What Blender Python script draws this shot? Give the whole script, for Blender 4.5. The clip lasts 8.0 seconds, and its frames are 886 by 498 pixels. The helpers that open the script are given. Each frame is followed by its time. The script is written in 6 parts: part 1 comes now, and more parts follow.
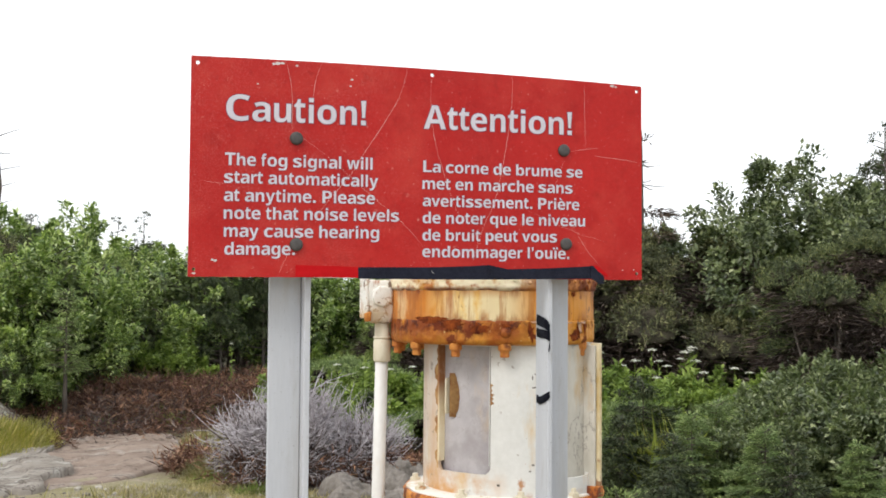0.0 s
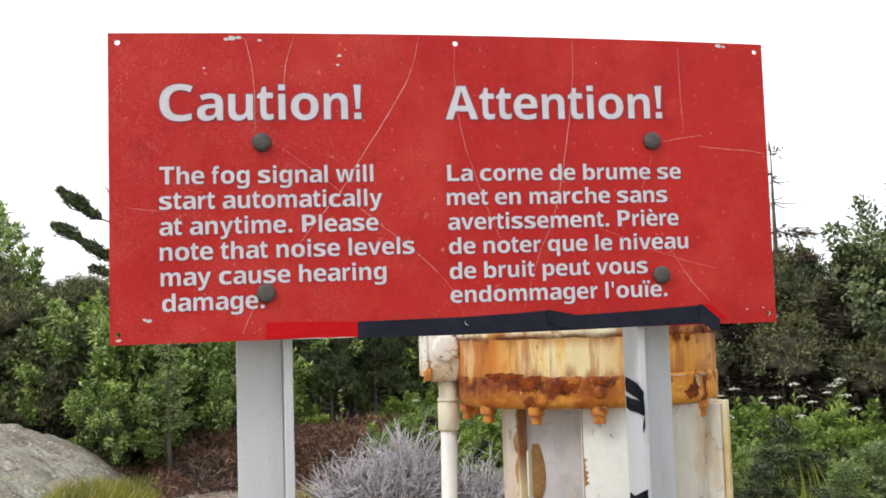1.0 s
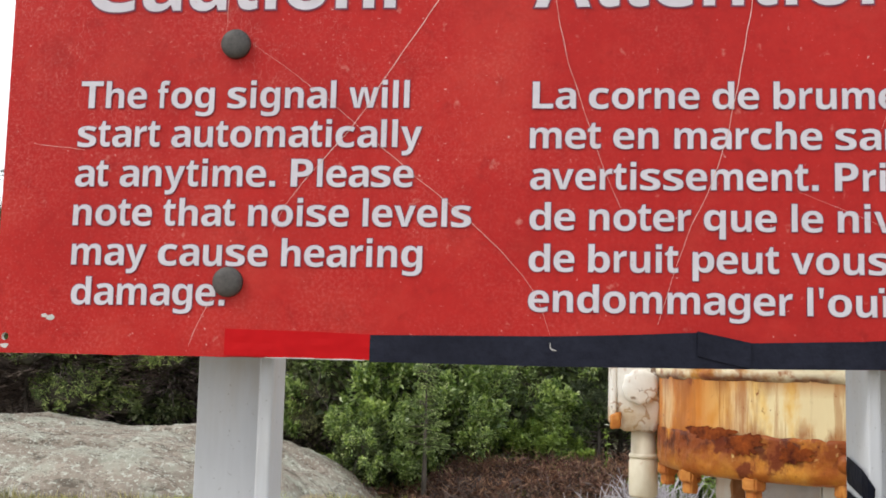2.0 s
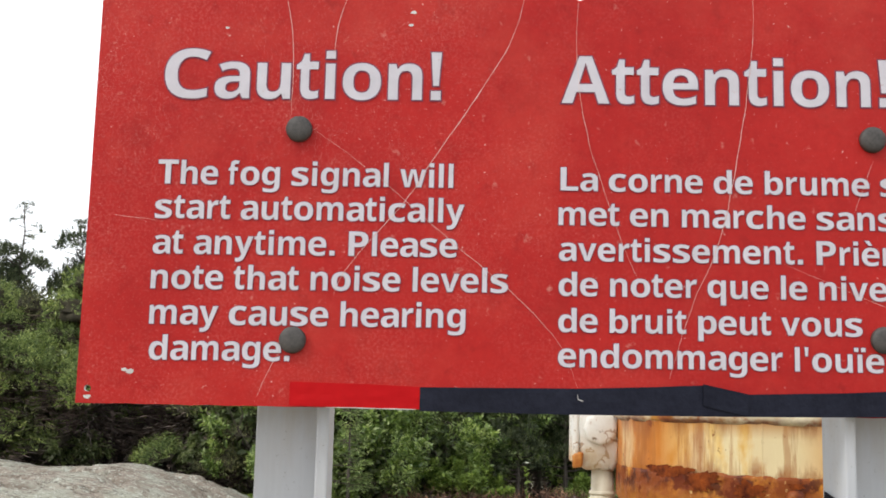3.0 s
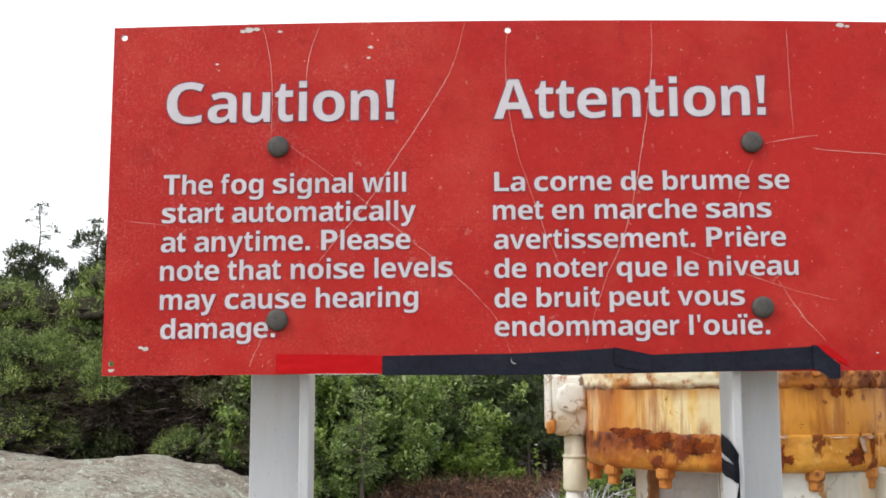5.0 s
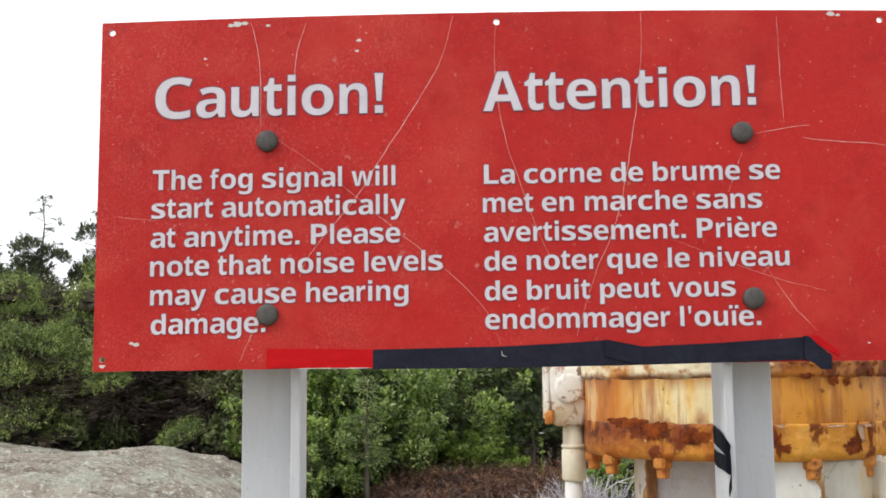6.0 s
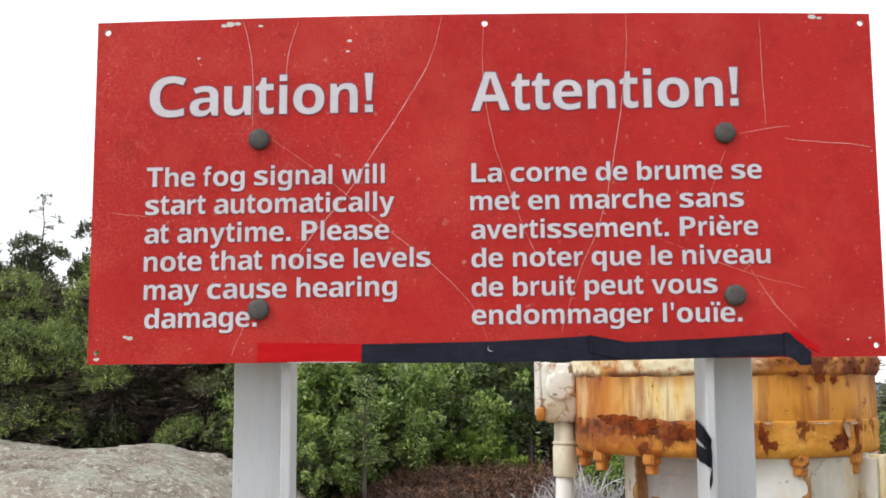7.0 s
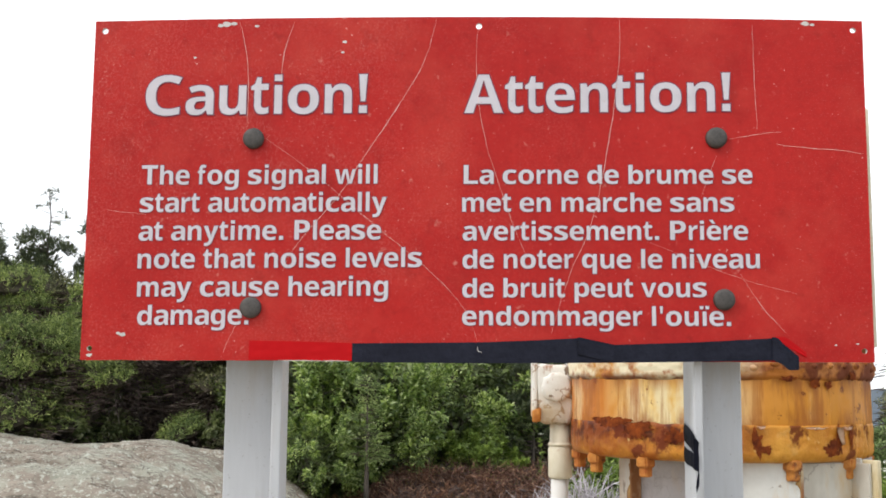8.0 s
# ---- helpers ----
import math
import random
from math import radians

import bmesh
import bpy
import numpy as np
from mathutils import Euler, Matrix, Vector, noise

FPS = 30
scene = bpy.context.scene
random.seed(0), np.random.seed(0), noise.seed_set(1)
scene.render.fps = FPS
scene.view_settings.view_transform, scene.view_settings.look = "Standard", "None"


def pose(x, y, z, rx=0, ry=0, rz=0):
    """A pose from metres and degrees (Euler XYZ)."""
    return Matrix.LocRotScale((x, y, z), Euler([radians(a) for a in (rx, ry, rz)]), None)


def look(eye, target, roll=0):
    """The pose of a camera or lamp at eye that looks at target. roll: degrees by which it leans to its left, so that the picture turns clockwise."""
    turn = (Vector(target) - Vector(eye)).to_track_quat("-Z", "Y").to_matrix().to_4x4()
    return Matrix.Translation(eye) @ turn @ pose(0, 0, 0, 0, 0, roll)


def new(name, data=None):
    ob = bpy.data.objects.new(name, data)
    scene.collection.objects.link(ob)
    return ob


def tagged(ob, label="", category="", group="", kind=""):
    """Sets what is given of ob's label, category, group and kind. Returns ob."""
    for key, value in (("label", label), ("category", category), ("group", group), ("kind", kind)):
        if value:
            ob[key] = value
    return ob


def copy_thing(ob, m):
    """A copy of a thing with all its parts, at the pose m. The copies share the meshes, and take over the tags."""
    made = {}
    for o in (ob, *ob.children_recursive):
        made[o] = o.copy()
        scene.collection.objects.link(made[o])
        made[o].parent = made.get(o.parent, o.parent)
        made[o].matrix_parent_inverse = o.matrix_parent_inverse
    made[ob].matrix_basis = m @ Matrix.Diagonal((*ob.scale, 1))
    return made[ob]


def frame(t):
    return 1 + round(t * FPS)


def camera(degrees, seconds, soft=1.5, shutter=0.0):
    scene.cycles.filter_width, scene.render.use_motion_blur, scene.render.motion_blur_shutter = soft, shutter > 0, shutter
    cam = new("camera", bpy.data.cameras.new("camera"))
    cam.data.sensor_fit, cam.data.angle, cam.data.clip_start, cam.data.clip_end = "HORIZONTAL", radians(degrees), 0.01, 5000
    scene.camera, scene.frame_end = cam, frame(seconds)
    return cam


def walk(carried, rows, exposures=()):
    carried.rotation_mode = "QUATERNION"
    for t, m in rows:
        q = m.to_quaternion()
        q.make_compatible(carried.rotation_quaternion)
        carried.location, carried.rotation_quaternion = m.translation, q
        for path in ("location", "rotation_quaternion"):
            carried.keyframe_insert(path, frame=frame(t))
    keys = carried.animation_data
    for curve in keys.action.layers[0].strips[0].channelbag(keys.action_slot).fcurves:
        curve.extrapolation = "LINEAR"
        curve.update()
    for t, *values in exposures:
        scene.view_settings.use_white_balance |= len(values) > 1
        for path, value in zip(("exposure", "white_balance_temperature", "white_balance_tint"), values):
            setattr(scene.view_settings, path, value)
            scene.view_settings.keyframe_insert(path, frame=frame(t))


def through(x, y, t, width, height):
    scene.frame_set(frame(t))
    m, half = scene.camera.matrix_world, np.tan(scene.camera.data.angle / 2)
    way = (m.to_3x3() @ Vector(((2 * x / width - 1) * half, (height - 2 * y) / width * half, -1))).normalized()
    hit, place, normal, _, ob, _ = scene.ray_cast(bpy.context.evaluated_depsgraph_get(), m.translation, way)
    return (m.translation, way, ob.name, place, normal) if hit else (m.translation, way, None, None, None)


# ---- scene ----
cam = camera(43.5, 8.0, soft=1.7)
PATH = [
    (0, (-0.804, -2.761, 1.505), (-0.221, -0.85, 1.597), 0.4),
    (0.1, (-0.715, -2.695, 1.497), (-0.184, -0.77, 1.61), 1.2),
    (0.2, (-0.633, -2.629, 1.495), (-0.197, -0.678, 1.573), 0.6),
    (0.3, (-0.573, -2.564, 1.504), (-0.192, -0.601, 1.527), 0.2),
    (0.4, (-0.522, -2.506, 1.521), (-0.168, -0.538, 1.563), 0.1),
    (0.5, (-0.485, -2.438, 1.532), (-0.143, -0.469, 1.616), -0.4),
    (0.6, (-0.457, -2.365, 1.536), (-0.12, -0.397, 1.639), -1.1),
    (0.7, (-0.438, -2.278, 1.536), (-0.144, -0.304, 1.665), -1.4),
    (0.8, (-0.424, -2.187, 1.549), (-0.149, -0.213, 1.717), -1.4),
    (0.9, (-0.408, -2.076, 1.555), (-0.051, -0.118, 1.747), -1.7),
    (1, (-0.39, -1.967, 1.556), (-0.03, -0.006, 1.713), -1.8),
    (1.1, (-0.374, -1.866, 1.568), (-0.049, 0.103, 1.697), -1.5),
    (1.2, (-0.339, -1.765, 1.568), (-0.03, 0.206, 1.7), -1.7),
    (1.3, (-0.299, -1.665, 1.566), (-0.067, 0.315, 1.726), -1.5),
    (1.4, (-0.25, -1.567, 1.551), (-0.115, 0.417, 1.763), -0.9),
    (1.5, (-0.194, -1.472, 1.535), (-0.153, 0.507, 1.817), 1.0),
    (1.6, (-0.133, -1.382, 1.532), (-0.139, 0.601, 1.798), 1.6),
    (1.7, (-0.088, -1.301, 1.538), (-0.207, 0.684, 1.749), 1.5),
    (1.8, (-0.049, -1.252, 1.543), (-0.189, 0.732, 1.746), 1.5),
    (1.9, (-0.024, -1.215, 1.552), (-0.183, 0.768, 1.763), 1.5),
    (2, (-0.008, -1.191, 1.556), (-0.179, 0.791, 1.765), 1.5),
    (2.1, (-0.005, -1.184, 1.56), (-0.16, 0.796, 1.791), 1.4),
    (2.2, (-0.008, -1.182, 1.569), (-0.152, 0.795, 1.832), 1.2),
    (3.3, (-0.183, -1.488, 1.559), (-0.172, 0.492, 1.839), 1.6),
    (3.4, (-0.164, -1.524, 1.55), (-0.183, 0.461, 1.789), 1.9),
    (3.5, (-0.149, -1.564, 1.537), (-0.137, 0.423, 1.761), 1.3),
    (3.7, (-0.115, -1.646, 1.537), (-0.078, 0.34, 1.775), 0.4),
    (3.8, (-0.107, -1.673, 1.541), (-0.071, 0.309, 1.802), -0.3),
    (4, (-0.092, -1.702, 1.538), (-0.064, 0.277, 1.828), -0.4),
    (4.2, (-0.079, -1.711, 1.539), (-0.068, 0.27, 1.813), -0.3),
    (4.5, (-0.072, -1.704, 1.537), (-0.086, 0.276, 1.82), -0.1),
    (4.8, (-0.066, -1.685, 1.539), (-0.086, 0.297, 1.805), 0.1),
    (5, (-0.066, -1.673, 1.53), (-0.101, 0.31, 1.789), -0.1),
    (5.2, (-0.061, -1.666, 1.538), (-0.098, 0.318, 1.784), -0.1),
    (6.3, (-0.039, -1.674, 1.535), (-0.082, 0.311, 1.774), -0.7),
    (6.5, (-0.036, -1.678, 1.531), (-0.072, 0.307, 1.774), -0.6),
    (7, (-0.024, -1.703, 1.528), (-0.068, 0.283, 1.767), -0.3),
    (7.2, (-0.015, -1.714, 1.531), (-0.06, 0.272, 1.762), 0.3),
    (7.5, (-0.009, -1.719, 1.527), (-0.047, 0.265, 1.772), 0.6),
    (7.8, (-0.008, -1.719, 1.533), (-0.054, 0.266, 1.775), 0.8),
    (8, (0.0, -1.714, 1.528), (-0.056, 0.271, 1.767), 0.5),
]
walk(cam, [(t, look(eye, target, roll)) for t, eye, target, roll in PATH])

# ---- light: a bright overcast sky with a weak, wide sun ----
world = bpy.data.worlds.new("overcast")
scene.world = world
world.use_nodes = True
wn = world.node_tree.nodes
wl = world.node_tree.links
SUN_EL, SUN_ROT = radians(46), radians(-122)
sky = wn.new("ShaderNodeTexSky")
sky.sky_type, sky.sun_disc = "NISHITA", False
sky.sun_elevation, sky.sun_rotation = SUN_EL, SUN_ROT
sky.dust_density, sky.air_density = 4.0, 1.0
cloud = wn.new("ShaderNodeTexNoise")
cloud.inputs["Scale"].default_value = 1.6
cloud.inputs["Detail"].default_value = 4
cloud_ramp = wn.new("ShaderNodeValToRGB")
cloud_ramp.color_ramp.elements[0].color = (8.6, 8.9, 9.3, 1)
cloud_ramp.color_ramp.elements[1].color = (10.6, 10.7, 10.8, 1)
sky_mix = wn.new("ShaderNodeMix")
sky_mix.data_type = "RGBA"
sky_mix.inputs["Factor"].default_value = 0.9
wl.new(cloud.outputs["Fac"], cloud_ramp.inputs["Fac"])
wl.new(sky.outputs["Color"], sky_mix.inputs["A"])
wl.new(cloud_ramp.outputs["Color"], sky_mix.inputs["B"])
wl.new(sky_mix.outputs["Result"], wn["Background"].inputs["Color"])
wn["Background"].inputs["Strength"].default_value = 0.143
sun = new("sun", bpy.data.lights.new("sun", "SUN"))
sun.data.energy, sun.data.angle, sun.data.color = 1.6, radians(16), (1.0, 0.96, 0.9)
SUN_WAY = Vector((math.sin(SUN_ROT) * math.cos(SUN_EL), math.cos(SUN_ROT) * math.cos(SUN_EL), math.sin(SUN_EL)))
sun.matrix_world = look(SUN_WAY * 50, (0, 0, 0))


# ---- materials ----
def mat(name, a, b, scale=4.0, rough=0.7, metal=0.0, bump=0.3, fine=60.0, stretch=(1, 1, 1), contrast=(0.35, 0.65), spec=0.4, distance=0.01):
    """Two colours mixed by a broad and a fine noise in the object's own metres, with relief."""
    m = bpy.data.materials.new(name)
    m.use_nodes = True
    n, l = m.node_tree.nodes, m.node_tree.links
    p = n["Principled BSDF"]
    tc, mp = n.new("ShaderNodeTexCoord"), n.new("ShaderNodeMapping")
    mp.inputs["Scale"].default_value = stretch
    l.new(tc.outputs["Object"], mp.inputs["Vector"])
    broad, small = n.new("ShaderNodeTexNoise"), n.new("ShaderNodeTexNoise")
    broad.inputs["Scale"].default_value, broad.inputs["Detail"].default_value = scale, 10
    broad.inputs["Roughness"].default_value = 0.6
    small.inputs["Scale"].default_value, small.inputs["Detail"].default_value = fine, 4
    for t in (broad, small):
        l.new(mp.outputs["Vector"], t.inputs["Vector"])
    both = n.new("ShaderNodeMix")
    both.inputs["Factor"].default_value = 0.35
    l.new(broad.outputs["Fac"], both.inputs["A"])
    l.new(small.outputs["Fac"], both.inputs["B"])
    ramp = n.new("ShaderNodeValToRGB")
    ramp.color_ramp.elements[0].position, ramp.color_ramp.elements[1].position = contrast
    ramp.color_ramp.elements[0].color, ramp.color_ramp.elements[1].color = (*a, 1), (*b, 1)
    l.new(both.outputs["Result"], ramp.inputs["Fac"])
    l.new(ramp.outputs["Color"], p.inputs["Base Color"])
    p.inputs["Roughness"].default_value, p.inputs["Metallic"].default_value = rough, metal
    p.inputs["Specular IOR Level"].default_value = spec
    bp = n.new("ShaderNodeBump")
    bp.inputs["Strength"].default_value, bp.inputs["Distance"].default_value = bump, distance
    l.new(both.outputs["Result"], bp.inputs["Height"])
    l.new(bp.outputs["Normal"], p.inputs["Normal"])
    return m


def layer(m, colour, scale, low, high, stretch=(1, 1, 1), detail=6.0, kind="noise", offset=(0, 0, 0), rough=None, strength=1.0, soft=None, cloud=None):
    """Lays patches of another colour over a material, where a noise lies above low."""
    n, l = m.node_tree.nodes, m.node_tree.links
    p = n["Principled BSDF"]
    tc, mp = n.new("ShaderNodeTexCoord"), n.new("ShaderNodeMapping")
    mp.inputs["Scale"].default_value, mp.inputs["Location"].default_value = stretch, offset
    l.new(tc.outputs["Object"], mp.inputs["Vector"])
    if kind in ("noise", "vein"):
        t = n.new("ShaderNodeTexNoise")
        t.inputs["Detail"].default_value, t.inputs["Roughness"].default_value = detail, 0.62
        out = t.outputs["Fac"]
        if kind == "vein":  # thin lines where the noise crosses its middle
            off, mag = n.new("ShaderNodeMath"), n.new("ShaderNodeMath")
            off.operation, mag.operation = "SUBTRACT", "ABSOLUTE"
            off.inputs[1].default_value = 0.5
            l.new(out, off.inputs[0])
            l.new(off.outputs["Value"], mag.inputs[0])
            out = mag.outputs["Value"]
    else:
        t = n.new("ShaderNodeTexVoronoi")
        out = t.outputs["Distance"]
    t.inputs["Scale"].default_value = scale
    l.new(mp.outputs["Vector"], t.inputs["Vector"])
    r = n.new("ShaderNodeMapRange")
    r.inputs["From Min"].default_value, r.inputs["From Max"].default_value = low, high
    r.inputs["To Max"].default_value = strength
    l.new(out, r.inputs["Value"])
    fac = r.outputs["Result"]
    if soft is not None:
        for axis, a, b in soft if isinstance(soft[0], tuple) else (soft,):
            sep, r2, mul = n.new("ShaderNodeSeparateXYZ"), n.new("ShaderNodeMapRange"), n.new("ShaderNodeMath")
            l.new(tc.outputs["Object"], sep.inputs["Vector"])
            l.new(sep.outputs["XYZ".index(axis)], r2.inputs["Value"])
            r2.inputs["From Min"].default_value, r2.inputs["From Max"].default_value = a, b
            mul.operation = "MULTIPLY"
            l.new(fac, mul.inputs[0])
            l.new(r2.outputs["Result"], mul.inputs[1])
            fac = mul.outputs["Value"]
    if cloud is not None:  # only inside the broad patches of a second noise
        c_scale, c_low, c_high = cloud
        t2, r2, mul = n.new("ShaderNodeTexNoise"), n.new("ShaderNodeMapRange"), n.new("ShaderNodeMath")
        t2.inputs["Scale"].default_value, t2.inputs["Detail"].default_value = c_scale, 4
        l.new(mp.outputs["Vector"], t2.inputs["Vector"])
        r2.inputs["From Min"].default_value, r2.inputs["From Max"].default_value = c_low, c_high
        l.new(t2.outputs["Fac"], r2.inputs["Value"])
        mul.operation = "MULTIPLY"
        l.new(fac, mul.inputs[0])
        l.new(r2.outputs["Result"], mul.inputs[1])
        fac = mul.outputs["Value"]
    mix = n.new("ShaderNodeMix")
    mix.data_type = "RGBA"
    l.new(fac, mix.inputs["Factor"])
    l.new(p.inputs["Base Color"].links[0].from_socket, mix.inputs["A"])
    mix.inputs["B"].default_value = (*colour, 1)
    l.new(mix.outputs["Result"], p.inputs["Base Color"])
    if rough is not None:
        rm = n.new("ShaderNodeMapRange")
        rm.inputs["To Min"].default_value, rm.inputs["To Max"].default_value = p.inputs["Roughness"].default_value, rough
        l.new(fac, rm.inputs["Value"])
        l.new(rm.outputs["Result"], p.inputs["Roughness"])
    return m


def leafy(name, dark, light, rough=0.55, through=0.25, stops=None, spec=0.35):
    """Foliage: each leaf takes its own shade, and lets some light through."""
    m = bpy.data.materials.new(name)
    m.use_nodes = True
    n, l = m.node_tree.nodes, m.node_tree.links
    p = n["Principled BSDF"]
    geo, ramp = n.new("ShaderNodeNewGeometry"), n.new("ShaderNodeValToRGB")
    ramp.color_ramp.elements[0].color, ramp.color_ramp.elements[1].color = (*dark, 1), (*light, 1)
    for pos, c in stops or ():
        ramp.color_ramp.elements.new(pos).color = (*c, 1)
    l.new(geo.outputs["Random Per Island"], ramp.inputs["Fac"])
    tc, broad, mix = n.new("ShaderNodeTexCoord"), n.new("ShaderNodeTexNoise"), n.new("ShaderNodeMix")
    broad.inputs["Scale"].default_value, broad.inputs["Detail"].default_value = 2.6, 5
    mix.data_type, mix.blend_type = "RGBA", "MULTIPLY"
    mix.inputs["Factor"].default_value = 0.7
    tone = n.new("ShaderNodeValToRGB")
    tone.color_ramp.elements[0].position, tone.color_ramp.elements[1].position = 0.36, 0.64
    tone.color_ramp.elements[0].color, tone.color_ramp.elements[1].color = (0.55, 0.58, 0.58, 1), (1.3, 1.22, 1.0, 1)
    l.new(tc.outputs["Object"], broad.inputs["Vector"])
    l.new(broad.outputs["Fac"], tone.inputs["Fac"])
    l.new(ramp.outputs["Color"], mix.inputs["A"])
    l.new(tone.outputs["Color"], mix.inputs["B"])
    l.new(mix.outputs["Result"], p.inputs["Base Color"])
    p.inputs["Roughness"].default_value, p.inputs["Specular IOR Level"].default_value = rough, spec
    if through:
        tr, add = n.new("ShaderNodeBsdfTranslucent"), n.new("ShaderNodeMixShader")
        l.new(mix.outputs["Result"], tr.inputs["Color"])
        add.inputs["Fac"].default_value = through
        l.new(p.outputs["BSDF"], add.inputs[1])
        l.new(tr.outputs["BSDF"], add.inputs[2])
        l.new(add.outputs["Shader"], n["Material Output"].inputs["Surface"])
    return m


RED = mat("red_sign_paint", (0.372, 0.0116, 0.0112), (0.492, 0.0188, 0.0154), scale=3.0, rough=0.5, bump=0.025, fine=90, distance=0.002, spec=0.2)
layer(RED, (0.58, 0.075, 0.05), 7.0, 0.50, 0.8, strength=0.55, offset=(3, 0, 1), detail=10)
layer(RED, (0.60, 0.13, 0.11), 260.0, 0.46, 0.70, strength=0.4, offset=(9, 0, 5), detail=3, cloud=(11.0, 0.40, 0.62), soft=("X", 0.5, -0.2))
layer(RED, (0.66, 0.28, 0.24), 150.0, 0.60, 0.74, strength=0.6, offset=(6, 3, 1), stretch=(1, 1, 1.6), detail=4, cloud=(7.0, 0.42, 0.60), soft=(("X", 0.25, -0.30), ("Z", 1.60, 1.80)))
layer(RED, (0.68, 0.32, 0.28), 90.0, 0.012, 0.003, kind="vein", strength=0.28, offset=(1, 3, 8), stretch=(1, 1, 0.6), detail=2, cloud=(9.0, 0.45, 0.62), soft=(("X", 0.05, -0.28), ("Z", 1.64, 1.84)))
layer(RED, (0.66, 0.25, 0.21), 190.0, 0.64, 0.80, detail=3.0, strength=0.6, offset=(1, 5, 2), cloud=(6.0, 0.40, 0.62))
layer(RED, (0.68, 0.33, 0.28), 46.0, 0.63, 0.74, detail=10.0, strength=0.55, offset=(2, 7, 2))
layer(RED, (0.74, 0.50, 0.46), 130.0, 0.665, 0.72, detail=3.0, strength=0.75, cloud=(6.0, 0.46, 0.62))
layer(RED, (0.76, 0.56, 0.52), 120.0, 0.70, 0.74, detail=3.0, strength=0.7, offset=(5, 5, 1))
layer(RED, (0.62, 0.20, 0.17), 380.0, 0.58, 0.80, detail=2.0, strength=0.5, offset=(4, 4, 4), soft=("X", 0.25, 0.62))
layer(RED, (0.62, 0.20, 0.17), 330.0, 0.58, 0.80, detail=2.0, strength=0.5, offset=(8, 4, 4), soft=("X", -0.2, -0.62))
layer(RED, (0.30, 0.010, 0.009), 14.0, 0.55, 0.68, detail=8.0, strength=0.5, offset=(7, 2, 2))
layer(RED, (0.27, 0.009, 0.009), 34.0, 0.60, 0.72, detail=3.0, strength=0.45, offset=(2, 2, 9))
RED_TAPE = mat("red_tape", (0.44, 0.004, 0.007), (0.52, 0.006, 0.009), scale=20, rough=0.6, bump=0.1, distance=0.002, spec=0.12)
NAVY = mat("black_tape", (0.007, 0.008, 0.017), (0.016, 0.018, 0.033), scale=25, rough=0.6, bump=0.6, fine=160, distance=0.004, spec=0.16)
WHITE_INK = mat("white_lettering", (0.54, 0.515, 0.57), (0.65, 0.62, 0.68), scale=12, rough=0.5, bump=0.03, spec=0.25)
layer(WHITE_INK, (0.50, 0.30, 0.29), 150.0, 0.68, 0.74, detail=3.0, strength=0.7)
INK_EDGE = mat("dark_letter_edge", (0.17, 0.030, 0.065), (0.24, 0.06, 0.10), scale=30, rough=0.5, bump=0.0)
SCRATCH = mat("scratch", (0.56, 0.26, 0.22), (0.80, 0.66, 0.62), scale=30, rough=0.8, bump=0.0)
SIGN_BACK = mat("sign_back_metal", (0.5, 0.48, 0.46), (0.65, 0.62, 0.6), scale=20, rough=0.5, bump=0.1)
BOLT_HEAD = mat("weathered_bolt", (0.045, 0.042, 0.042), (0.095, 0.085, 0.08), scale=60, rough=0.6, bump=0.25, fine=300, distance=0.002)
POST = mat("grey_post_paint", (0.475, 0.490, 0.525), (0.535, 0.55, 0.585), scale=6, rough=0.5, bump=0.12, stretch=(3, 3, 0.35), distance=0.0015)
layer(POST, (0.30, 0.285, 0.26), 12, 0.60, 0.75, stretch=(2, 2, 0.5), strength=0.4, detail=9)
layer(POST, (0.20, 0.20, 0.20), 90, 0.68, 0.74, strength=0.6, detail=3, soft=("Z", 1.3, 1.75))
layer(POST, (0.36, 0.345, 0.31), 5, 0.50, 0.66, stretch=(2.2, 2.2, 0.22), strength=0.45, detail=10, offset=(3, 3, 1))
layer(POST, (0.22, 0.215, 0.21), 140, 0.665, 0.70, strength=0.55, detail=3, offset=(1, 7, 2))
layer(POST, (0.40, 0.33, 0.25), 9, 0.45, 0.62, stretch=(1.5, 1.5, 0.4), strength=0.45, detail=8, offset=(5, 1, 2), soft=("Z", 1.62, 1.76))
layer(POST, (0.78, 0.79, 0.8), 14, 0.69, 0.72, stretch=(1.2, 1.2, 0.6), strength=0.8, detail=4)
RUST_BODY = mat("rusting_cream_paint", (0.64, 0.31, 0.038), (0.79, 0.57, 0.215), scale=4.0, rough=0.40, bump=0.45, fine=45, stretch=(1, 1, 0.4), contrast=(0.34, 0.50), distance=0.004, spec=0.28)
layer(RUST_BODY, (0.56, 0.23, 0.032), 10.0, 0.48, 0.57, stretch=(1, 1, 0.07), strength=0.85, offset=(1, 1, 0), detail=10)
layer(RUST_BODY, (0.75, 0.64, 0.39), 5.0, 0.475, 0.545, stretch=(1, 1, 0.45), strength=0.9, offset=(9, 4, 2), detail=9)
layer(RUST_BODY, (0.42, 0.15, 0.02), 6.0, 0.34, 0.56, stretch=(1, 1, 0.25), strength=0.85, offset=(7, 1, 3), soft=("Z", 1.51, 1.548), detail=10)
layer(RUST_BODY, (0.62, 0.245, 0.018), 4.0, 0.16, 0.40, stretch=(1, 1, 0.5), strength=0.94, soft=("X", -0.09, 0.03), offset=(2, 0, 0))
layer(RUST_BODY, (0.53, 0.17, 0.018), 7.0, 0.34, 0.52, stretch=(1, 1, 0.3), strength=0.95, soft=("X", -0.25, -0.355), offset=(2, 7, 0), detail=10)
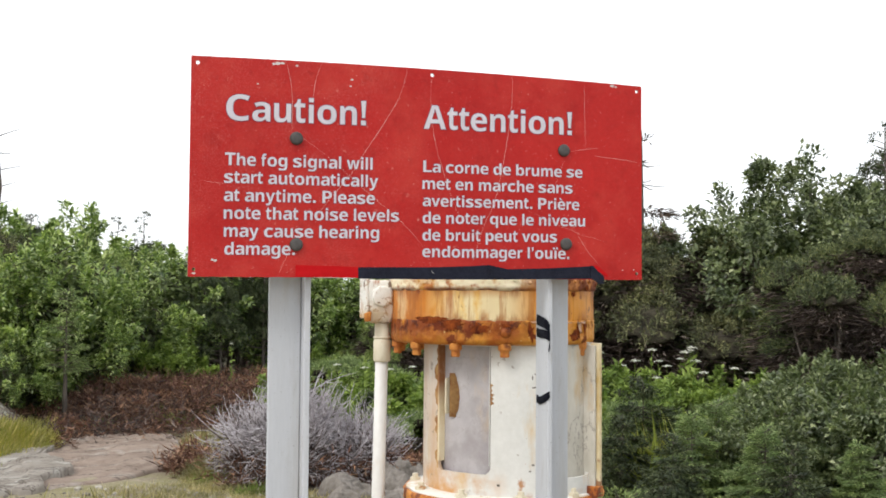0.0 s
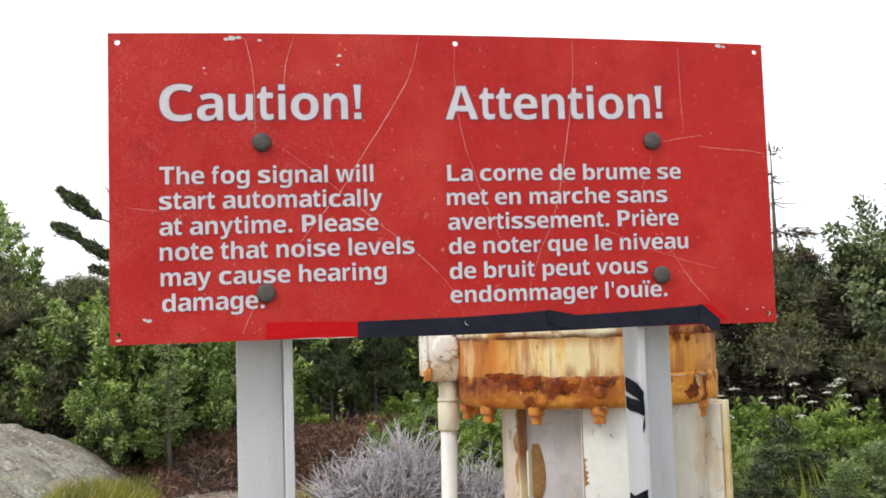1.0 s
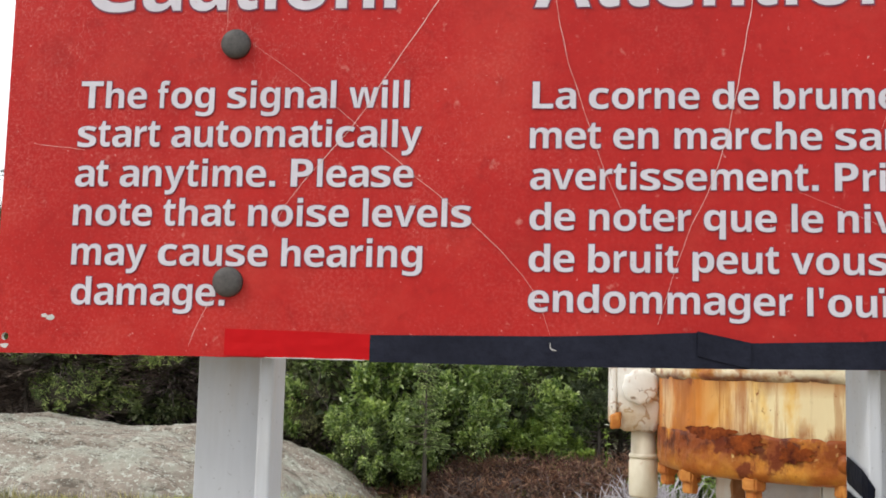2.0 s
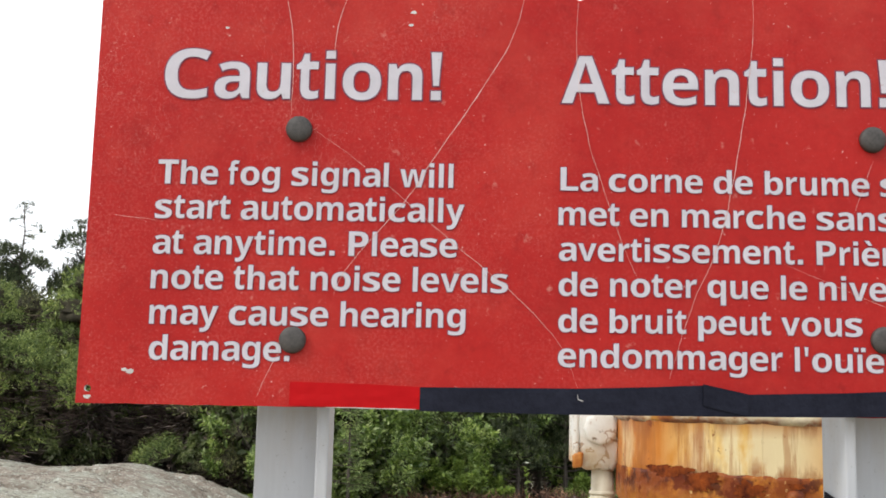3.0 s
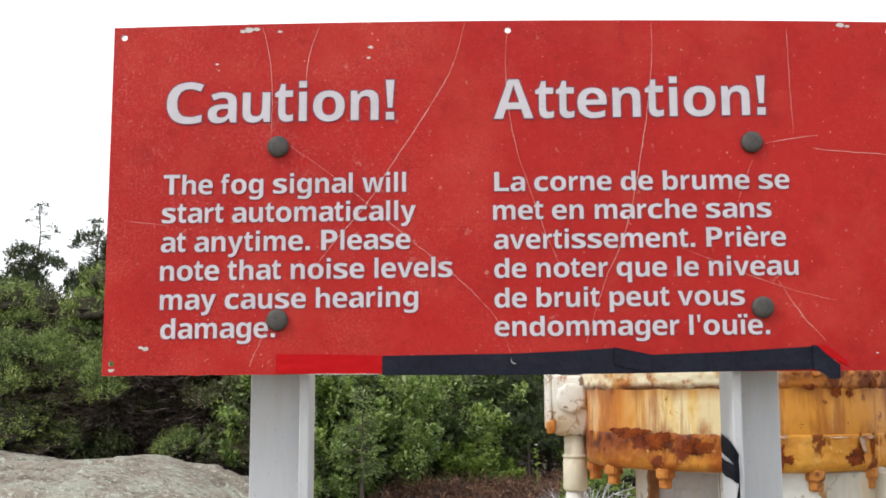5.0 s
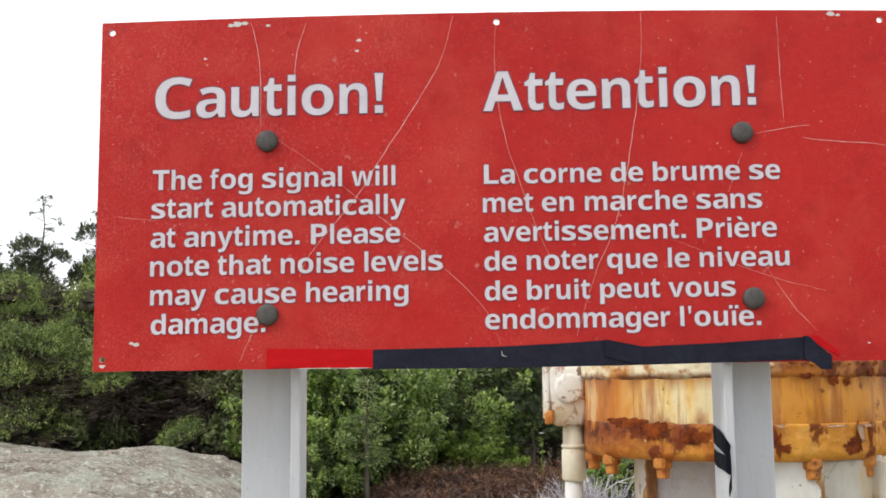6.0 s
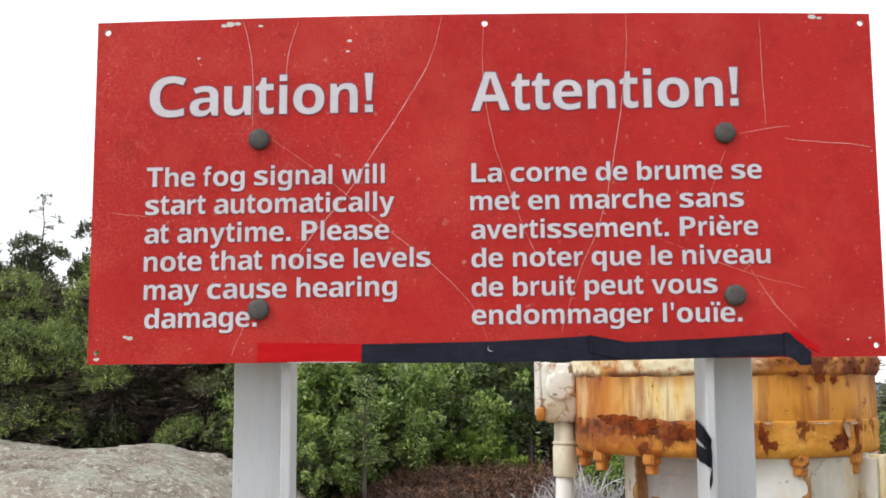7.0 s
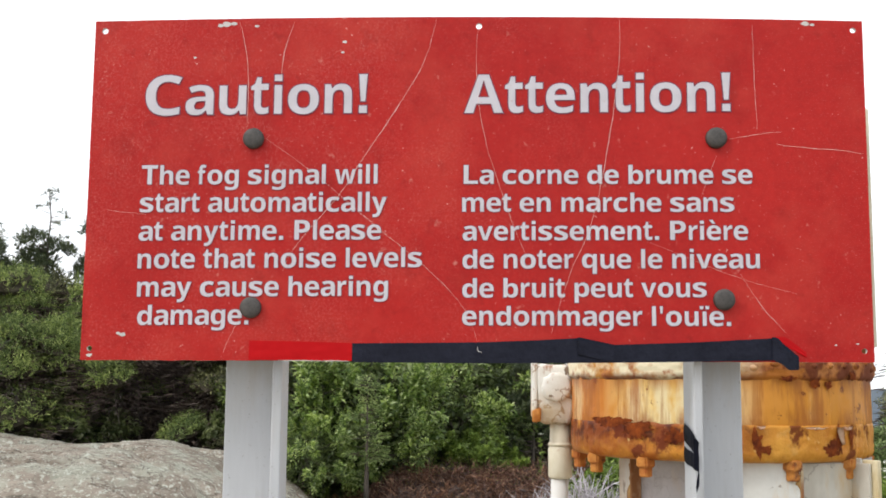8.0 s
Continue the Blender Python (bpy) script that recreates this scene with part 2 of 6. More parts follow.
layer(RUST_BODY, (0.34, 0.10, 0.013), 13.0, 0.52, 0.60, stretch=(1, 1, 0.10), strength=0.75, offset=(4, 1, 0), detail=10)
layer(RUST_BODY, (0.17, 0.036, 0.012), 11.0, 0.38, 0.56, stretch=(1, 1, 0.4), strength=0.9, offset=(5, 9, 2), soft=(("Z", 1.505, 1.545), ("X", 0.0, 0.09)), rough=0.9, detail=12)
layer(RUST_BODY, (0.16, 0.033, 0.012), 15.0, 0.63, 0.67, stretch=(1, 1, 0.8), strength=0.88, offset=(5, 1, 2), rough=0.9, detail=12)
layer(RUST_BODY, (0.24, 0.065, 0.014), 16.0, 0.50, 0.62, stretch=(1, 1, 0.18), strength=0.8, offset=(3, 6, 2), soft=("Z", 1.495, 1.545), rough=0.85, detail=12)
layer(RUST_BODY, (0.30, 0.085, 0.014), 18.0, 0.50, 0.62, stretch=(1, 1, 0.3), strength=0.8, offset=(3, 1, 8), soft=("Z", 1.475, 1.44), rough=0.85, detail=12)
layer(RUST_BODY, (0.20, 0.05, 0.014), 55.0, 0.655, 0.70, strength=0.8, offset=(3, 3, 8), detail=5, rough=0.9)
layer(RUST_BODY, (0.36, 0.12, 0.02), 26.0, 0.53, 0.585, stretch=(1, 1, 0.06), strength=0.55, offset=(8, 2, 1), detail=6)
RUST_BAND = mat("scaling_rust", (0.52, 0.19, 0.018), (0.68, 0.33, 0.055), scale=7.0, rough=0.48, bump=1.0, fine=55, contrast=(0.34, 0.62), distance=0.009, spec=0.22)
layer(RUST_BAND, (0.64, 0.34, 0.09), 24.0, 0.57, 0.66, strength=0.7, offset=(2, 9, 1), detail=9)
layer(RUST_BAND, (0.34, 0.085, 0.013), 9.0, 0.36, 0.56, strength=0.9, soft=("X", 0.02, -0.10), offset=(1, 4, 0), rough=0.9, detail=12)
layer(RUST_BAND, (0.21, 0.044, 0.010), 13.0, 0.40, 0.52, strength=0.92, soft=(("Z", 1.345, 1.40), ("X", 0.06, -0.06)), offset=(5, 4, 0), stretch=(1, 1, 0.7), rough=0.95, detail=12)
layer(RUST_BAND, (0.085, 0.018, 0.008), 20.0, 0.51, 0.57, strength=0.9, soft=(("Z", 1.36, 1.40), ("X", 0.03, -0.05)), offset=(8, 4, 0), rough=0.95, detail=12)
layer(RUST_BAND, (0.14, 0.028, 0.011), 15.0, 0.565, 0.62, strength=0.9, offset=(6, 2, 0), stretch=(1, 1, 0.7), rough=0.95, detail=12)
layer(RUST_BAND, (0.78, 0.54, 0.22), 34.0, 0.64, 0.70, strength=0.75, offset=(2, 2, 1), detail=8)
RUST_TOP = mat("rust_over_cream", (0.52, 0.23, 0.04), (0.78, 0.70, 0.50), scale=7.0, rough=0.5, bump=0.8, fine=45, contrast=(0.40, 0.53), distance=0.007)
layer(RUST_TOP, (0.36, 0.10, 0.018), 14.0, 0.53, 0.60, strength=0.85, offset=(3, 5, 4), detail=12)
layer(RUST_TOP, (0.14, 0.03, 0.012), 9.0, 0.35, 0.55, strength=0.9, soft=("Z", 1.560, 1.546), offset=(3, 1, 4), detail=12)
layer(RUST_TOP, (0.46, 0.155, 0.02), 6.0, 0.1, 0.35, strength=0.95, soft=("X", -0.05, 0.03), rough=0.9)
layer(RUST_TOP, (0.14, 0.03, 0.012), 12.0, 0.44, 0.53, strength=0.92, soft=("X", -0.04, 0.05), rough=0.95, detail=12)
WHITE_PED = mat("chipped_white_paint", (0.64, 0.635, 0.605), (0.75, 0.745, 0.72), scale=5.0, rough=0.42, bump=0.2, fine=50, distance=0.004)
layer(WHITE_PED, (0.64, 0.42, 0.15), 7.0, 0.54, 0.70, stretch=(1, 1, 0.30), strength=0.75, offset=(3, 3, 3), detail=9)
layer(WHITE_PED, (0.44, 0.17, 0.03), 15.0, 0.66, 0.71, stretch=(1, 1, 0.6), strength=0.85, offset=(3, 8, 3), detail=11)
layer(WHITE_PED, (0.56, 0.26, 0.05), 7.0, 0.42, 0.62, strength=0.85, soft=(("Z", 0.90, 0.84), ("X", -0.05, -0.16)), offset=(2, 8, 1), detail=9)
layer(WHITE_PED, (0.40, 0.14, 0.025), 16.0, 0.52, 0.62, strength=0.8, soft=("Z", 0.81, 0.775), offset=(2, 1, 1), detail=10)
layer(WHITE_PED, (0.52, 0.24, 0.05), 6.0, 0.30, 0.52, strength=0.55, soft=("X", -0.235, -0.266), stretch=(1, 1, 0.22), offset=(7, 8, 1), detail=9)
layer(WHITE_PED, (0.30, 0.24, 0.19), 20.0, 0.635, 0.66, strength=0.7, detail=10, offset=(1, 8, 3), rough=0.9)
LINER = mat("stained_inner_sheet", (0.40, 0.375, 0.39), (0.51, 0.485, 0.495), scale=4.0, rough=0.5, bump=0.3, fine=30, distance=0.006, contrast=(0.3, 0.7))
layer(LINER, (0.27, 0.24, 0.255), 6.0, 0.40, 0.66, strength=0.8, soft=("Z", 1.16, 0.98), offset=(4, 8, 2), detail=10)
layer(LINER, (0.33, 0.30, 0.30), 11.0, 0.52, 0.66, strength=0.6, detail=8, offset=(4, 2, 2))
layer(LINER, (0.20, 0.17, 0.16), 26.0, 0.69, 0.72, strength=0.6, detail=8, offset=(4, 7, 2))
layer(LINER, (0.30, 0.26, 0.25), 5.0, 0.007, 0.001, kind="vein", strength=0.4, offset=(4, 3, 2), detail=5)
layer(LINER, (0.66, 0.45, 0.20), 5.0, 0.60, 0.80, stretch=(1, 1, 0.35), strength=0.7, offset=(1, 1, 6))
FLANGE_TOP = mat("rust_blotched_flange", (0.58, 0.34, 0.10), (0.74, 0.72, 0.66), scale=7.0, rough=0.5, bump=0.5, fine=50, contrast=(0.34, 0.46), distance=0.006)
PED_RUST = mat("rusty_edge", (0.38, 0.10, 0.013), (0.60, 0.26, 0.05), scale=14.0, rough=0.6, bump=0.8, fine=70, distance=0.007, contrast=(0.38, 0.62))
layer(PED_RUST, (0.14, 0.030, 0.011), 15.0, 0.52, 0.58, strength=0.9, offset=(3, 1, 1), detail=12)
JAMB = mat("rust_streaked_cream", (0.54, 0.30, 0.08), (0.76, 0.66, 0.46), scale=8.0, rough=0.5, bump=0.5, fine=50, stretch=(1, 1, 0.2), contrast=(0.30, 0.50), distance=0.004)
layer(JAMB, (0.24, 0.075, 0.015), 7.0, 0.28, 0.46, strength=0.92, soft=("Z", 1.10, 1.20), stretch=(1, 1, 0.5), detail=10, rough=0.9)
PANEL_WHITE = mat("streaked_white_sheet", (0.44, 0.41, 0.345), (0.64, 0.61, 0.55), scale=4.0, rough=0.45, bump=0.4, fine=40, stretch=(1, 1, 0.5), distance=0.005)
layer(PANEL_WHITE, (0.36, 0.30, 0.24), 7.0, 0.56, 0.72, stretch=(1, 1, 0.35), strength=0.7, offset=(2, 4, 3), detail=10)
layer(PANEL_WHITE, (0.55, 0.36, 0.14), 9.0, 0.58, 0.70, stretch=(1, 1, 0.3), strength=0.7, offset=(6, 4, 3), detail=9)
layer(PANEL_WHITE, (0.22, 0.19, 0.16), 6.0, 0.010, 0.002, kind="vein", strength=0.6, stretch=(1, 1, 0.5), offset=(4, 3, 2), detail=6)
FLAP = mat("rusted_flap", (0.20, 0.065, 0.015), (0.58, 0.36, 0.14), scale=14.0, rough=0.75, bump=0.5, fine=60, contrast=(0.35, 0.68), distance=0.004)
FLAP_DARK = mat("dark_rust_scab", (0.070, 0.014, 0.007), (0.27, 0.062, 0.012), scale=30.0, rough=0.95, bump=0.9, fine=90, contrast=(0.36, 0.62), distance=0.006, spec=0.15)
FLAKE = mat("pinkish_paint_flake", (0.60, 0.36, 0.22), (0.74, 0.55, 0.40), scale=30.0, rough=0.6, bump=0.4, distance=0.003)
LIP = mat("yellowed_cream_lip", (0.52, 0.37, 0.15), (0.74, 0.66, 0.46), scale=9.0, rough=0.5, bump=0.4, fine=60, stretch=(1, 1, 0.35), contrast=(0.34, 0.56), distance=0.004)
layer(LIP, (0.24, 0.085, 0.02), 14.0, 0.60, 0.66, strength=0.85, offset=(3, 2, 7), stretch=(1, 1, 0.6), detail=10)
PIPE = mat("cream_pipe_paint", (0.60, 0.53, 0.38), (0.76, 0.71, 0.58), scale=9.0, rough=0.5, bump=0.2, stretch=(1, 1, 0.5), distance=0.004)
layer(PIPE, (0.42, 0.18, 0.04), 14.0, 0.62, 0.70, strength=0.85, offset=(3, 0, 7))
WHITE_PIPE = mat("white_pipe_paint", (0.62, 0.60, 0.565), (0.73, 0.715, 0.69), scale=8.0, rough=0.5, bump=0.2, stretch=(1, 1, 0.4), distance=0.003)
layer(WHITE_PIPE, (0.60, 0.46, 0.25), 9.0, 0.58, 0.72, stretch=(1, 1, 0.3), strength=0.7)
VALVE = mat("flaking_white_paint", (0.76, 0.73, 0.67), (0.85, 0.84, 0.80), scale=12, rough=0.45, bump=0.5, fine=60, distance=0.008)
layer(VALVE, (0.16, 0.09, 0.05), 16.0, 0.60, 0.64, strength=0.9, offset=(2, 6, 1))
layer(VALVE, (0.34, 0.17, 0.07), 8.0, 0.016, 0.004, kind="vein", strength=0.75, offset=(1, 5, 2), detail=4)
layer(VALVE, (0.60, 0.42, 0.18), 7.0, 0.46, 0.62, strength=0.8, soft=("Z", 1.52, 1.43), offset=(5, 5, 1))
layer(VALVE, (0.46, 0.17, 0.03), 9.0, 0.45, 0.58, strength=0.9, soft=("Z", 1.475, 1.425))
layer(VALVE, (0.36, 0.13, 0.03), 13.0, 0.57, 0.63, strength=0.85, offset=(7, 3, 4), stretch=(1, 1, 0.6), detail=10, rough=0.85)
GROUND = mat("heath_soil", (0.19, 0.155, 0.11), (0.36, 0.31, 0.235), scale=1.3, rough=0.95, bump=0.8, fine=22, distance=0.04, spec=0.1)
layer(GROUND, (0.21, 0.20, 0.085), 0.9, 0.46, 0.62, strength=0.75, offset=(4, 1, 0), detail=9)
layer(GROUND, (0.46, 0.43, 0.37), 9.0, 0.58, 0.66, strength=0.8)
layer(GROUND, (0.13, 0.095, 0.07), 14.0, 0.60, 0.68, strength=0.7, offset=(4, 4, 0))
layer(GROUND, (0.070, 0.052, 0.036), 1.6, 0.25, 0.5, strength=0.92, soft=("Y", 10.6, 12.2), detail=10)
layer(GROUND, (0.055, 0.06, 0.03), 1.1, 0.30, 0.62, strength=0.95, soft=("X", 0.9, 2.4), detail=10)
ROCK = mat("weathered_granite", (0.17, 0.140, 0.112), (0.31, 0.268, 0.222), scale=2.2, rough=0.9, bump=0.9, fine=16, distance=0.05, contrast=(0.36, 0.64), spec=0.15)
layer(ROCK, (0.335, 0.345, 0.285), 2.6, 0.47, 0.60, strength=0.75, offset=(2, 2, 0), detail=12)
layer(ROCK, (0.45, 0.46, 0.40), 16.0, 0.57, 0.61, strength=0.8, offset=(2, 6, 0), detail=8)
layer(ROCK, (0.09, 0.075, 0.06), 4.0, 0.60, 0.65, strength=0.75, offset=(5, 2, 3), stretch=(0.6, 2, 2), detail=12)
layer(ROCK, (0.08, 0.065, 0.052), 1.3, 0.010, 0.002, kind="vein", strength=0.75, offset=(5, 8, 3), stretch=(0.7, 1.5, 1), detail=6)
layer(ROCK, (0.50, 0.51, 0.45), 38.0, 0.59, 0.63, strength=0.7, offset=(8, 2, 4), detail=6)
layer(ROCK, (0.06, 0.05, 0.042), 3.6, 0.007, 0.001, kind="vein", strength=0.8, offset=(2, 3, 1), stretch=(0.6, 1.7, 1.3), detail=5)
layer(ROCK, (0.10, 0.085, 0.07), 30.0, 0.62, 0.66, strength=0.6, offset=(4, 9, 4), detail=6)
GREY_LEDGE = mat("grey_ledge", (0.19, 0.165, 0.14), (0.33, 0.30, 0.265), scale=3.0, rough=0.9, bump=0.8, fine=16, distance=0.03, spec=0.15)
layer(GREY_LEDGE, (0.42, 0.41, 0.37), 4.0, 0.54, 0.62, strength=0.6, offset=(2, 6, 0), detail=12)
layer(GREY_LEDGE, (0.085, 0.07, 0.06), 2.0, 0.014, 0.003, kind="vein", strength=0.85, offset=(5, 8, 3), stretch=(0.6, 1.6, 1), detail=6)
SLAB = mat("pinkish_ledge", (0.20, 0.15, 0.12), (0.32, 0.255, 0.21), scale=2.0, rough=0.9, bump=0.8, fine=14, distance=0.03, spec=0.15)
layer(SLAB, (0.37, 0.335, 0.30), 2.2, 0.54, 0.64, strength=0.65, offset=(2, 5, 0), detail=12)
layer(SLAB, (0.10, 0.08, 0.065), 4.0, 0.60, 0.66, strength=0.7, stretch=(0.3, 1.6, 1), detail=11)
layer(SLAB, (0.07, 0.055, 0.045), 1.6, 0.012, 0.002, kind="vein", strength=0.85, offset=(1, 8, 3), stretch=(0.45, 1.6, 1), detail=6)
PALE_STONE = mat("pale_gravel_stone", (0.27, 0.245, 0.20), (0.46, 0.43, 0.375), scale=5.0, rough=0.9, bump=0.6, fine=40, distance=0.01, spec=0.2)
STONE = mat("dark_grey_stone", (0.12, 0.105, 0.09), (0.27, 0.245, 0.22), scale=6.0, rough=0.9, bump=1.0, fine=30, distance=0.03, spec=0.15)
BARK = mat("bark", (0.06, 0.05, 0.042), (0.15, 0.125, 0.105), scale=16, rough=0.95, bump=0.6, stretch=(1, 1, 0.3))
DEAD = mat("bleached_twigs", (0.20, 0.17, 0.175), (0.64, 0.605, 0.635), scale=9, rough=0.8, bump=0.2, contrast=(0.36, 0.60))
# brown wood of fallen boughs; inside the dead bush it doubles as shade
DEAD_DARK = mat("brown_and_shade_dead_wood", (0.075, 0.052, 0.045), (0.20, 0.15, 0.135), scale=9, rough=0.9, bump=0.3)
BROWN_TWIG = leafy("dead_brown_brush", (0.085, 0.045, 0.035), (0.50, 0.31, 0.21), 0.9, 0.0, [(0.6, (0.20, 0.098, 0.072))])
ALDER = leafy("alder_leaves", (0.088, 0.158, 0.038), (0.72, 0.82, 0.46), 0.28, 0.47, [(0.42, (0.21, 0.32, 0.074)), (0.78, (0.43, 0.56, 0.155))], spec=1.0)
ALDER_DULL = leafy("birch_leaves", (0.060, 0.088, 0.035), (0.50, 0.55, 0.36), 0.34, 0.36, [(0.5, (0.14, 0.185, 0.072)), (0.85, (0.26, 0.315, 0.145))], spec=0.7)
# darker leaf colours that stand in for the shade inside shrub crowns
DEEP_LEAF = leafy("shade_inner_leaves", (0.030, 0.046, 0.018), (0.13, 0.175, 0.058), 0.6, 0.2)
SLIM_BIRCH = leafy("slim_birch_leaves", (0.11, 0.15, 0.06), (0.62, 0.66, 0.46), 0.34, 0.48, [(0.5, (0.21, 0.27, 0.11)), (0.85, (0.34, 0.40, 0.19))], spec=0.7)
DARK_SPRUCE = leafy("dark_spruce_needles", (0.03, 0.045, 0.024), (0.15, 0.18, 0.08), 0.55, 0.12, [(0.6, (0.07, 0.095, 0.042))])
DEAD_SPRAY = leafy("dead_needle_sprays", (0.062, 0.046, 0.045), (0.31, 0.245, 0.23), 0.85, 0.0, [(0.65, (0.13, 0.098, 0.094))])
CUSHION = leafy("cushion_spruce_needles", (0.065, 0.108, 0.034), (0.58, 0.66, 0.28), 0.5, 0.32, [(0.45, (0.175, 0.245, 0.072)), (0.8, (0.31, 0.39, 0.12))])
# dark colour stands in for the shade inside the spruce cushions
INNER = mat("shade_dark_core", (0.028, 0.025, 0.020), (0.095, 0.085, 0.058), scale=9, rough=0.95, bump=1.0, fine=70, distance=0.03, contrast=(0.38, 0.62), spec=0.1)
BROWNISH = leafy("browned_spruce_needles", (0.045, 0.055, 0.028), (0.32, 0.33, 0.16), 0.55, 0.2, [(0.6, (0.125, 0.135, 0.064))])
DULL_SPRUCE = leafy("dull_spruce_needles", (0.035, 0.055, 0.026), (0.28, 0.31, 0.13), 0.5, 0.2, [(0.6, (0.12, 0.15, 0.058))])
SPRUCE_BROWN = leafy("browning_needles", (0.065, 0.045, 0.04), (0.26, 0.20, 0.16), 0.7, 0.12, [(0.6, (0.13, 0.098, 0.082))])
JUNIPER = leafy("young_spruce_needles", (0.12, 0.19, 0.07), (0.48, 0.57, 0.27), 0.45, 0.45, [(0.6, (0.265, 0.36, 0.14))])
HERB = leafy("herb_leaves", (0.11, 0.19, 0.035), (0.38, 0.50, 0.13), 0.45, 0.42)
GRASS = leafy("grass_blades", (0.44, 0.46, 0.10), (0.80, 0.73, 0.36), 0.6, 0.55, [(0.5, (0.54, 0.53, 0.15))])
DRY_GRASS = leafy("dry_grass_blades", (0.30, 0.29, 0.11), (0.66, 0.60, 0.40), 0.7, 0.4, [(0.5, (0.46, 0.42, 0.20))])
GREEN_GRASS = leafy("fresh_grass_blades", (0.29, 0.36, 0.055), (0.62, 0.62, 0.20), 0.6, 0.45, [(0.5, (0.42, 0.48, 0.10))])
UMBEL = mat("white_flowers", (0.62, 0.62, 0.54), (0.80, 0.80, 0.72), scale=30, rough=0.8, bump=0.3)
SEA = mat("sea_water", (0.07, 0.09, 0.115), (0.11, 0.135, 0.16), scale=0.02, rough=0.85, spec=0.1, bump=0.02, fine=0.4, distance=0.3)


# ---- building helpers ----
def link_mesh(name, bm, material, parent=None, smooth=False):
    me = bpy.data.meshes.new(name)
    bm.normal_update()
    bm.to_mesh(me)
    bm.free()
    if smooth:
        me.shade_smooth()
    me.materials.append(material)
    ob = new(name, me)
    if parent is not None:
        ob.parent = parent
    return ob


def part(name, bm, material, parent, label="", smooth=False):
    ob = link_mesh(name, bm, material, parent, smooth)
    return tagged(ob, label) if label else ob


def array_mesh(name, verts, faces, material, smooth=False):
    me = bpy.data.meshes.new(name)
    k = faces.shape[1]
    me.vertices.add(len(verts))
    me.vertices.foreach_set("co", np.asarray(verts, np.float32).ravel())
    me.loops.add(faces.size)
    me.loops.foreach_set("vertex_index", faces.astype(np.int32).ravel())
    me.polygons.add(len(faces))
    me.polygons.foreach_set("loop_start", np.arange(0, faces.size, k, dtype=np.int32))
    me.update(calc_edges=True)
    if smooth:
        me.shade_smooth()
    me.materials.append(material)
    return me


def array_part(name, verts, faces, material, parent=None, label="", smooth=False):
    ob = new(name, array_mesh(name, verts, faces, material, smooth))
    if parent is not None:
        ob.parent = parent
    return tagged(ob, label) if label else ob


def box_bm(x0, x1, y0, y1, z0, z1, bevel=0.0, segments=2):
    bm = bmesh.new()
    bmesh.ops.create_cube(bm, size=1.0, matrix=Matrix.Translation(((x0 + x1) / 2, (y0 + y1) / 2, (z0 + z1) / 2)) @ Matrix.Diagonal((x1 - x0, y1 - y0, z1 - z0, 1)))
    if bevel:
        bmesh.ops.bevel(bm, geom=bm.edges[:], offset=bevel, segments=segments, affect="EDGES", profile=0.5)
    return bm


def lathe_bm(profile, steps=64, cx=0.0, cy=0.0, wobble=0.0):
    """A turned form from (radius, height) pairs, closed at both ends where the radius is not nought."""
    bm = bmesh.new()
    rings = []
    for r, z in profile:
        ring = []
        for i in range(steps):
            a = 2 * math.pi * i / steps
            k = r + wobble * noise.noise((math.cos(a) * 4, math.sin(a) * 4, z * 30))
            ring.append(bm.verts.new((cx + k * math.cos(a), cy + k * math.sin(a), z)))
        rings.append(ring)
    for lo, hi in zip(rings, rings[1:]):
        for i in range(steps):
            bm.faces.new((lo[i], lo[(i + 1) % steps], hi[(i + 1) % steps], hi[i]))
    bm.faces.new(rings[0][::-1])
    bm.faces.new(rings[-1])
    return bm


def tube_arrays(paths, sides=5):
    """Tapered round limbs: each path is a list of (point, radius)."""
    verts, faces, base = [], [], 0
    ring = [(math.cos(2 * math.pi * k / sides), math.sin(2 * math.pi * k / sides)) for k in range(sides)]
    for path in paths:
        for n, (p, r) in enumerate(path):
            a, b = path[max(n - 1, 0)][0], path[min(n + 1, len(path) - 1)][0]
            way = (Vector(b) - Vector(a)).normalized()
            side = way.orthogonal().normalized()
            up = way.cross(side)
            for c, s in ring:
                verts.append(tuple(Vector(p) + side * (c * r) + up * (s * r)))
            if n:
                for k in range(sides):
                    i, j = base + (n - 1) * sides + k, base + (n - 1) * sides + (k + 1) % sides
                    faces.append((i, j, j + sides, i + sides))
        base += len(path) * sides
    return np.array(verts), np.array(faces)


def leaf_arrays(pos, way, face, length, width, fold=0.25):
    """Folded leaves of two triangles each: from pos along way, with the blade's normal near face."""
    way = way / np.linalg.norm(way, axis=1, keepdims=True)
    side = np.cross(way, face)
    side /= np.linalg.norm(side, axis=1, keepdims=True) + 1e-9
    nrm = np.cross(side, way)
    length, width = np.asarray(length).reshape(-1, 1), np.asarray(width).reshape(-1, 1)
    mid = pos + way * length * 0.45 + nrm * width * fold
    v = np.stack([pos, mid + side * width * 0.5, pos + way * length, mid - side * width * 0.5], 1)
    v[:, 2] -= nrm * length * 0.12
    f = np.arange(len(pos))[:, None] * 4
    faces = np.concatenate([f + [0, 1, 2], f + [0, 2, 3]])
    return v.reshape(-1, 3), faces


def unit(rng, n):
    v = rng.normal(size=(n, 3))
    return v / np.linalg.norm(v, axis=1, keepdims=True)


def smooth01(v):
    v = np.clip(v, 0.0, 1.0)
    return v * v * (3 - 2 * v)


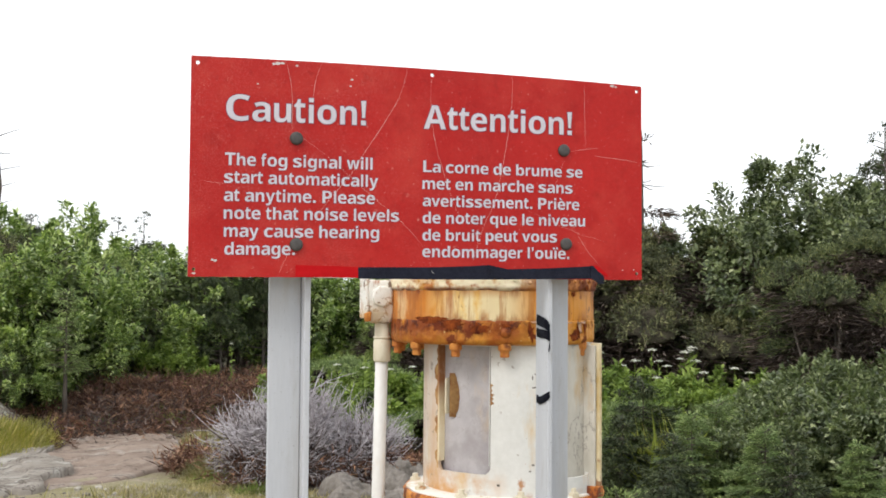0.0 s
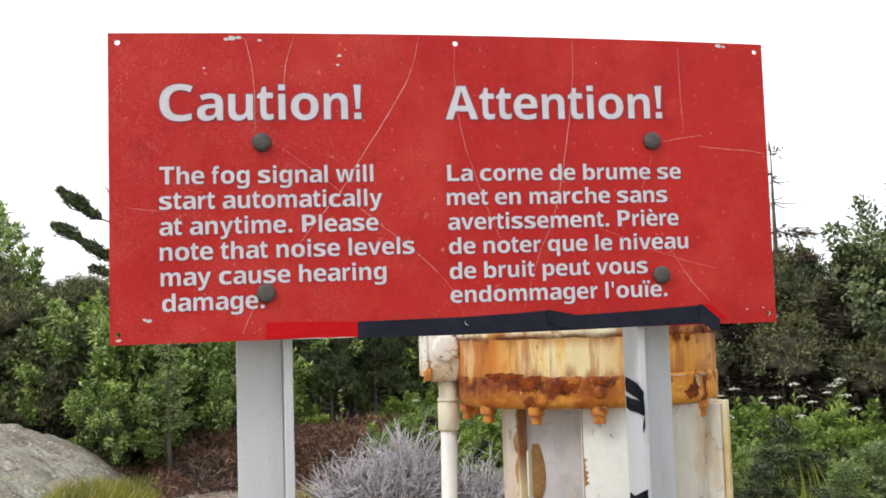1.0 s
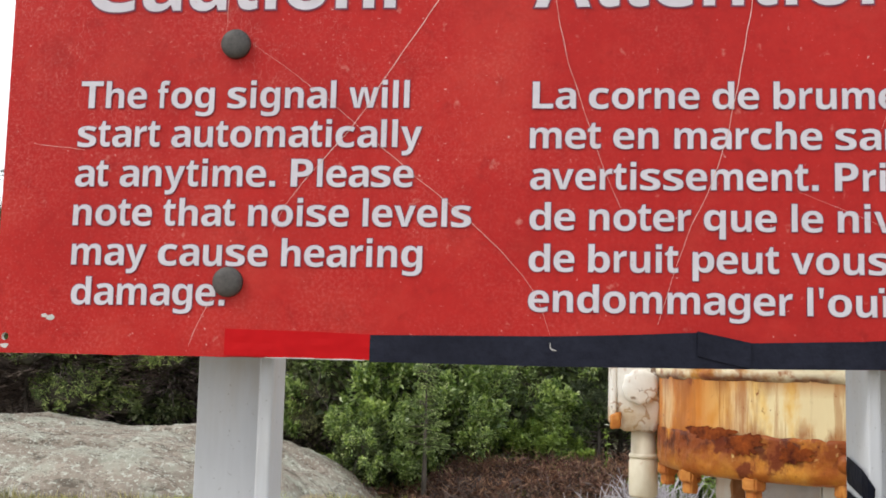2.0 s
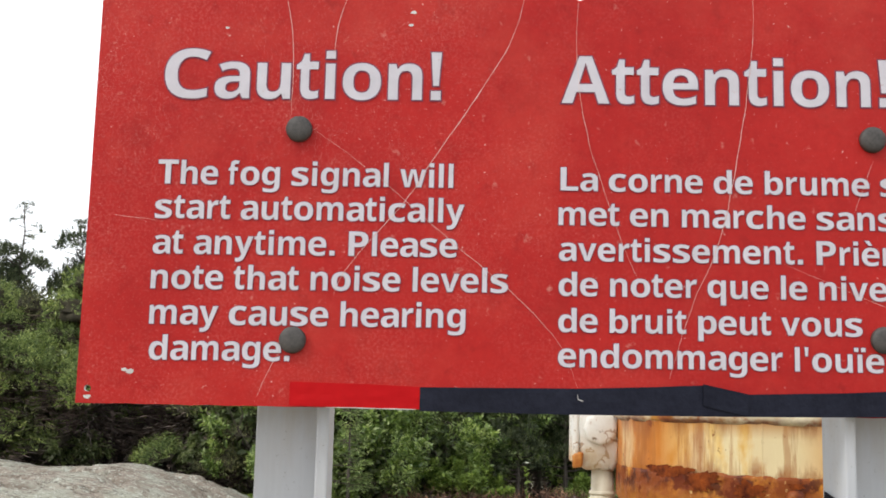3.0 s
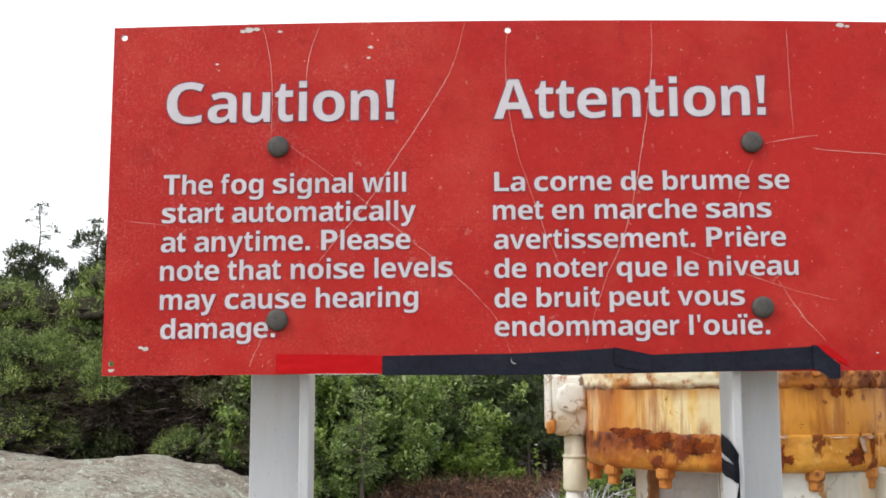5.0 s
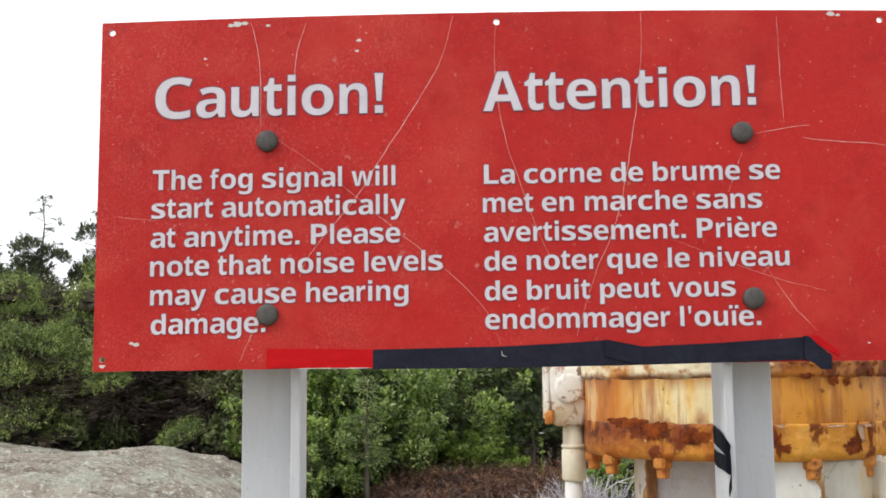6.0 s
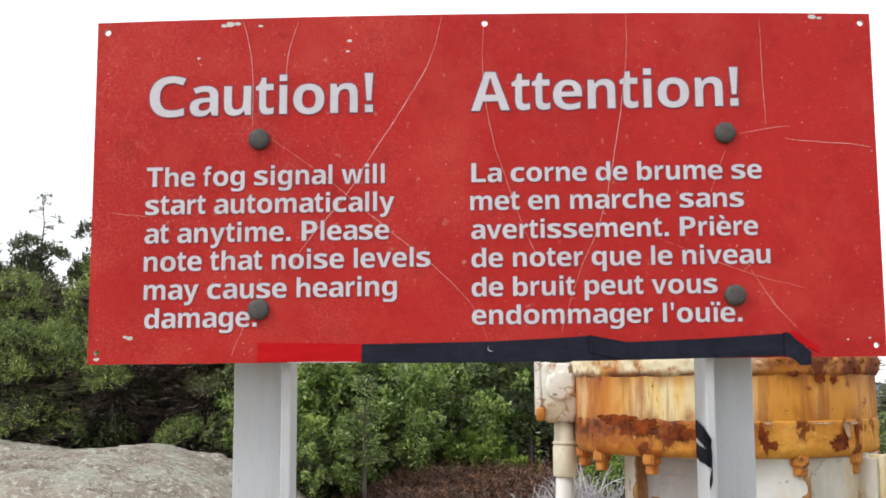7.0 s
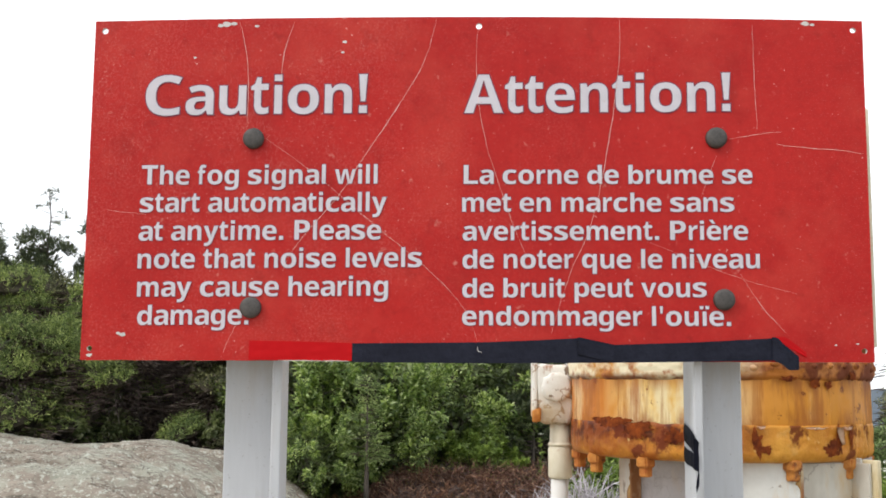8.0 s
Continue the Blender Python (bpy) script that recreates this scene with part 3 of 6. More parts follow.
def ground_z(x, y):
    """The lie of the land: a path that dips away, a bank on one side, heath behind and a drop to the sea far off."""
    x, y = np.asarray(x, float), np.asarray(y, float)
    z = -0.013 * np.clip(y, 0, 12) + 0.015 * np.sin(1.7 * x + 0.6) * np.cos(1.3 * y)
    edge = -2.12 + 0.78 * smooth01((y - 8.6) / 1.1)
    z = z + 0.40 * smooth01((edge - x) / 0.9) * smooth01((y - 5.2) / 2.6)
    z = z + 0.9 * smooth01((-2.0 - x) / 6.0) * smooth01((y - 12.0) / 8.0)
    z = z + 0.48 * smooth01((y - 10.3) / 2.0) * smooth01((x + 1.7) / 0.9) * smooth01((2.9 - x) / 1.0) * (1 - smooth01((y - 14.0) / 3.0))
    far = np.hypot(x, y)
    return z - 16.0 * smooth01((far - 45.0) / 90.0)


# ---- the land ----
def ground_sheet():
    steps = np.concatenate([-np.geomspace(4000, 16, 26), np.linspace(-15, 17, 130), np.geomspace(18, 4000, 26)])
    gx, gy = np.meshgrid(steps, steps)
    gz = ground_z(gx, gy) + 0.012 * np.sin(9 * gx) * np.sin(8 * gy)
    n = len(steps)
    idx = np.arange(n * n).reshape(n, n)
    faces = np.stack([idx[:-1, :-1], idx[:-1, 1:], idx[1:, 1:], idx[1:, :-1]], -1).reshape(-1, 4)
    ob = array_part("ground", np.stack([gx, gy, gz], -1).reshape(-1, 3), faces, GROUND, smooth=True)
    tagged(ob, "brown and green heath soil with gravel patches", "ground", kind="structure")


def sea_sheet():
    bm = bmesh.new()
    bmesh.ops.create_grid(bm, x_segments=8, y_segments=8, size=4500)
    for v in bm.verts:
        v.co.z = -11.0
    tagged(link_mesh("water", bm, SEA), "pale grey sea far behind the heath", "sea", kind="structure")


ground_sheet()
sea_sheet()


def rock_mass(name, cx, cy, rx, ry, top, foot, seed, material, label, power=2.6, rough=0.10, steps=(72, 44), turn=0.0, terrace=0.0, grain=0.9):
    """A domed outcrop, flatter on top than a ball, with cracks and hollows."""
    nu, nv = steps
    verts = []
    c, s = math.cos(turn), math.sin(turn)
    for j in range(nv + 1):
        rad = (j / nv)
        for i in range(nu):
            a = 2 * math.pi * i / nu
            edge = 1 + 0.16 * noise.noise((math.cos(a) * 1.5 + seed, math.sin(a) * 1.5, seed))
            ux, uy = rad * math.cos(a) * edge, rad * math.sin(a) * edge
            h = max(0.0, 1 - rad ** power) ** 0.62
            px, py = rx * ux, ry * uy
            d = noise.fractal((px * grain + seed, py * grain, seed * 2.0), 1.0, 2.2, 5)
            if terrace:
                q = d * 3.0 + 0.8 * noise.noise((px * 0.5, py * 0.5, seed))
                d = (math.floor(q) + min(1.0, max(0.0, (q - math.floor(q) - 0.8) * 5))) / 3.0 * terrace + d * (1 - terrace)
            crack = max(0.0, 0.10 - abs(noise.noise((px * 0.8 + py * 0.5 + seed, py * 1.9 - px * 0.3, 3.0)))) * 1.3
            z = foot + (top - foot) * h + (rough * d - crack * 0.6) * (0.25 + 0.75 * h) * (top - foot)
            verts.append((cx + c * px - s * py, cy + s * px + c * py, z))
    idx = np.arange((nv + 1) * nu).reshape(nv + 1, nu)
    faces = np.stack([idx[:-1], np.roll(idx[:-1], -1, 1), np.roll(idx[1:], -1, 1), idx[1:]], -1).reshape(-1, 4)[:, ::-1]
    ob = array_part(name, np.array(verts), faces, material, smooth=True)
    return tagged(ob, label, "rock")


rock_mass("rock_outcrop", -5.08, 10.3, 3.8, 2.6, 0.85, -0.35, 3.0, ROCK, "broad whale-backed grey rock with lichen", power=3.7, rough=0.075, steps=(180, 110), terrace=0.35)


def rock_plate(outline, top, foot, seed, material, label, tilt=(0.0, 0.0), steps=(150, 70)):
    """A flat bedrock plate with a ragged outline, shallow steps, pits and cracks."""
    nu, nv = steps
    cx, cy = sum(p[0] for p in outline) / len(outline), sum(p[1] for p in outline) / len(outline)
    ways = [Vector((x - cx, y - cy)) for x, y in outline]
    verts = []
    for j in range(nv + 1):
        rad = j / nv if j < nv - 2 else (0.984, 0.992, 1.0)[j - nv + 2]
        for i in range(nu):
            a = 2 * math.pi * i / nu
            d = Vector((math.cos(a), math.sin(a)))
            reach = 0.3
            for p, q in zip(ways, ways[1:] + ways[:1]):
                e = q - p
                den = d.x * e.y - d.y * e.x
                if abs(den) > 1e-9:
                    t, u = (p.x * e.y - p.y * e.x) / den, (p.x * d.y - p.y * d.x) / den
                    if t > 0 and -0.001 <= u <= 1.001:
                        reach = t
            reach *= 1 + 0.13 * noise.fractal((d.x * 2.6 + seed, d.y * 2.6, seed), 1.0, 2.1, 4)
            x, y = cx + d.x * reach * rad, cy + d.y * reach * rad
            n = noise.fractal((x * 1.1 + seed, y * 0.8, seed), 1.0, 2.1, 5)
            q = n * 2.4
            step = (math.floor(q) + min(1.0, max(0.0, (q - math.floor(q) - 0.85) * 6.7))) * 0.020
            crack = max(0.0, 0.05 - abs(noise.noise((x * 0.6 + seed, y * 1.5 + x * 0.4, 2.0)))) * 0.7
            rim = 1.0 if j < nv - 2 else (0.86, 0.25, 0.0)[j - nv + 2]
            z = foot + (top - foot) * rim + (step + 0.012 * n - crack + tilt[0] * (x - cx) + tilt[1] * (y - cy)) * rim
            verts.append((x, y, z))
    idx = np.arange((nv + 1) * nu).reshape(nv + 1, nu)
    faces = np.stack([idx[:-1], np.roll(idx[:-1], -1, 1), np.roll(idx[1:], -1, 1), idx[1:]], -1).reshape(-1, 4)[:, ::-1]
    return tagged(array_part("rock_ledge", np.array(verts), faces, material, smooth=True), label, "rock")


rock_plate([(-1.40, 6.75), (-1.55, 8.4), (-1.42, 10.8), (-0.6, 11.1), (0.12, 10.6), (0.05, 9.3), (-0.25, 7.9), (-0.8, 7.2)], -0.062, -0.22, 7.0, SLAB, "flat pinkish bedrock ledge across the path")
rock_plate([(-2.15, 6.7), (-2.45, 7.9), (-2.2, 9.3), (-1.25, 10.0), (-1.32, 9.0), (-1.02, 8.0), (-1.28, 7.3), (-1.22, 6.85), (-1.75, 6.75)], -0.03, -0.22, 12.0, GREY_LEDGE, "low cracked grey bedrock ledge beside the grass")
for bx, by, br, bt, sd in ((1.15, 6.15, 0.30, 0.06, 21.0), (1.62, 6.3, 0.30, 0.14, 25.0), (0.98, 5.65, 0.17, 0.04, 29.0), (1.42, 5.5, 0.24, 0.05, 31.0), (1.75, 5.8, 0.22, 0.05, 37.0), (-2.25, 6.35, 0.22, 0.02, 33.0), (-1.75, 6.25, 0.16, 0.0, 35.0)):
    rock_mass("boulder", bx, by, br, br * 0.8, bt, -0.16, sd, STONE if bx > 0 else ROCK, "small grey boulder half sunk in the gravel", power=5, rough=0.5, steps=(56, 28), terrace=0.6, grain=4.5)


# ---- the sign ----
TOP, BOTTOM, HALF = 2.100, 1.560, 0.610


def top_edge(x):
    return TOP + 0.0075 * (1 - (x / HALF) ** 2)


# widths and side bearings of a bold grotesque, in thousandths of its size: advance, left, right, foot, head
GLYPHS = {
    "a": (556, 29, 527, -14, 546), "b": (611, 61, 578, -14, 718), "c": (556, 34, 524, -14, 546), "d": (611, 34, 551, -14, 718), "e": (556, 23, 528, -14, 546),
    "f": (333, 10, 318, 0, 727), "g": (611, 40, 553, -217, 546), "h": (611, 65, 546, 0, 718), "i": (278, 69, 209, 0, 725), "l": (278, 69, 209, 0, 718),
    "m": (889, 64, 826, 0, 546), "n": (611, 65, 546, 0, 546), "o": (611, 34, 578, -14, 546), "p": (611, 62, 578, -207, 546), "q": (611, 34, 552, -207, 546),
    "r": (389, 64, 373, 0, 546), "s": (556, 30, 519, -14, 546), "t": (350, 8, 326, -6, 676), "u": (611, 66, 545, -14, 532), "v": (556, 13, 543, 0, 532),
    "w": (778, 10, 769, 0, 532), "y": (556, 10, 539, -214, 532), "C": (722, 44, 684, -19, 737), "A": (722, 20, 702, 0, 718), "T": (611, 14, 598, 0, 718),
    "P": (667, 73, 627, 0, 718), "L": (611, 76, 583, 0, 718), "!": (333, 50, 204, 0, 718), ".": (278, 64, 214, 0, 146), "'": (238, 70, 168, 447, 718),
    "\u00e8": (556, 23, 528, -14, 750), "\u00ef": (278, -21, 300, 0, 729),
}


BARS = {  # letters that are nothing but upright bars and square dots: left, right, foot, head, and how much a bar narrows to its foot
    "i": ((69, 209, 0, 532, 0), (69, 209, 600, 725, 0)), "l": ((69, 209, 0, 718, 0),), ".": ((64, 214, 0, 146, 0),), "'": ((62, 176, 447, 718, 22),),
    "!": ((50, 204, 212, 718, 34), (54, 200, 0, 142, 0)), "\u00ef": ((69, 209, 0, 532, 0), (-21, 104, 605, 729, 0), (175, 300, 605, 729, 0)),
}


def glyph_shape(ch):
    """One letter, flat, in thousandths: the built-in font's bold sans form, fitted to the sign's letter proportions."""
    bm = bmesh.new()
    for left, right, foot, head, taper in BARS.get(ch, ()):
        bm.faces.new([bm.verts.new(p) for p in ((left + taper, foot, 0), (right - taper, foot, 0), (right, head, 0), (left, head, 0))])
    if ch in BARS:
        return bm
    plain = "e" if ch == "\u00e8" else ch
    code = 0x1D5D4 + ord(plain) - 65 if plain < "a" else 0x1D5EE + ord(plain) - 97
    cu = bpy.data.curves.new("lettering", "FONT")
    cu.body, cu.size, cu.resolution_u = chr(code), 1.0, 5
    ob = new("lettering", cu)
    dg = bpy.context.evaluated_depsgraph_get()
    dg.update()
    me = bpy.data.meshes.new_from_object(ob.evaluated_get(dg))
    bpy.data.objects.remove(ob)
    bpy.data.curves.remove(cu)
    bm.from_mesh(me)
    bpy.data.meshes.remove(me)
    bmesh.ops.remove_doubles(bm, verts=bm.verts[:], dist=1e-5)
    xs, ys = [v.co.x for v in bm.verts], [v.co.y for v in bm.verts]
    adv, left, right, foot, head = GLYPHS[plain]
    for v in bm.verts:
        v.co = (left + (v.co.x - min(xs)) / (max(xs) - min(xs)) * (right - left), foot + (v.co.y - min(ys)) / (max(ys) - min(ys)) * (head - foot), 0)
    if ch != plain:
        bm.faces.new([bm.verts.new(p) for p in ((225, 604, 0), (330, 604, 0), (250, 750, 0), (105, 750, 0))])
    return bm


def swell(bm, amount):
    """Moves the outline of flat triangles outwards (or in) by an amount."""
    push = {}
    for e in bm.edges:
        if len(e.link_faces) == 1:
            f = e.link_faces[0]
            a, b = e.verts
            d = (b.co - a.co).normalized()
            out = Vector((d.y, -d.x, 0))
            if out.dot(f.calc_center_median() - a.co) > 0:
                out = -out
            for v in (a, b):
                push.setdefault(v, []).append(out)
    for v, outs in push.items():
        n = sum(outs, Vector())
        if n.length > 0.3:
            n.normalize()
            v.co += n * amount / max(0.55, n.dot(outs[0]))


def lettering(sign, text, x0, x1, za, zb, cap, bold):
    """One line of the notice: a part of white letters over a slightly wider dark purple edge."""
    pen, ends = 0, []
    for ch in text:
        if ch == " ":
            pen += 250
            continue
        ends += [pen + GLYPHS[ch][1], pen + GLYPHS[ch][2]]
        pen += GLYPHS[ch][0]
    kx, kz, low = (x1 - x0) / (max(ends) - min(ends)), cap / 718.0, min(ends)
    slope = (zb - za) / (x1 - x0)
    over = sign
    for name, grow, y, material, label in (("letters", bold, -0.0014, WHITE_INK, 'white lettering "' + text + '"'), ("letter_edge", bold + 20, -0.0008, INK_EDGE, "")):
        whole, pen = bmesh.new(), 0
        for ch in text:
            if ch == " ":
                pen += 250
                continue
            bm = glyph_shape(ch)
            swell(bm, grow)
            verts = {}
            for v in bm.verts:
                px = x0 + (pen + v.co.x - low) * kx
                verts[v] = whole.verts.new((px, y, za + slope * (px - x0) + v.co.y * kz))
            for f in bm.faces:
                g = [verts[v] for v in f.verts]
                whole.faces.new(g)
            bm.free()
            pen += GLYPHS[ch][0]
        for f in whole.faces:
            f.normal_update()
            if f.normal.y > 0:
                f.normal_flip()
        over = part(name, whole, material, over, label)


def ribbon_bm(points, width, y, thick=0.0004):
    """A hair-thin scored line on the face, through (x, z) points, tapering to its ends."""
    bm = bmesh.new()
    pts = []
    ring = [points[0], *points, points[-1]]
    for p0, p1, p2, p3 in zip(ring, ring[1:], ring[2:], ring[3:]):
        for k in range(8):
            t = k / 8
            pts.append(tuple(0.5 * (2 * b + (c - a) * t + (2 * a - 5 * b + 4 * c - d) * t * t + (3 * b - a - 3 * c + d) * t ** 3) for a, b, c, d in zip(p0, p1, p2, p3)))
    pts.append(points[-1])
    rows = []
    for n, (px, pz) in enumerate(pts):
        a, b = pts[max(n - 1, 0)], pts[min(n + 1, len(pts) - 1)]
        dx, dz = b[0] - a[0], b[1] - a[1]
        ln = math.hypot(dx, dz) or 1
        w = width * 0.5 * (0.35 + 0.65 * math.sin(math.pi * min(max(n / (len(pts) - 1), 0.03), 0.97))) * (0.7 + 0.6 * abs(noise.noise((px * 60, pz * 60, 0))))
        j = 0.0012 * noise.noise((px * 40, pz * 40, 4))
        nx, nz = -dz / ln, dx / ln
        rows.append((bm.verts.new((px + nx * (w + j), y, pz + nz * (w + j))), bm.verts.new((px - nx * (w - j), y, pz - nz * (w - j)))))
    for (a, b), (c, d) in zip(rows, rows[1:]):
        bm.faces.new((a, b, d, c))
    return bm


def patch_bm(top, bottom, y0, y1):
    """A strip of tape between an upper and a lower line of (x, z), y0 behind to y1 in front, softly uneven."""
    bm = bmesh.new()

    def at(line, x):
        for (ax, az), (bx, bz) in zip(line, line[1:]):
            if ax <= x <= bx:
                return az + (bz - az) * (x - ax) / (bx - ax)
        return line[0][1] if x < line[0][0] else line[-1][1]

    lo, hi = top[0][0], top[-1][0]
    n = max(8, int((hi - lo) / 0.008))
    front, back = [], []
    for i in range(n + 1):
        x = lo + (hi - lo) * i / n
        za, zb = at(top, x), at(bottom, x)
        front.append([bm.verts.new((x, y1 - 0.0012 * abs(noise.noise((x * 35, k * 2.0, 1.0))), zb + (za - zb) * k / 4)) for k in range(5)])
        back.append([bm.verts.new((x, y0, zb)), bm.verts.new((x, y0, za))])
    for i in range(n):
        for k in range(4):
            bm.faces.new((front[i][k], front[i + 1][k], front[i + 1][k + 1], front[i][k + 1]))
        bm.faces.new((front[i][4], front[i + 1][4], back[i + 1][1], back[i][1]))
        bm.faces.new((back[i][0], back[i + 1][0], front[i + 1][0], front[i][0]))
    for i in (0, n):
        bm.faces.new((*front[i], back[i][1], back[i][0]) if i == 0 else (back[i][0], back[i][1], *front[i][::-1]))
    bmesh.ops.recalc_face_normals(bm, faces=bm.faces[:])
    return bm


def dome_bm(x, z, r, depth, y=0.0, steps=28):
    """A round bolt head on the face: a low dome over a short rim."""
    bm = lathe_bm([(r, 0), (r, depth * 0.45), (r * 0.93, depth * 0.72), (r * 0.72, depth * 0.92), (r * 0.4, depth), (r * 0.05, depth)], steps)
    bmesh.ops.transform(bm, matrix=Matrix.Translation((x, y, z)) @ Matrix.Rotation(radians(90), 4, "X"), verts=bm.verts[:])
    return bm


def build_sign():
    sign = new("warning_sign")
    sign.location = (0, 0, 0)
    tagged(sign, "red bilingual fog signal warning sign, scratched and taped", "sign")
    # the sheet, cut through at its screw holes
    cu = bpy.data.curves.new("panel", "CURVE")
    cu.dimensions, cu.fill_mode, cu.extrude = "2D", "BOTH", 0.003
    ring = [(-HALF + 0.0015 * noise.noise((0, k, 0)), BOTTOM - 0.002 + (TOP - BOTTOM) * k / 12) for k in range(12)]
    ring += [(-HALF + 2 * HALF * k / 40, top_edge(-HALF + 2 * HALF * k / 40)) for k in range(40)]
    ring += [(HALF + 0.0015 * noise.noise((3, k, 0)), TOP - (TOP - BOTTOM - 0.004) * k / 12) for k in range(12)]
    ring += [(HALF - 2 * HALF * k / 60, BOTTOM + 0.004 - 0.006 * k / 60 + 0.0012 * noise.noise((k * 0.8, 7, 0))) for k in range(60)]
    holes = [(-0.594, 2.084, 0.0050), (0.006, 2.092, 0.0050), (0.595, 2.085, 0.0046), (-0.596, 1.576, 0.0042), (0.595, 1.581, 0.0042)]
    loops = [ring] + [[(hx + hr * math.cos(-k * math.pi / 9), hz + hr * math.sin(-k * math.pi / 9)) for k in range(18)] for hx, hz, hr in holes]
    for loop in loops:
        sp = cu.splines.new("POLY")
        sp.points.add(len(loop) - 1)
        for pt, (px, pz) in zip(sp.points, loop):
            pt.co = (px, pz, 0, 1)
        sp.use_cyclic_u = True
    ob = new("panel", cu)
    dg = bpy.context.evaluated_depsgraph_get()
    dg.update()
    me = bpy.data.meshes.new_from_object(ob.evaluated_get(dg))
    bpy.data.objects.remove(ob)
    for v in me.vertices:
        v.co = (v.co.x, 0.003 - v.co.z, v.co.y)
    me.materials.clear()
    me.materials.append(RED)
    me.materials.append(SIGN_BACK)
    for poly in me.polygons:
        c = poly.center
        poly.material_index = 0 if c.y < 0.0005 else 1
    panel = new("panel", me)
    panel.parent = sign
    rows = [("Caution!", -0.524, -0.170, 1.946, 1.950, 0.0635), ("Attention!", -0.017, 0.401, 1.950, 1.954, 0.0625),
            ("The fog signal will", -0.525, -0.152, 1.834, 1.837, 0.031), ("start automatically", -0.526, -0.137, 1.790, 1.793, 0.031),
            ("at anytime. Please", -0.526, -0.145, 1.745, 1.749, 0.031), ("note that noise levels", -0.526, -0.081, 1.701, 1.706, 0.031),
            ("may cause hearing", -0.525, -0.133, 1.657, 1.661, 0.031), ("damage.", -0.523, -0.349, 1.613, 1.615, 0.031),
            ("La corne de brume se", -0.017, 0.432, 1.837, 1.839, 0.030), ("met en marche sans", -0.019, 0.403, 1.793, 1.795, 0.030),
            ("avertissement. Pri\u00e8re", -0.018, 0.423, 1.748, 1.751, 0.030), ("de noter que le niveau", -0.018, 0.440, 1.704, 1.707, 0.030),
            ("de bruit peut vous", -0.018, 0.358, 1.659, 1.662, 0.030), ("endommager l'ou\u00efe.", -0.018, 0.394, 1.616, 1.618, 0.030)]
    for n, (text, x0, x1, za, zb, cap) in enumerate(rows):
        lettering(sign, text, x0, x1, za, zb, cap, -4 if n < 2 else -3)
    for bx, bz in ((-0.349, 1.908), (0.377, 1.911), (-0.346, 1.641), (0.384, 1.658)):
        part("bolt", dome_bm(bx, bz, 0.0166, 0.010, -0.0004), BOLT_HEAD, sign, "dark weathered round bolt head", smooth=True)
    part("red_tape", patch_bm([(-0.347, 1.590), (-0.25, 1.589), (-0.17, 1.587)], [(-0.347, 1.561), (-0.17, 1.560)], -0.0002, -0.0012), RED_TAPE, sign, "strip of brighter red tape")
    part("black_tape", patch_bm([(-0.187, 1.587), (0.01, 1.590), (0.10, 1.594), (0.167, 1.598), (0.182, 1.592), (0.196, 1.587), (0.33, 1.592), (0.464, 1.600)],
                                [(-0.187, 1.558), (0.01, 1.558), (0.19, 1.560), (0.30, 1.562), (0.46, 1.566)], -0.0013, -0.0026), NAVY, sign, "wrinkled black tape along the lower edge")
    part("black_tape", patch_bm([(0.160, 1.599), (0.19, 1.593), (0.215, 1.588)], [(0.160, 1.573), (0.19, 1.566), (0.215, 1.561)], -0.002, -0.0045), NAVY, sign)
    part("black_tape", patch_bm([(0.455, 1.601), (0.463, 1.601), (0.472, 1.590), (0.494, 1.572)], [(0.455, 1.567), (0.470, 1.560), (0.480, 1.551), (0.494, 1.552)], -0.001, -0.006), NAVY, sign, "torn end of the black tape")
    part("red_tape", patch_bm([(0.462, 1.602), (0.476, 1.602), (0.507, 1.578)], [(0.462, 1.597), (0.476, 1.588), (0.507, 1.570)], -0.0002, -0.0010), RED_TAPE, sign)
    lines = [([(-0.377, 2.098), (-0.365, 2.052), (-0.360, 1.996), (-0.360, 1.927)], 0.00150), ([(-0.289, 2.098), (-0.304, 2.047), (-0.308, 2.005)], 0.00135),
             ([(-0.062, 2.103), (-0.081, 2.033), (-0.125, 1.955), (-0.178, 1.873), (-0.212, 1.819), (-0.281, 1.734), (-0.298, 1.698)], 0.00165),
             ([(0.004, 2.087), (0.002, 2.033), (0.007, 1.960), (0.022, 1.887), (0.058, 1.780), (0.080, 1.727)], 0.00113),
             ([(0.229, 2.102), (0.227, 2.033), (0.217, 1.951), (0.202, 1.861), (0.181, 1.772), (0.150, 1.701), (0.119, 1.605)], 0.00150),
             ([(0.437, 2.093), (0.438, 2.015), (0.441, 1.925)], 0.00105), ([(0.397, 1.909), (0.432, 1.916), (0.479, 1.921)], 0.00135),
             ([(0.469, 1.902), (0.493, 1.898), (0.554, 1.893), (0.604, 1.887)], 0.00150),
             ([(-0.330, 1.909), (-0.248, 1.850), (-0.176, 1.788), (-0.069, 1.700), (-0.016, 1.643), (0.006, 1.591)], 0.00097),
             ([(0.377, 1.884), (0.352, 1.817)], 0.00075), ([(0.263, 1.750), (0.401, 1.694), (0.495, 1.668)], 0.00075),
             ([(0.406, 1.703), (0.443, 1.646), (0.477, 1.608)], 0.00097), ([(-0.578, 1.793), (-0.515, 1.786)], 0.00075), ([(-0.362, 1.627), (-0.379, 1.592), (-0.387, 1.570)], 0.00105)]
    for pts, w in lines:
        part("scratch", ribbon_bm(pts, w * 0.62, -0.0019), SCRATCH, sign)
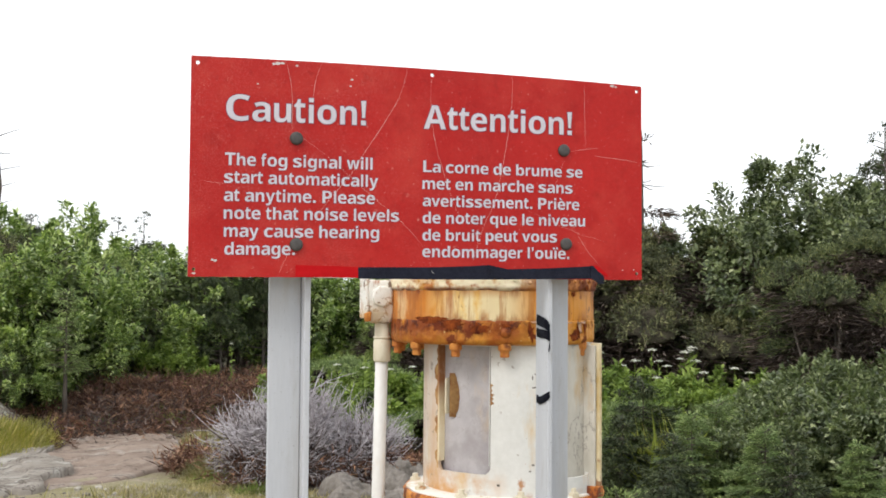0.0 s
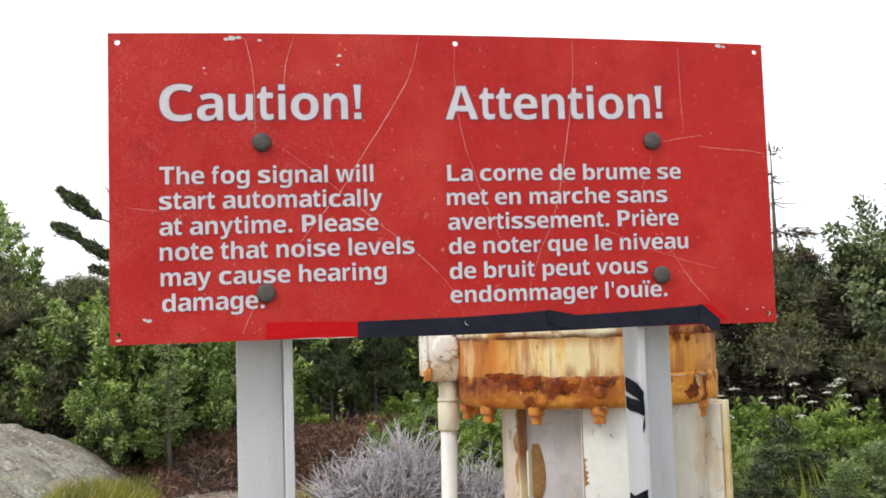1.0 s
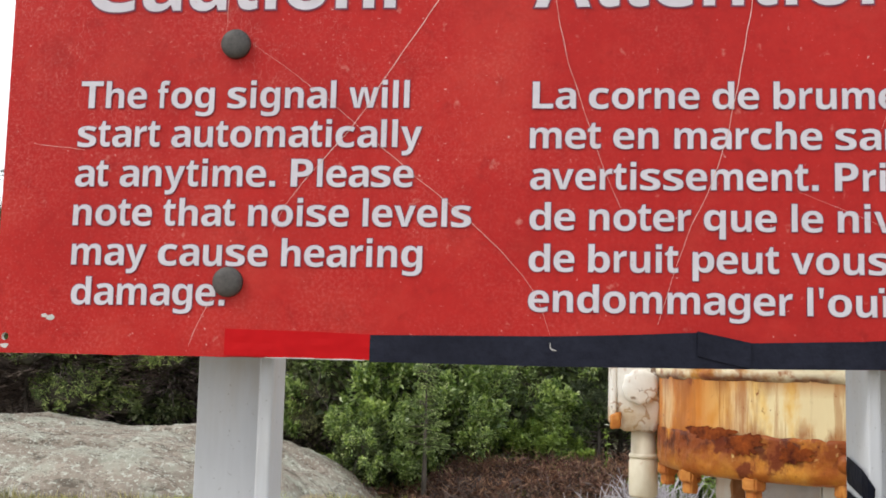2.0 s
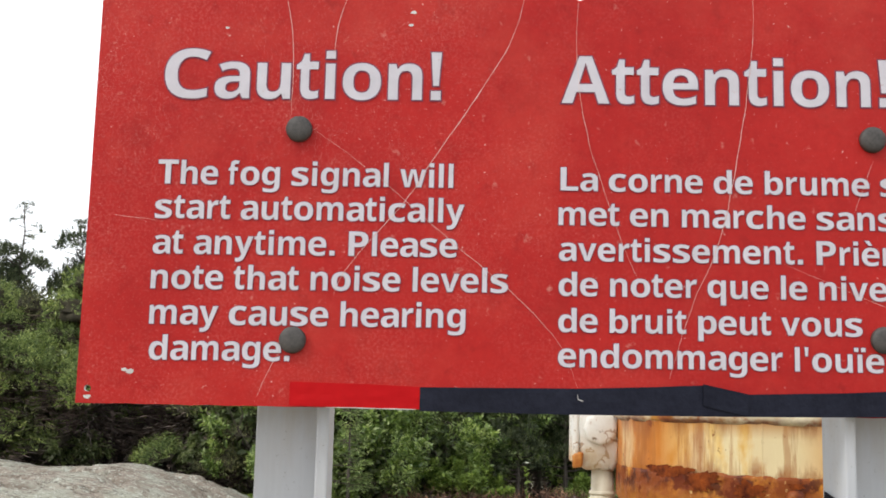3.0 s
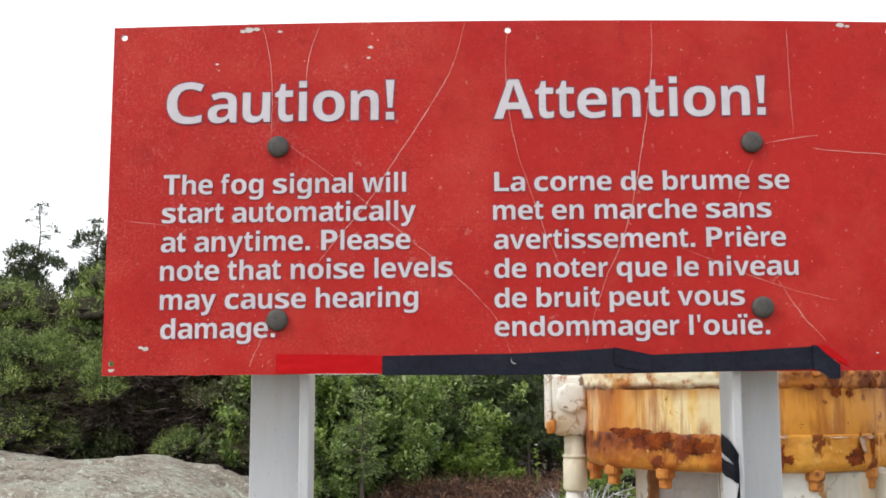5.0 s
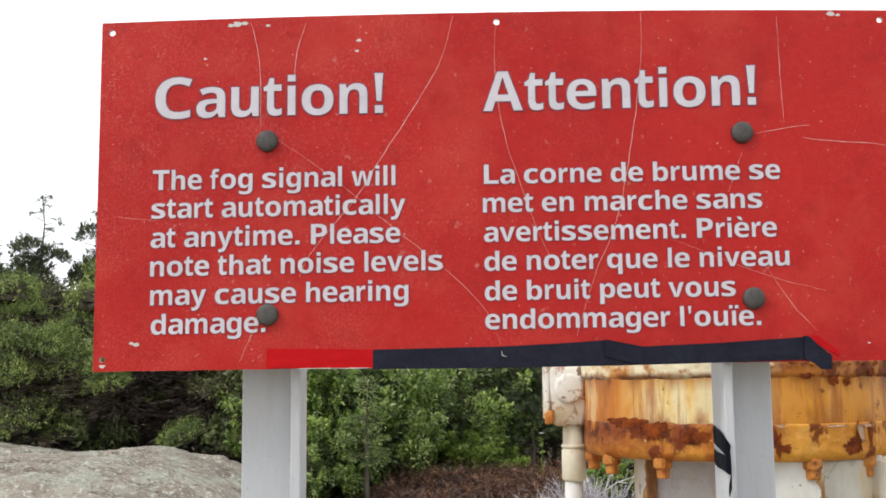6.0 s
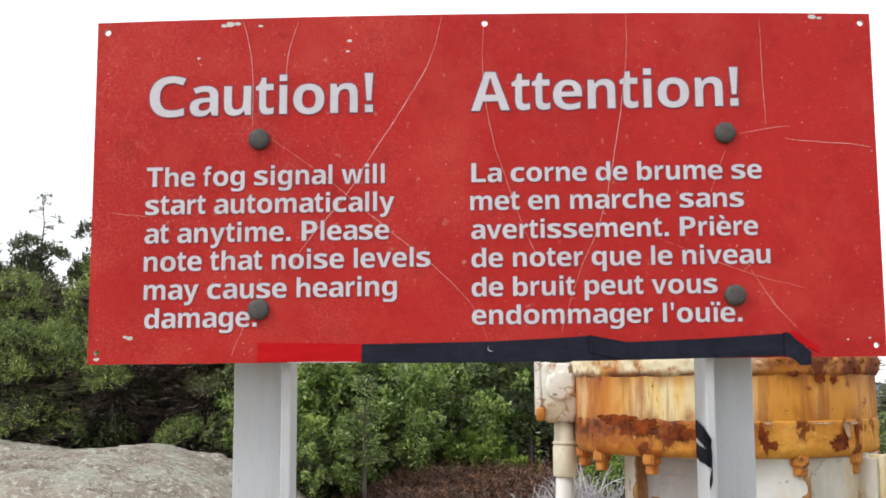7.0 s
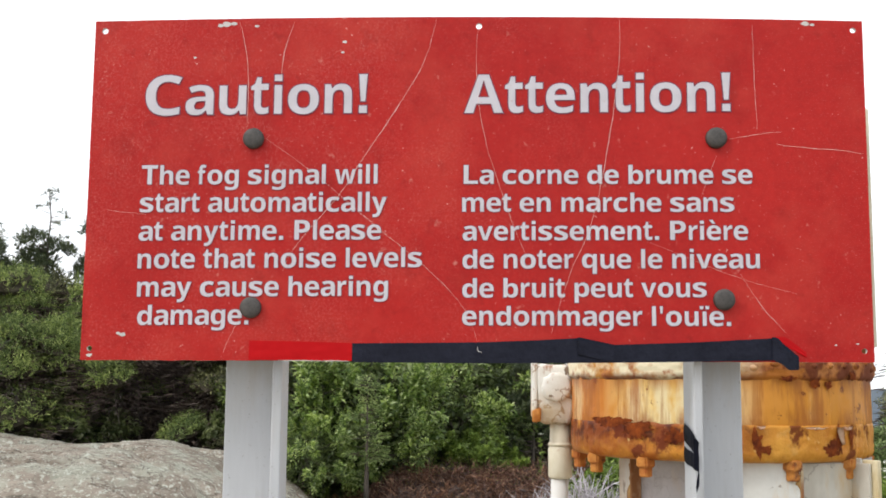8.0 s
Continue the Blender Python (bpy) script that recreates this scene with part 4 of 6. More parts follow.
    part("paint_chip", patch_bm([(-0.302, 1.5600), (-0.26, 1.5607), (-0.235, 1.5601), (-0.215, 1.5606), (-0.192, 1.5600)], [(-0.302, 1.5592), (-0.192, 1.5592)], -0.0004, -0.0016), SIGN_BACK, sign, "bare flaked strip along the lower edge")
    part("scuff", ribbon_bm([(0.006, 1.583), (0.007, 1.577), (0.013, 1.575)], 0.0014, -0.0075), SIGN_BACK, sign)
    for cx, cz, cr in ((-0.545, 1.598, 0.0042), (-0.552, 1.600, 0.0030), (-0.398, 2.095, 0.006), (-0.408, 2.093, 0.004), (-0.386, 2.096, 0.004), (-0.350, 2.092, 0.003), (-0.208, 2.066, 0.0032), (-0.211, 2.049, 0.0026),
                       (-0.447, 2.040, 0.0022), (0.520, 2.096, 0.005), (0.531, 2.094, 0.003), (-0.596, 1.566, 0.004), (0.585, 1.592, 0.0018), (0.552, 1.590, 0.0018)):
        bm = bmesh.new()
        ring = [bm.verts.new((cx + cr * (1 + 0.5 * noise.noise((k * 1.3, cx * 90, cz))) * math.cos(k * 0.63) * 1.3, -0.0008, cz + cr * 0.7 * (1 + 0.5 * noise.noise((k * 1.7, cz * 90, cx))) * math.sin(k * 0.63))) for k in range(10)]
        bm.faces.new(ring)
        part("paint_chip", bm, SIGN_BACK, sign)


build_sign()


def build_post(flange0, flange1, web0, web1, front, bottom, top):
    """An angle-section post: a flange towards the sign and a web set back behind it."""
    post = new("sign_post")
    cx = (min(flange0, web0) + max(flange1, web1)) / 2
    post.location = (cx, 0.06, bottom)
    tagged(post, "light grey painted angle-section metal post under the sign", "post", group="posts of the sign")
    f0, f1, w0, w1 = flange0 - cx, flange1 - cx, web0 - cx, web1 - cx
    for name, box in (("flange", (f0, f1, front - 0.06, 0.040, 0, top - bottom)), ("web", (w0, w1, 0.022, 0.036, 0, top - bottom))):
        part(name, box_bm(*box, 0.0028, 3), POST, post)
    return post


build_post(-0.3165, -0.3005, -0.400, -0.3175, 0.036, -0.2, 2.02)
right_post = build_post(0.3380, 0.3520, 0.3530, 0.4270, 0.014, -0.2, 2.02)


def strap_bm(z_a, z_b, width, loose):
    """A twist of tape round the post's side and front corner, in the post's own space."""
    bm = bmesh.new()
    w, d = 0.0445, 0.046
    line = [(-w - 0.002, d * 0.6, z_a), (-w - 0.003, 0.0, z_a - 0.004), (-w - 0.003, -d * 0.75, z_a + (z_b - z_a) * 0.4), (-w - 0.001, -d - 0.002, z_a + (z_b - z_a) * 0.7), (-w + 0.006, -d - 0.003, z_b)]
    if loose:
        line += [(-w + 0.005, -d - 0.006, z_b - 0.018), (-w + 0.001, -d - 0.005, z_b - 0.034)]
    rows = []
    for n, p in enumerate(line):
        k = width * (1 - 0.25 * (n == len(line) - 1))
        rows.append((bm.verts.new((p[0], p[1], p[2] + k / 2)), bm.verts.new((p[0] - 0.001, p[1] + 0.0005, p[2])), bm.verts.new((p[0], p[1], p[2] - k / 2))))
    for a, b in zip(rows, rows[1:]):
        for i in (0, 1):
            bm.faces.new((a[i], a[i + 1], b[i + 1], b[i]))
    bmesh.ops.solidify(bm, geom=bm.faces[:], thickness=0.0012)
    return bm


part("tape_strap", strap_bm(1.654, 1.630, 0.029, False), NAVY, right_post, "torn strap of black tape")
part("tape_strap", strap_bm(1.620, 1.608, 0.024, True), NAVY, right_post, "torn strap of black tape")
part("tape_strap", strap_bm(1.438, 1.455, 0.022, False), NAVY, right_post, "torn strap of black tape")


# ---- the fog signal behind the sign ----
DX, DY = 0.676, 1.4155


def pedestal_bm(cx, cy, radius, z0, z1, openings, wall=0.014, da=3.0, dz=0.02):
    """A standing tube with cut-out windows: (middle angle, half width in degrees, foot, head)."""
    angles = sorted({round(a, 2) for a in np.arange(-180, 180, da)} | {round(c + s * h, 2) for c, h, *_ in openings for s in (-1, 1)} | {round(c + s * (h - k), 2) for c, h, *_ in openings for s in (-1, 1) for k in (0.7, 1.6, 2.8, 4.2)})
    heights = sorted({round(h, 4) for h in np.arange(z0, z1, dz)} | {z1} | {round(v, 4) for *_, a, b in openings for v in (a, b, a + 0.004, a + 0.010, a + 0.017, a + 0.026)})
    bm = bmesh.new()
    grid = []
    for h in heights:
        grid.append([bm.verts.new((cx + radius * math.cos(radians(a)), cy + radius * math.sin(radians(a)), h)) for a in angles])
    n = len(angles)
    for j in range(len(heights) - 1):
        hm = (heights[j] + heights[j + 1]) / 2
        for i in range(n):
            a0, a1 = angles[i], angles[(i + 1) % n]
            am = (a0 + a1) / 2 if a1 > a0 else a0 + 0.5
            quad = (grid[j][i], grid[j][(i + 1) % n], grid[j + 1][(i + 1) % n], grid[j + 1][i])
            cut = False
            for c, h, a, b in openings:
                if abs(am - c) < h and a < hm < b:
                    u, w = max(0.0, (abs(am - c) - h + 4.2) / 4.2), max(0.0, (a + 0.026 - hm) / 0.026)
                    cut = u * u + w * w < 1.0
            if not cut:
                bm.faces.new(quad)
    for v in [v for v in bm.verts if not v.link_faces]:
        bm.verts.remove(v)
    bmesh.ops.recalc_face_normals(bm, faces=bm.faces[:])
    bmesh.ops.solidify(bm, geom=bm.faces[:], thickness=wall)
    return bm


def hex_bm(x, y, z0, z1, r, flange=0.0):
    bm = bmesh.new()
    bmesh.ops.create_cone(bm, cap_ends=True, segments=6, radius1=r, radius2=r, depth=z1 - z0, matrix=Matrix.Translation((x, y, (z0 + z1) / 2)) @ Matrix.Rotation(x * 9, 4, "Z"))
    bmesh.ops.bevel(bm, geom=bm.edges[:], offset=r * 0.13, segments=2, affect="EDGES")
    return bm


def scaly_ring_bm(profile, amount, scale, steps=260, jag=0.0, seed=0.0):
    """A turned ring whose skin is blistered outwards, with a jagged upper edge."""
    rows, z0, z1 = 14, profile[0][1], profile[-1][1]
    bm = lathe_bm([profile[0]] + [(np.interp(z0 + (z1 - z0) * k / rows, [z for _, z in profile], [r for r, _ in profile]), z0 + (z1 - z0) * k / rows) for k in range(1, rows)] + [profile[-1]], steps)
    for v in bm.verts:
        a = math.atan2(v.co.y, v.co.x)
        r = math.hypot(v.co.x, v.co.y)
        q = Vector((math.cos(a) * scale, math.sin(a) * scale, v.co.z * scale * 2.4 + seed))
        n = noise.fractal(q, 1.0, 2.0, 5) * 0.7 + abs(noise.noise(q * 2.2)) * 0.8 - 0.2
        k = 1 + amount * n / max(r, 0.05)
        v.co.x, v.co.y = v.co.x * k, v.co.y * k
        if jag and v.co.z > z0 + (z1 - z0) * 0.6:
            v.co.z += jag * (0.12 if math.cos(a) > 0.1 else 1.0) * noise.fractal(Vector((math.cos(a) * 11, math.sin(a) * 11, seed)), 1.0, 2.0, 4) * (v.co.z - z0) / (z1 - z0)
    return bm


def build_horn():
    horn = new("fog_signal")
    horn.location = (DX, DY, 0)
    tagged(horn, "rusting orange and cream fog signal on a chipped white pedestal", "fog horn")
    part("lower_flange", scaly_ring_bm([(0.384, 1.341), (0.396, 1.346), (0.4024, 1.36), (0.4024, 1.42), (0.4010, 1.432)], 0.0034, 14.0, jag=0.004), RUST_BAND, horn, "heavily rusted lower flange", True)
    part("body", scaly_ring_bm([(0.399, 1.424), (0.400, 1.44), (0.400, 1.54), (0.401, 1.552)], 0.0022, 6.0, seed=4.0), RUST_BODY, horn, "cream drum streaked with orange rust", True)
    part("upper_flange", scaly_ring_bm([(0.399, 1.540), (0.407, 1.549), (0.409, 1.58), (0.402, 1.612)], 0.0060, 12.0, seed=9.0), RUST_TOP, horn, "blistered, rusted upper flange", True)
    part("upper_body", lathe_bm([(0.40, 1.60), (0.396, 1.64), (0.396, 2.24), (0.36, 2.29), (0.1, 2.31)], 72, wobble=0.002), RUST_BODY, horn, smooth=True)
    part("edge_plate", box_bm(0.352, 0.404, -0.118, -0.106, 1.632, 2.285, 0.002), PIPE, horn, "narrow upright cream plate")
    for k in range(13):
        a = radians(-47 - 27.7 * k)
        r = 0.378
        x, y = r * math.cos(a), r * math.sin(a)
        nut = part("nut", hex_bm(x, y, 1.322, 1.349, 0.026), PED_RUST, horn)
        part("stud", hex_bm(x, y, 1.298, 1.324, 0.018), PED_RUST, nut)
        if k in (2, 9):
            bm = bmesh.new()
            bmesh.ops.create_icosphere(bm, subdivisions=2, radius=0.022, matrix=Matrix.Translation((0.400 * math.cos(a), 0.400 * math.sin(a), 1.388)) @ Matrix.Rotation(a, 4, "Z") @ Matrix.Diagonal((0.55, 1, 0.95, 1)))
            part("rivet", bm, RUST_BAND, horn, smooth=True)
    for a in (-140, -112, -60):
        wx, wy = 0.3985 * math.cos(radians(a)), 0.3985 * math.sin(radians(a))
        part("weld_rib", box_bm(wx - 0.0025, wx + 0.0025, wy - 0.0025, wy + 0.0025, 1.43, 1.545, 0.001), RUST_BODY, horn)
    for k in range(48):
        a = 2 * math.pi * (k + 0.4 * noise.noise((k, 1, 1))) / 48
        if math.cos(a) < -0.15:
            continue
        bm = bmesh.new()
        bmesh.ops.create_icosphere(bm, subdivisions=2, radius=0.011 + 0.006 * abs(noise.noise((k * 3.1, 2, 2))), matrix=Matrix.Translation((0.404 * math.cos(a), 0.404 * math.sin(a), 1.578 + 0.016 * noise.noise((k * 1.9, 0, 0)))) @ Matrix.Diagonal((1, 1, 0.8 + 0.3 * noise.noise((k, 3, 0)), 1)))
        part("rust_lump", bm, RUST_TOP, horn, smooth=True)
    px, py = 0.075, -0.02
    part("pedestal", pedestal_bm(px, py, 0.347, 0.775, 1.35, [(-143, 20, 0.866, 1.335), (-67, 15.5, 0.850, 1.35), (24.5, 75.5, 0.868, 1.35)]), WHITE_PED, horn, "white tubular pedestal with cut-out windows")
    part("liner", pedestal_bm(px, py, 0.320, 0.755, 1.345, [(-156.5, 1.7, 1.075, 1.215), (70, 60, 0.868, 1.32)], 0.006), LINER, horn, "stained pale grey inner sheet")
    part("base_flange", lathe_bm([(0.29, 0.722), (0.382, 0.726), (0.390, 0.733), (0.391, 0.765), (0.386, 0.775), (0.32, 0.781)], 120, px - 0.035, py, wobble=0.016), PED_RUST, horn, "rusty base flange", True)
    part("flange_top", lathe_bm([(0.378, 0.7755), (0.373, 0.783), (0.33, 0.789)], 80, px - 0.035, py, wobble=0.010), FLANGE_TOP, horn, smooth=True)
    part("foot_pipe", lathe_bm([(0.335, -0.1), (0.33, 0.30), (0.328, 0.66), (0.335, 0.727)], 64, px - 0.03, py, wobble=0.004), PED_RUST, horn, smooth=True)
    for k in range(10):
        a = radians(-172 + 36 * k)
        bolt = part("base_bolt", hex_bm(px - 0.03 + 0.357 * math.cos(a), py + 0.357 * math.sin(a), 0.777, 0.797, 0.024), PIPE, horn)
        part("bolt_end", hex_bm(px - 0.03 + 0.357 * math.cos(a), py + 0.357 * math.sin(a), 0.796, 0.812, 0.013), PIPE, bolt)
    # the upright plate beside the second window, with its cream lip and rusty foot
    m = Matrix.Translation((px, py, 0)) @ Matrix.Rotation(radians(-50), 4, "Z")
    for name, box, material in (("side_plate", (0.320, 0.372, -0.016, -0.004, 0.755, 1.338), PANEL_WHITE), ("side_lip", (0.345, 0.387, -0.003, 0.015, 0.785, 1.346), LIP), ("plate_foot", (0.30, 0.390, -0.03, 0.019, 0.745, 0.81), PED_RUST)):
        bm = box_bm(*box, 0.003)
        bmesh.ops.transform(bm, matrix=m, verts=bm.verts[:])
        part(name, bm, material, horn)
    # blotches of rust and curled paint on the drum: angle, height, half width, half height
    for k, (deg, z, wide, high, radius, material) in enumerate((
            (-59.5, 1.374, 0.026, 0.017, 0.4135, FLAP_DARK), (-56.2, 1.392, 0.012, 0.030, 0.4135, FLAP_DARK), (-89.0, 1.392, 0.011, 0.032, 0.4125, FLAP_DARK), (-86.0, 1.375, 0.015, 0.010, 0.4125, FLAP_DARK),
            (-49.5, 1.398, 0.009, 0.028, 0.4125, FLAP_DARK), (-147.0, 1.432, 0.045, 0.013, 0.4120, FLAP_DARK), (-131.0, 1.414, 0.038, 0.022, 0.4140, FLAP_DARK), (-116.5, 1.402, 0.030, 0.020, 0.4130, FLAP_DARK),
            (-139.0, 1.436, 0.030, 0.008, 0.4115, FLAP_DARK), (-102.0, 1.415, 0.016, 0.007, 0.4125, FLAP_DARK), (-66.5, 1.534, 0.016, 0.013, 0.4105, FLAP_DARK), (-60.5, 1.530, 0.012, 0.010, 0.4105, FLAP_DARK),
            (-49.0, 1.553, 0.012, 0.012, 0.4135, FLAP_DARK), (-78.0, 1.545, 0.020, 0.007, 0.4110, FLAP_DARK))):
        bm = bmesh.new()
        ring = []
        radius = 0.4052 if z < 1.425 else 0.4030 if z < 1.54 else radius
        for i in range(72):
            t = 2 * math.pi * i / 72
            q = 1 + 0.6 * noise.noise((math.cos(t) * 1.5 + k * 7.1, math.sin(t) * 1.5, k * 1.7)) + 0.35 * noise.noise((math.cos(t) * 4 + k, math.sin(t) * 4, 4.0)) + 0.25 * noise.noise((math.cos(t) * 11 + k, math.sin(t) * 11, 2.0))
            a = radians(deg) + wide * q * math.cos(t) / radius
            ring.append(bm.verts.new((radius * math.cos(a), radius * math.sin(a), z + high * q * math.sin(t))))
        a = radians(deg)
        hub = bm.verts.new(((radius + 0.0015) * math.cos(a), (radius + 0.0015) * math.sin(a), z))
        for i in range(72):
            bm.faces.new((ring[i], ring[(i + 1) % 72], hub))
        part("rust_scab", bm, material, horn, "dark scab of rust", True)
    for k, (deg, z, wide, high, lift) in enumerate(((-55.6, 1.406, 0.014, 0.020, 0.008), (-51.5, 1.424, 0.024, 0.004, 0.004), (-67.0, 1.425, 0.040, 0.002, 0.003), (-87.5, 1.427, 0.012, 0.004, 0.004))):
        bm = bmesh.new()
        rows = []
        for j in range(6):
            v = j / 5
            rows.append([bm.verts.new(((0.4058 + lift * (1 - v) ** 2) * math.cos(radians(deg) + wide * (u / 4 - 1) * (0.45 + 0.55 * v) / 0.4058), (0.4058 + lift * (1 - v) ** 2) * math.sin(radians(deg) + wide * (u / 4 - 1) * (0.45 + 0.55 * v) / 0.4058), z + high * (2 * v - 1) + 0.003 * noise.noise((u * 0.9, j * 1.1, k)))) for u in range(9)])
        for lo, hi in zip(rows, rows[1:]):
            for i in range(8):
                bm.faces.new((lo[i], lo[i + 1], hi[i + 1], hi[i]))
        bmesh.ops.solidify(bm, geom=bm.faces[:], thickness=0.0015)
        part("paint_flake", bm, FLAKE, horn, "curled flake of pinkish paint", True)
    # rust-eaten edges of the front windows
    for c, h, wide in ((-143, 20, 0.006), (-67, 15.5, 0.006)):
        for s in (-1, 1):
            b = radians(c + s * (h - 0.6))
            bm = box_bm(0.320, 0.3490, -wide * (1.0 if s < 0 else 0.35), wide * (0.5 if s < 0 else 0.2), 0.898, 1.335, 0.002)
            bmesh.ops.transform(bm, matrix=Matrix.Translation((px, py, 0)) @ Matrix.Rotation(b, 4, "Z"), verts=bm.verts[:])
            part("window_edge", bm, JAMB if s < 0 else WHITE_PED, horn)
    bm = bmesh.new()
    rows = []
    for k in range(13):
        t = radians(-86 + 38 * k / 12)
        rows.append([bm.verts.new((px + r * math.cos(t), py + r * math.sin(t), z)) for z, r in ((0.80, 0.3235), (0.95, 0.3245), (1.12, 0.3240), (1.338, 0.3245))])
    for lo, hi in zip(rows, rows[1:]):
        for i in range(3):
            bm.faces.new((lo[i], hi[i], hi[i + 1], lo[i + 1]))
    part("inner_panel", bm, PANEL_WHITE, horn, "dirt-streaked white inner panel", True)
    # scabs of rust creeping out from the window edges over the white paint
    for edge, way, z0, z1, most, seed in ((-163.2, -1, 0.872, 1.338, 7.5, 1), (-122.8, 1, 1.12, 1.20, 2.4, 2), (-82.6, -1, 1.10, 1.338, 5.0, 3), (-51.4, 1, 1.16, 1.338, 3.0, 4)):
        bm = bmesh.new()
        rows = []
        for k in range(41):
            z = z0 + (z1 - z0) * k / 40
            ends = min(k, 40 - k, 4) / 4
            wide = 0.25 + most * ends * max(0.0, 0.22 + 0.85 * noise.noise((k * 0.23, seed * 3.7, 0)) + 0.45 * noise.noise((k * 0.9, seed * 1.3, 4)))
            rows.append([bm.verts.new((px + r * math.cos(radians(t)), py + r * math.sin(radians(t)), z)) for t, r in ((edge - way * 0.3, 0.3483), (edge + way * wide * 0.4, 0.3492), (edge + way * wide, 0.3476))])
        for lo, hi in zip(rows, rows[1:]):
            for i in (0, 1):
                bm.faces.new((lo[i], lo[i + 1], hi[i + 1], hi[i]))
        bmesh.ops.recalc_face_normals(bm, faces=bm.faces[:])
        part("rust_scab", bm, FLAP if seed < 4 else PED_RUST, horn, "rust scab on chipped paint")
    # small dark chips knocked out of the white paint
    for k, (deg, z, wide, high) in enumerate(((-97.5, 1.224, 0.003, 0.010), (-95.2, 1.236, 0.007, 0.003), (-94.0, 1.205, 0.004, 0.009), (-96.5, 1.187, 0.008, 0.003), (-97.0, 0.905, 0.007, 0.004), (-94.5, 0.890, 0.004, 0.007), (-99.0, 0.882, 0.005, 0.003), (-118.0, 0.83, 0.006, 0.004))):
        bm = bmesh.new()
        ring = []
        for i in range(12):
            t = 2 * math.pi * i / 12
            q = 1 + 0.9 * noise.noise((math.cos(t) * 2 + k * 5.3, math.sin(t) * 2, k))
            a = radians(deg) + wide * q * math.cos(t) / 0.3478
            ring.append(bm.verts.new((px + 0.3478 * math.cos(a), py + 0.3478 * math.sin(a), z + high * q * math.sin(t))))
        bm.faces.new(ring)
        part("paint_chip", bm, STONE, horn)
    # a torn, rusty tongue of sheet beside the slit in the liner
    bm = bmesh.new()
    rows = []
    for k in range(12):
        z = 1.066 + 0.165 * k / 11
        wide = 2.0 + 5.2 * math.sin(math.pi * (0.12 + 0.8 * k / 11)) + 0.8 * noise.noise((k * 1.7, 0, 0))
        rows.append([bm.verts.new((px + r * math.cos(radians(t)), py + r * math.sin(radians(t)), z)) for t, r in ((-155.0, 0.331), (-154.8 + wide * 0.5, 0.327), (-154.6 + wide, 0.3215))])
    for lo, hi in zip(rows, rows[1:]):
        for i in (0, 1):
            bm.faces.new((lo[i], lo[i + 1], hi[i + 1], hi[i]))
    bmesh.ops.solidify(bm, geom=bm.faces[:], thickness=0.002)
    flap = part("torn_flap", bm, FLAP, horn, "torn rusty flap")
    bm = box_bm(0.318, 0.342, -0.004, 0.004, 1.078, 1.212, 0.001)
    bmesh.ops.transform(bm, matrix=Matrix.Translation((px, py, 0)) @ Matrix.Rotation(radians(-156.8), 4, "Z"), verts=bm.verts[:])
    part("torn_edge", bm, PIPE, flap, "bright cream torn edge")


build_horn()


def build_pipe():
    pipe = new("vent_pipe")
    pipe.location = (0.248, 1.500, 0)
    tagged(pipe, "cream upright pipe with a flaking white valve box", "pipe")
    lean = Matrix.Shear("XY", 4, (0.018, 0.0))
    lower = lathe_bm([(0.026, -0.1), (0.0255, 0.6), (0.025, 1.27)], 24)
    bmesh.ops.transform(lower, matrix=Matrix.Translation((-0.024, 0, 0)) @ lean, verts=lower.verts[:])
    part("shaft", lower, WHITE_PIPE, pipe, smooth=True)
    part("sleeve", lathe_bm([(0.030, 1.262), (0.034, 1.268), (0.034, 1.345), (0.030, 1.352), (0.029, 1.43)], 24), PIPE, pipe, smooth=True)
    part("collar", lathe_bm([(0.033, 1.352), (0.035, 1.356), (0.033, 1.362)], 24), PIPE, pipe, smooth=True)
    body = box_bm(-0.071, 0.036, -0.055, 0.055, 1.415, 1.582, 0.014, 3)
    bmesh.ops.subdivide_edges(body, edges=body.edges[:], cuts=2, use_grid_fill=True)
    for v in body.verts:
        if v.co.z < 1.445:  # the casting narrows to the pipe below
            k = min(1.0, (1.445 - v.co.z) / 0.03)
            v.co.x, v.co.y = v.co.x * (1 - 0.25 * k), v.co.y * (1 - 0.25 * k)
        v.co += Vector((noise.noise(v.co * 26), noise.noise(v.co * 26 + Vector((3, 0, 0))), noise.noise(v.co * 26 + Vector((0, 5, 0))))) * 0.005
    part("valve_box", body, VALVE, pipe, "flaking white cast valve box", True)
    part("cover_plate", box_bm(-0.081, -0.068, -0.056, 0.050, 1.432, 1.590, 0.004), VALVE, pipe, "flaking white end plate")
    knob = lathe_bm([(0.041, 0), (0.0415, 0.008), (0.039, 0.012), (0.031, 0.013), (0.012, 0.014)], 28, wobble=0.007)
    bmesh.ops.transform(knob, matrix=Matrix.Translation((-0.014, -0.053, 1.518)) @ Matrix.Rotation(radians(90), 4, "X"), verts=knob.verts[:])
    part("plug", knob, VALVE, pipe, smooth=True)
    hook = box_bm(-0.0815, -0.058, -0.060, -0.030, 1.424, 1.462, 0.005)
    for v in hook.verts:
        v.co.z -= 0.25 * max(0.0, -0.05 - v.co.x)
        v.co += Vector((noise.noise(v.co * 40), 0, noise.noise(v.co * 40 + Vector((0, 5, 0))))) * 0.004
    part("drip_lip", hook, PED_RUST, pipe, "rusted lip", True)
    arm = lathe_bm([(0.022, 0.0), (0.022, 0.13)], 16)
    bmesh.ops.transform(arm, matrix=Matrix.Translation((0.02, 0.0, 1.49)) @ Matrix.Rotation(radians(90), 4, "Y"), verts=arm.verts[:])
    part("branch_pipe", arm, RUST_BAND, pipe, smooth=True)


build_pipe()


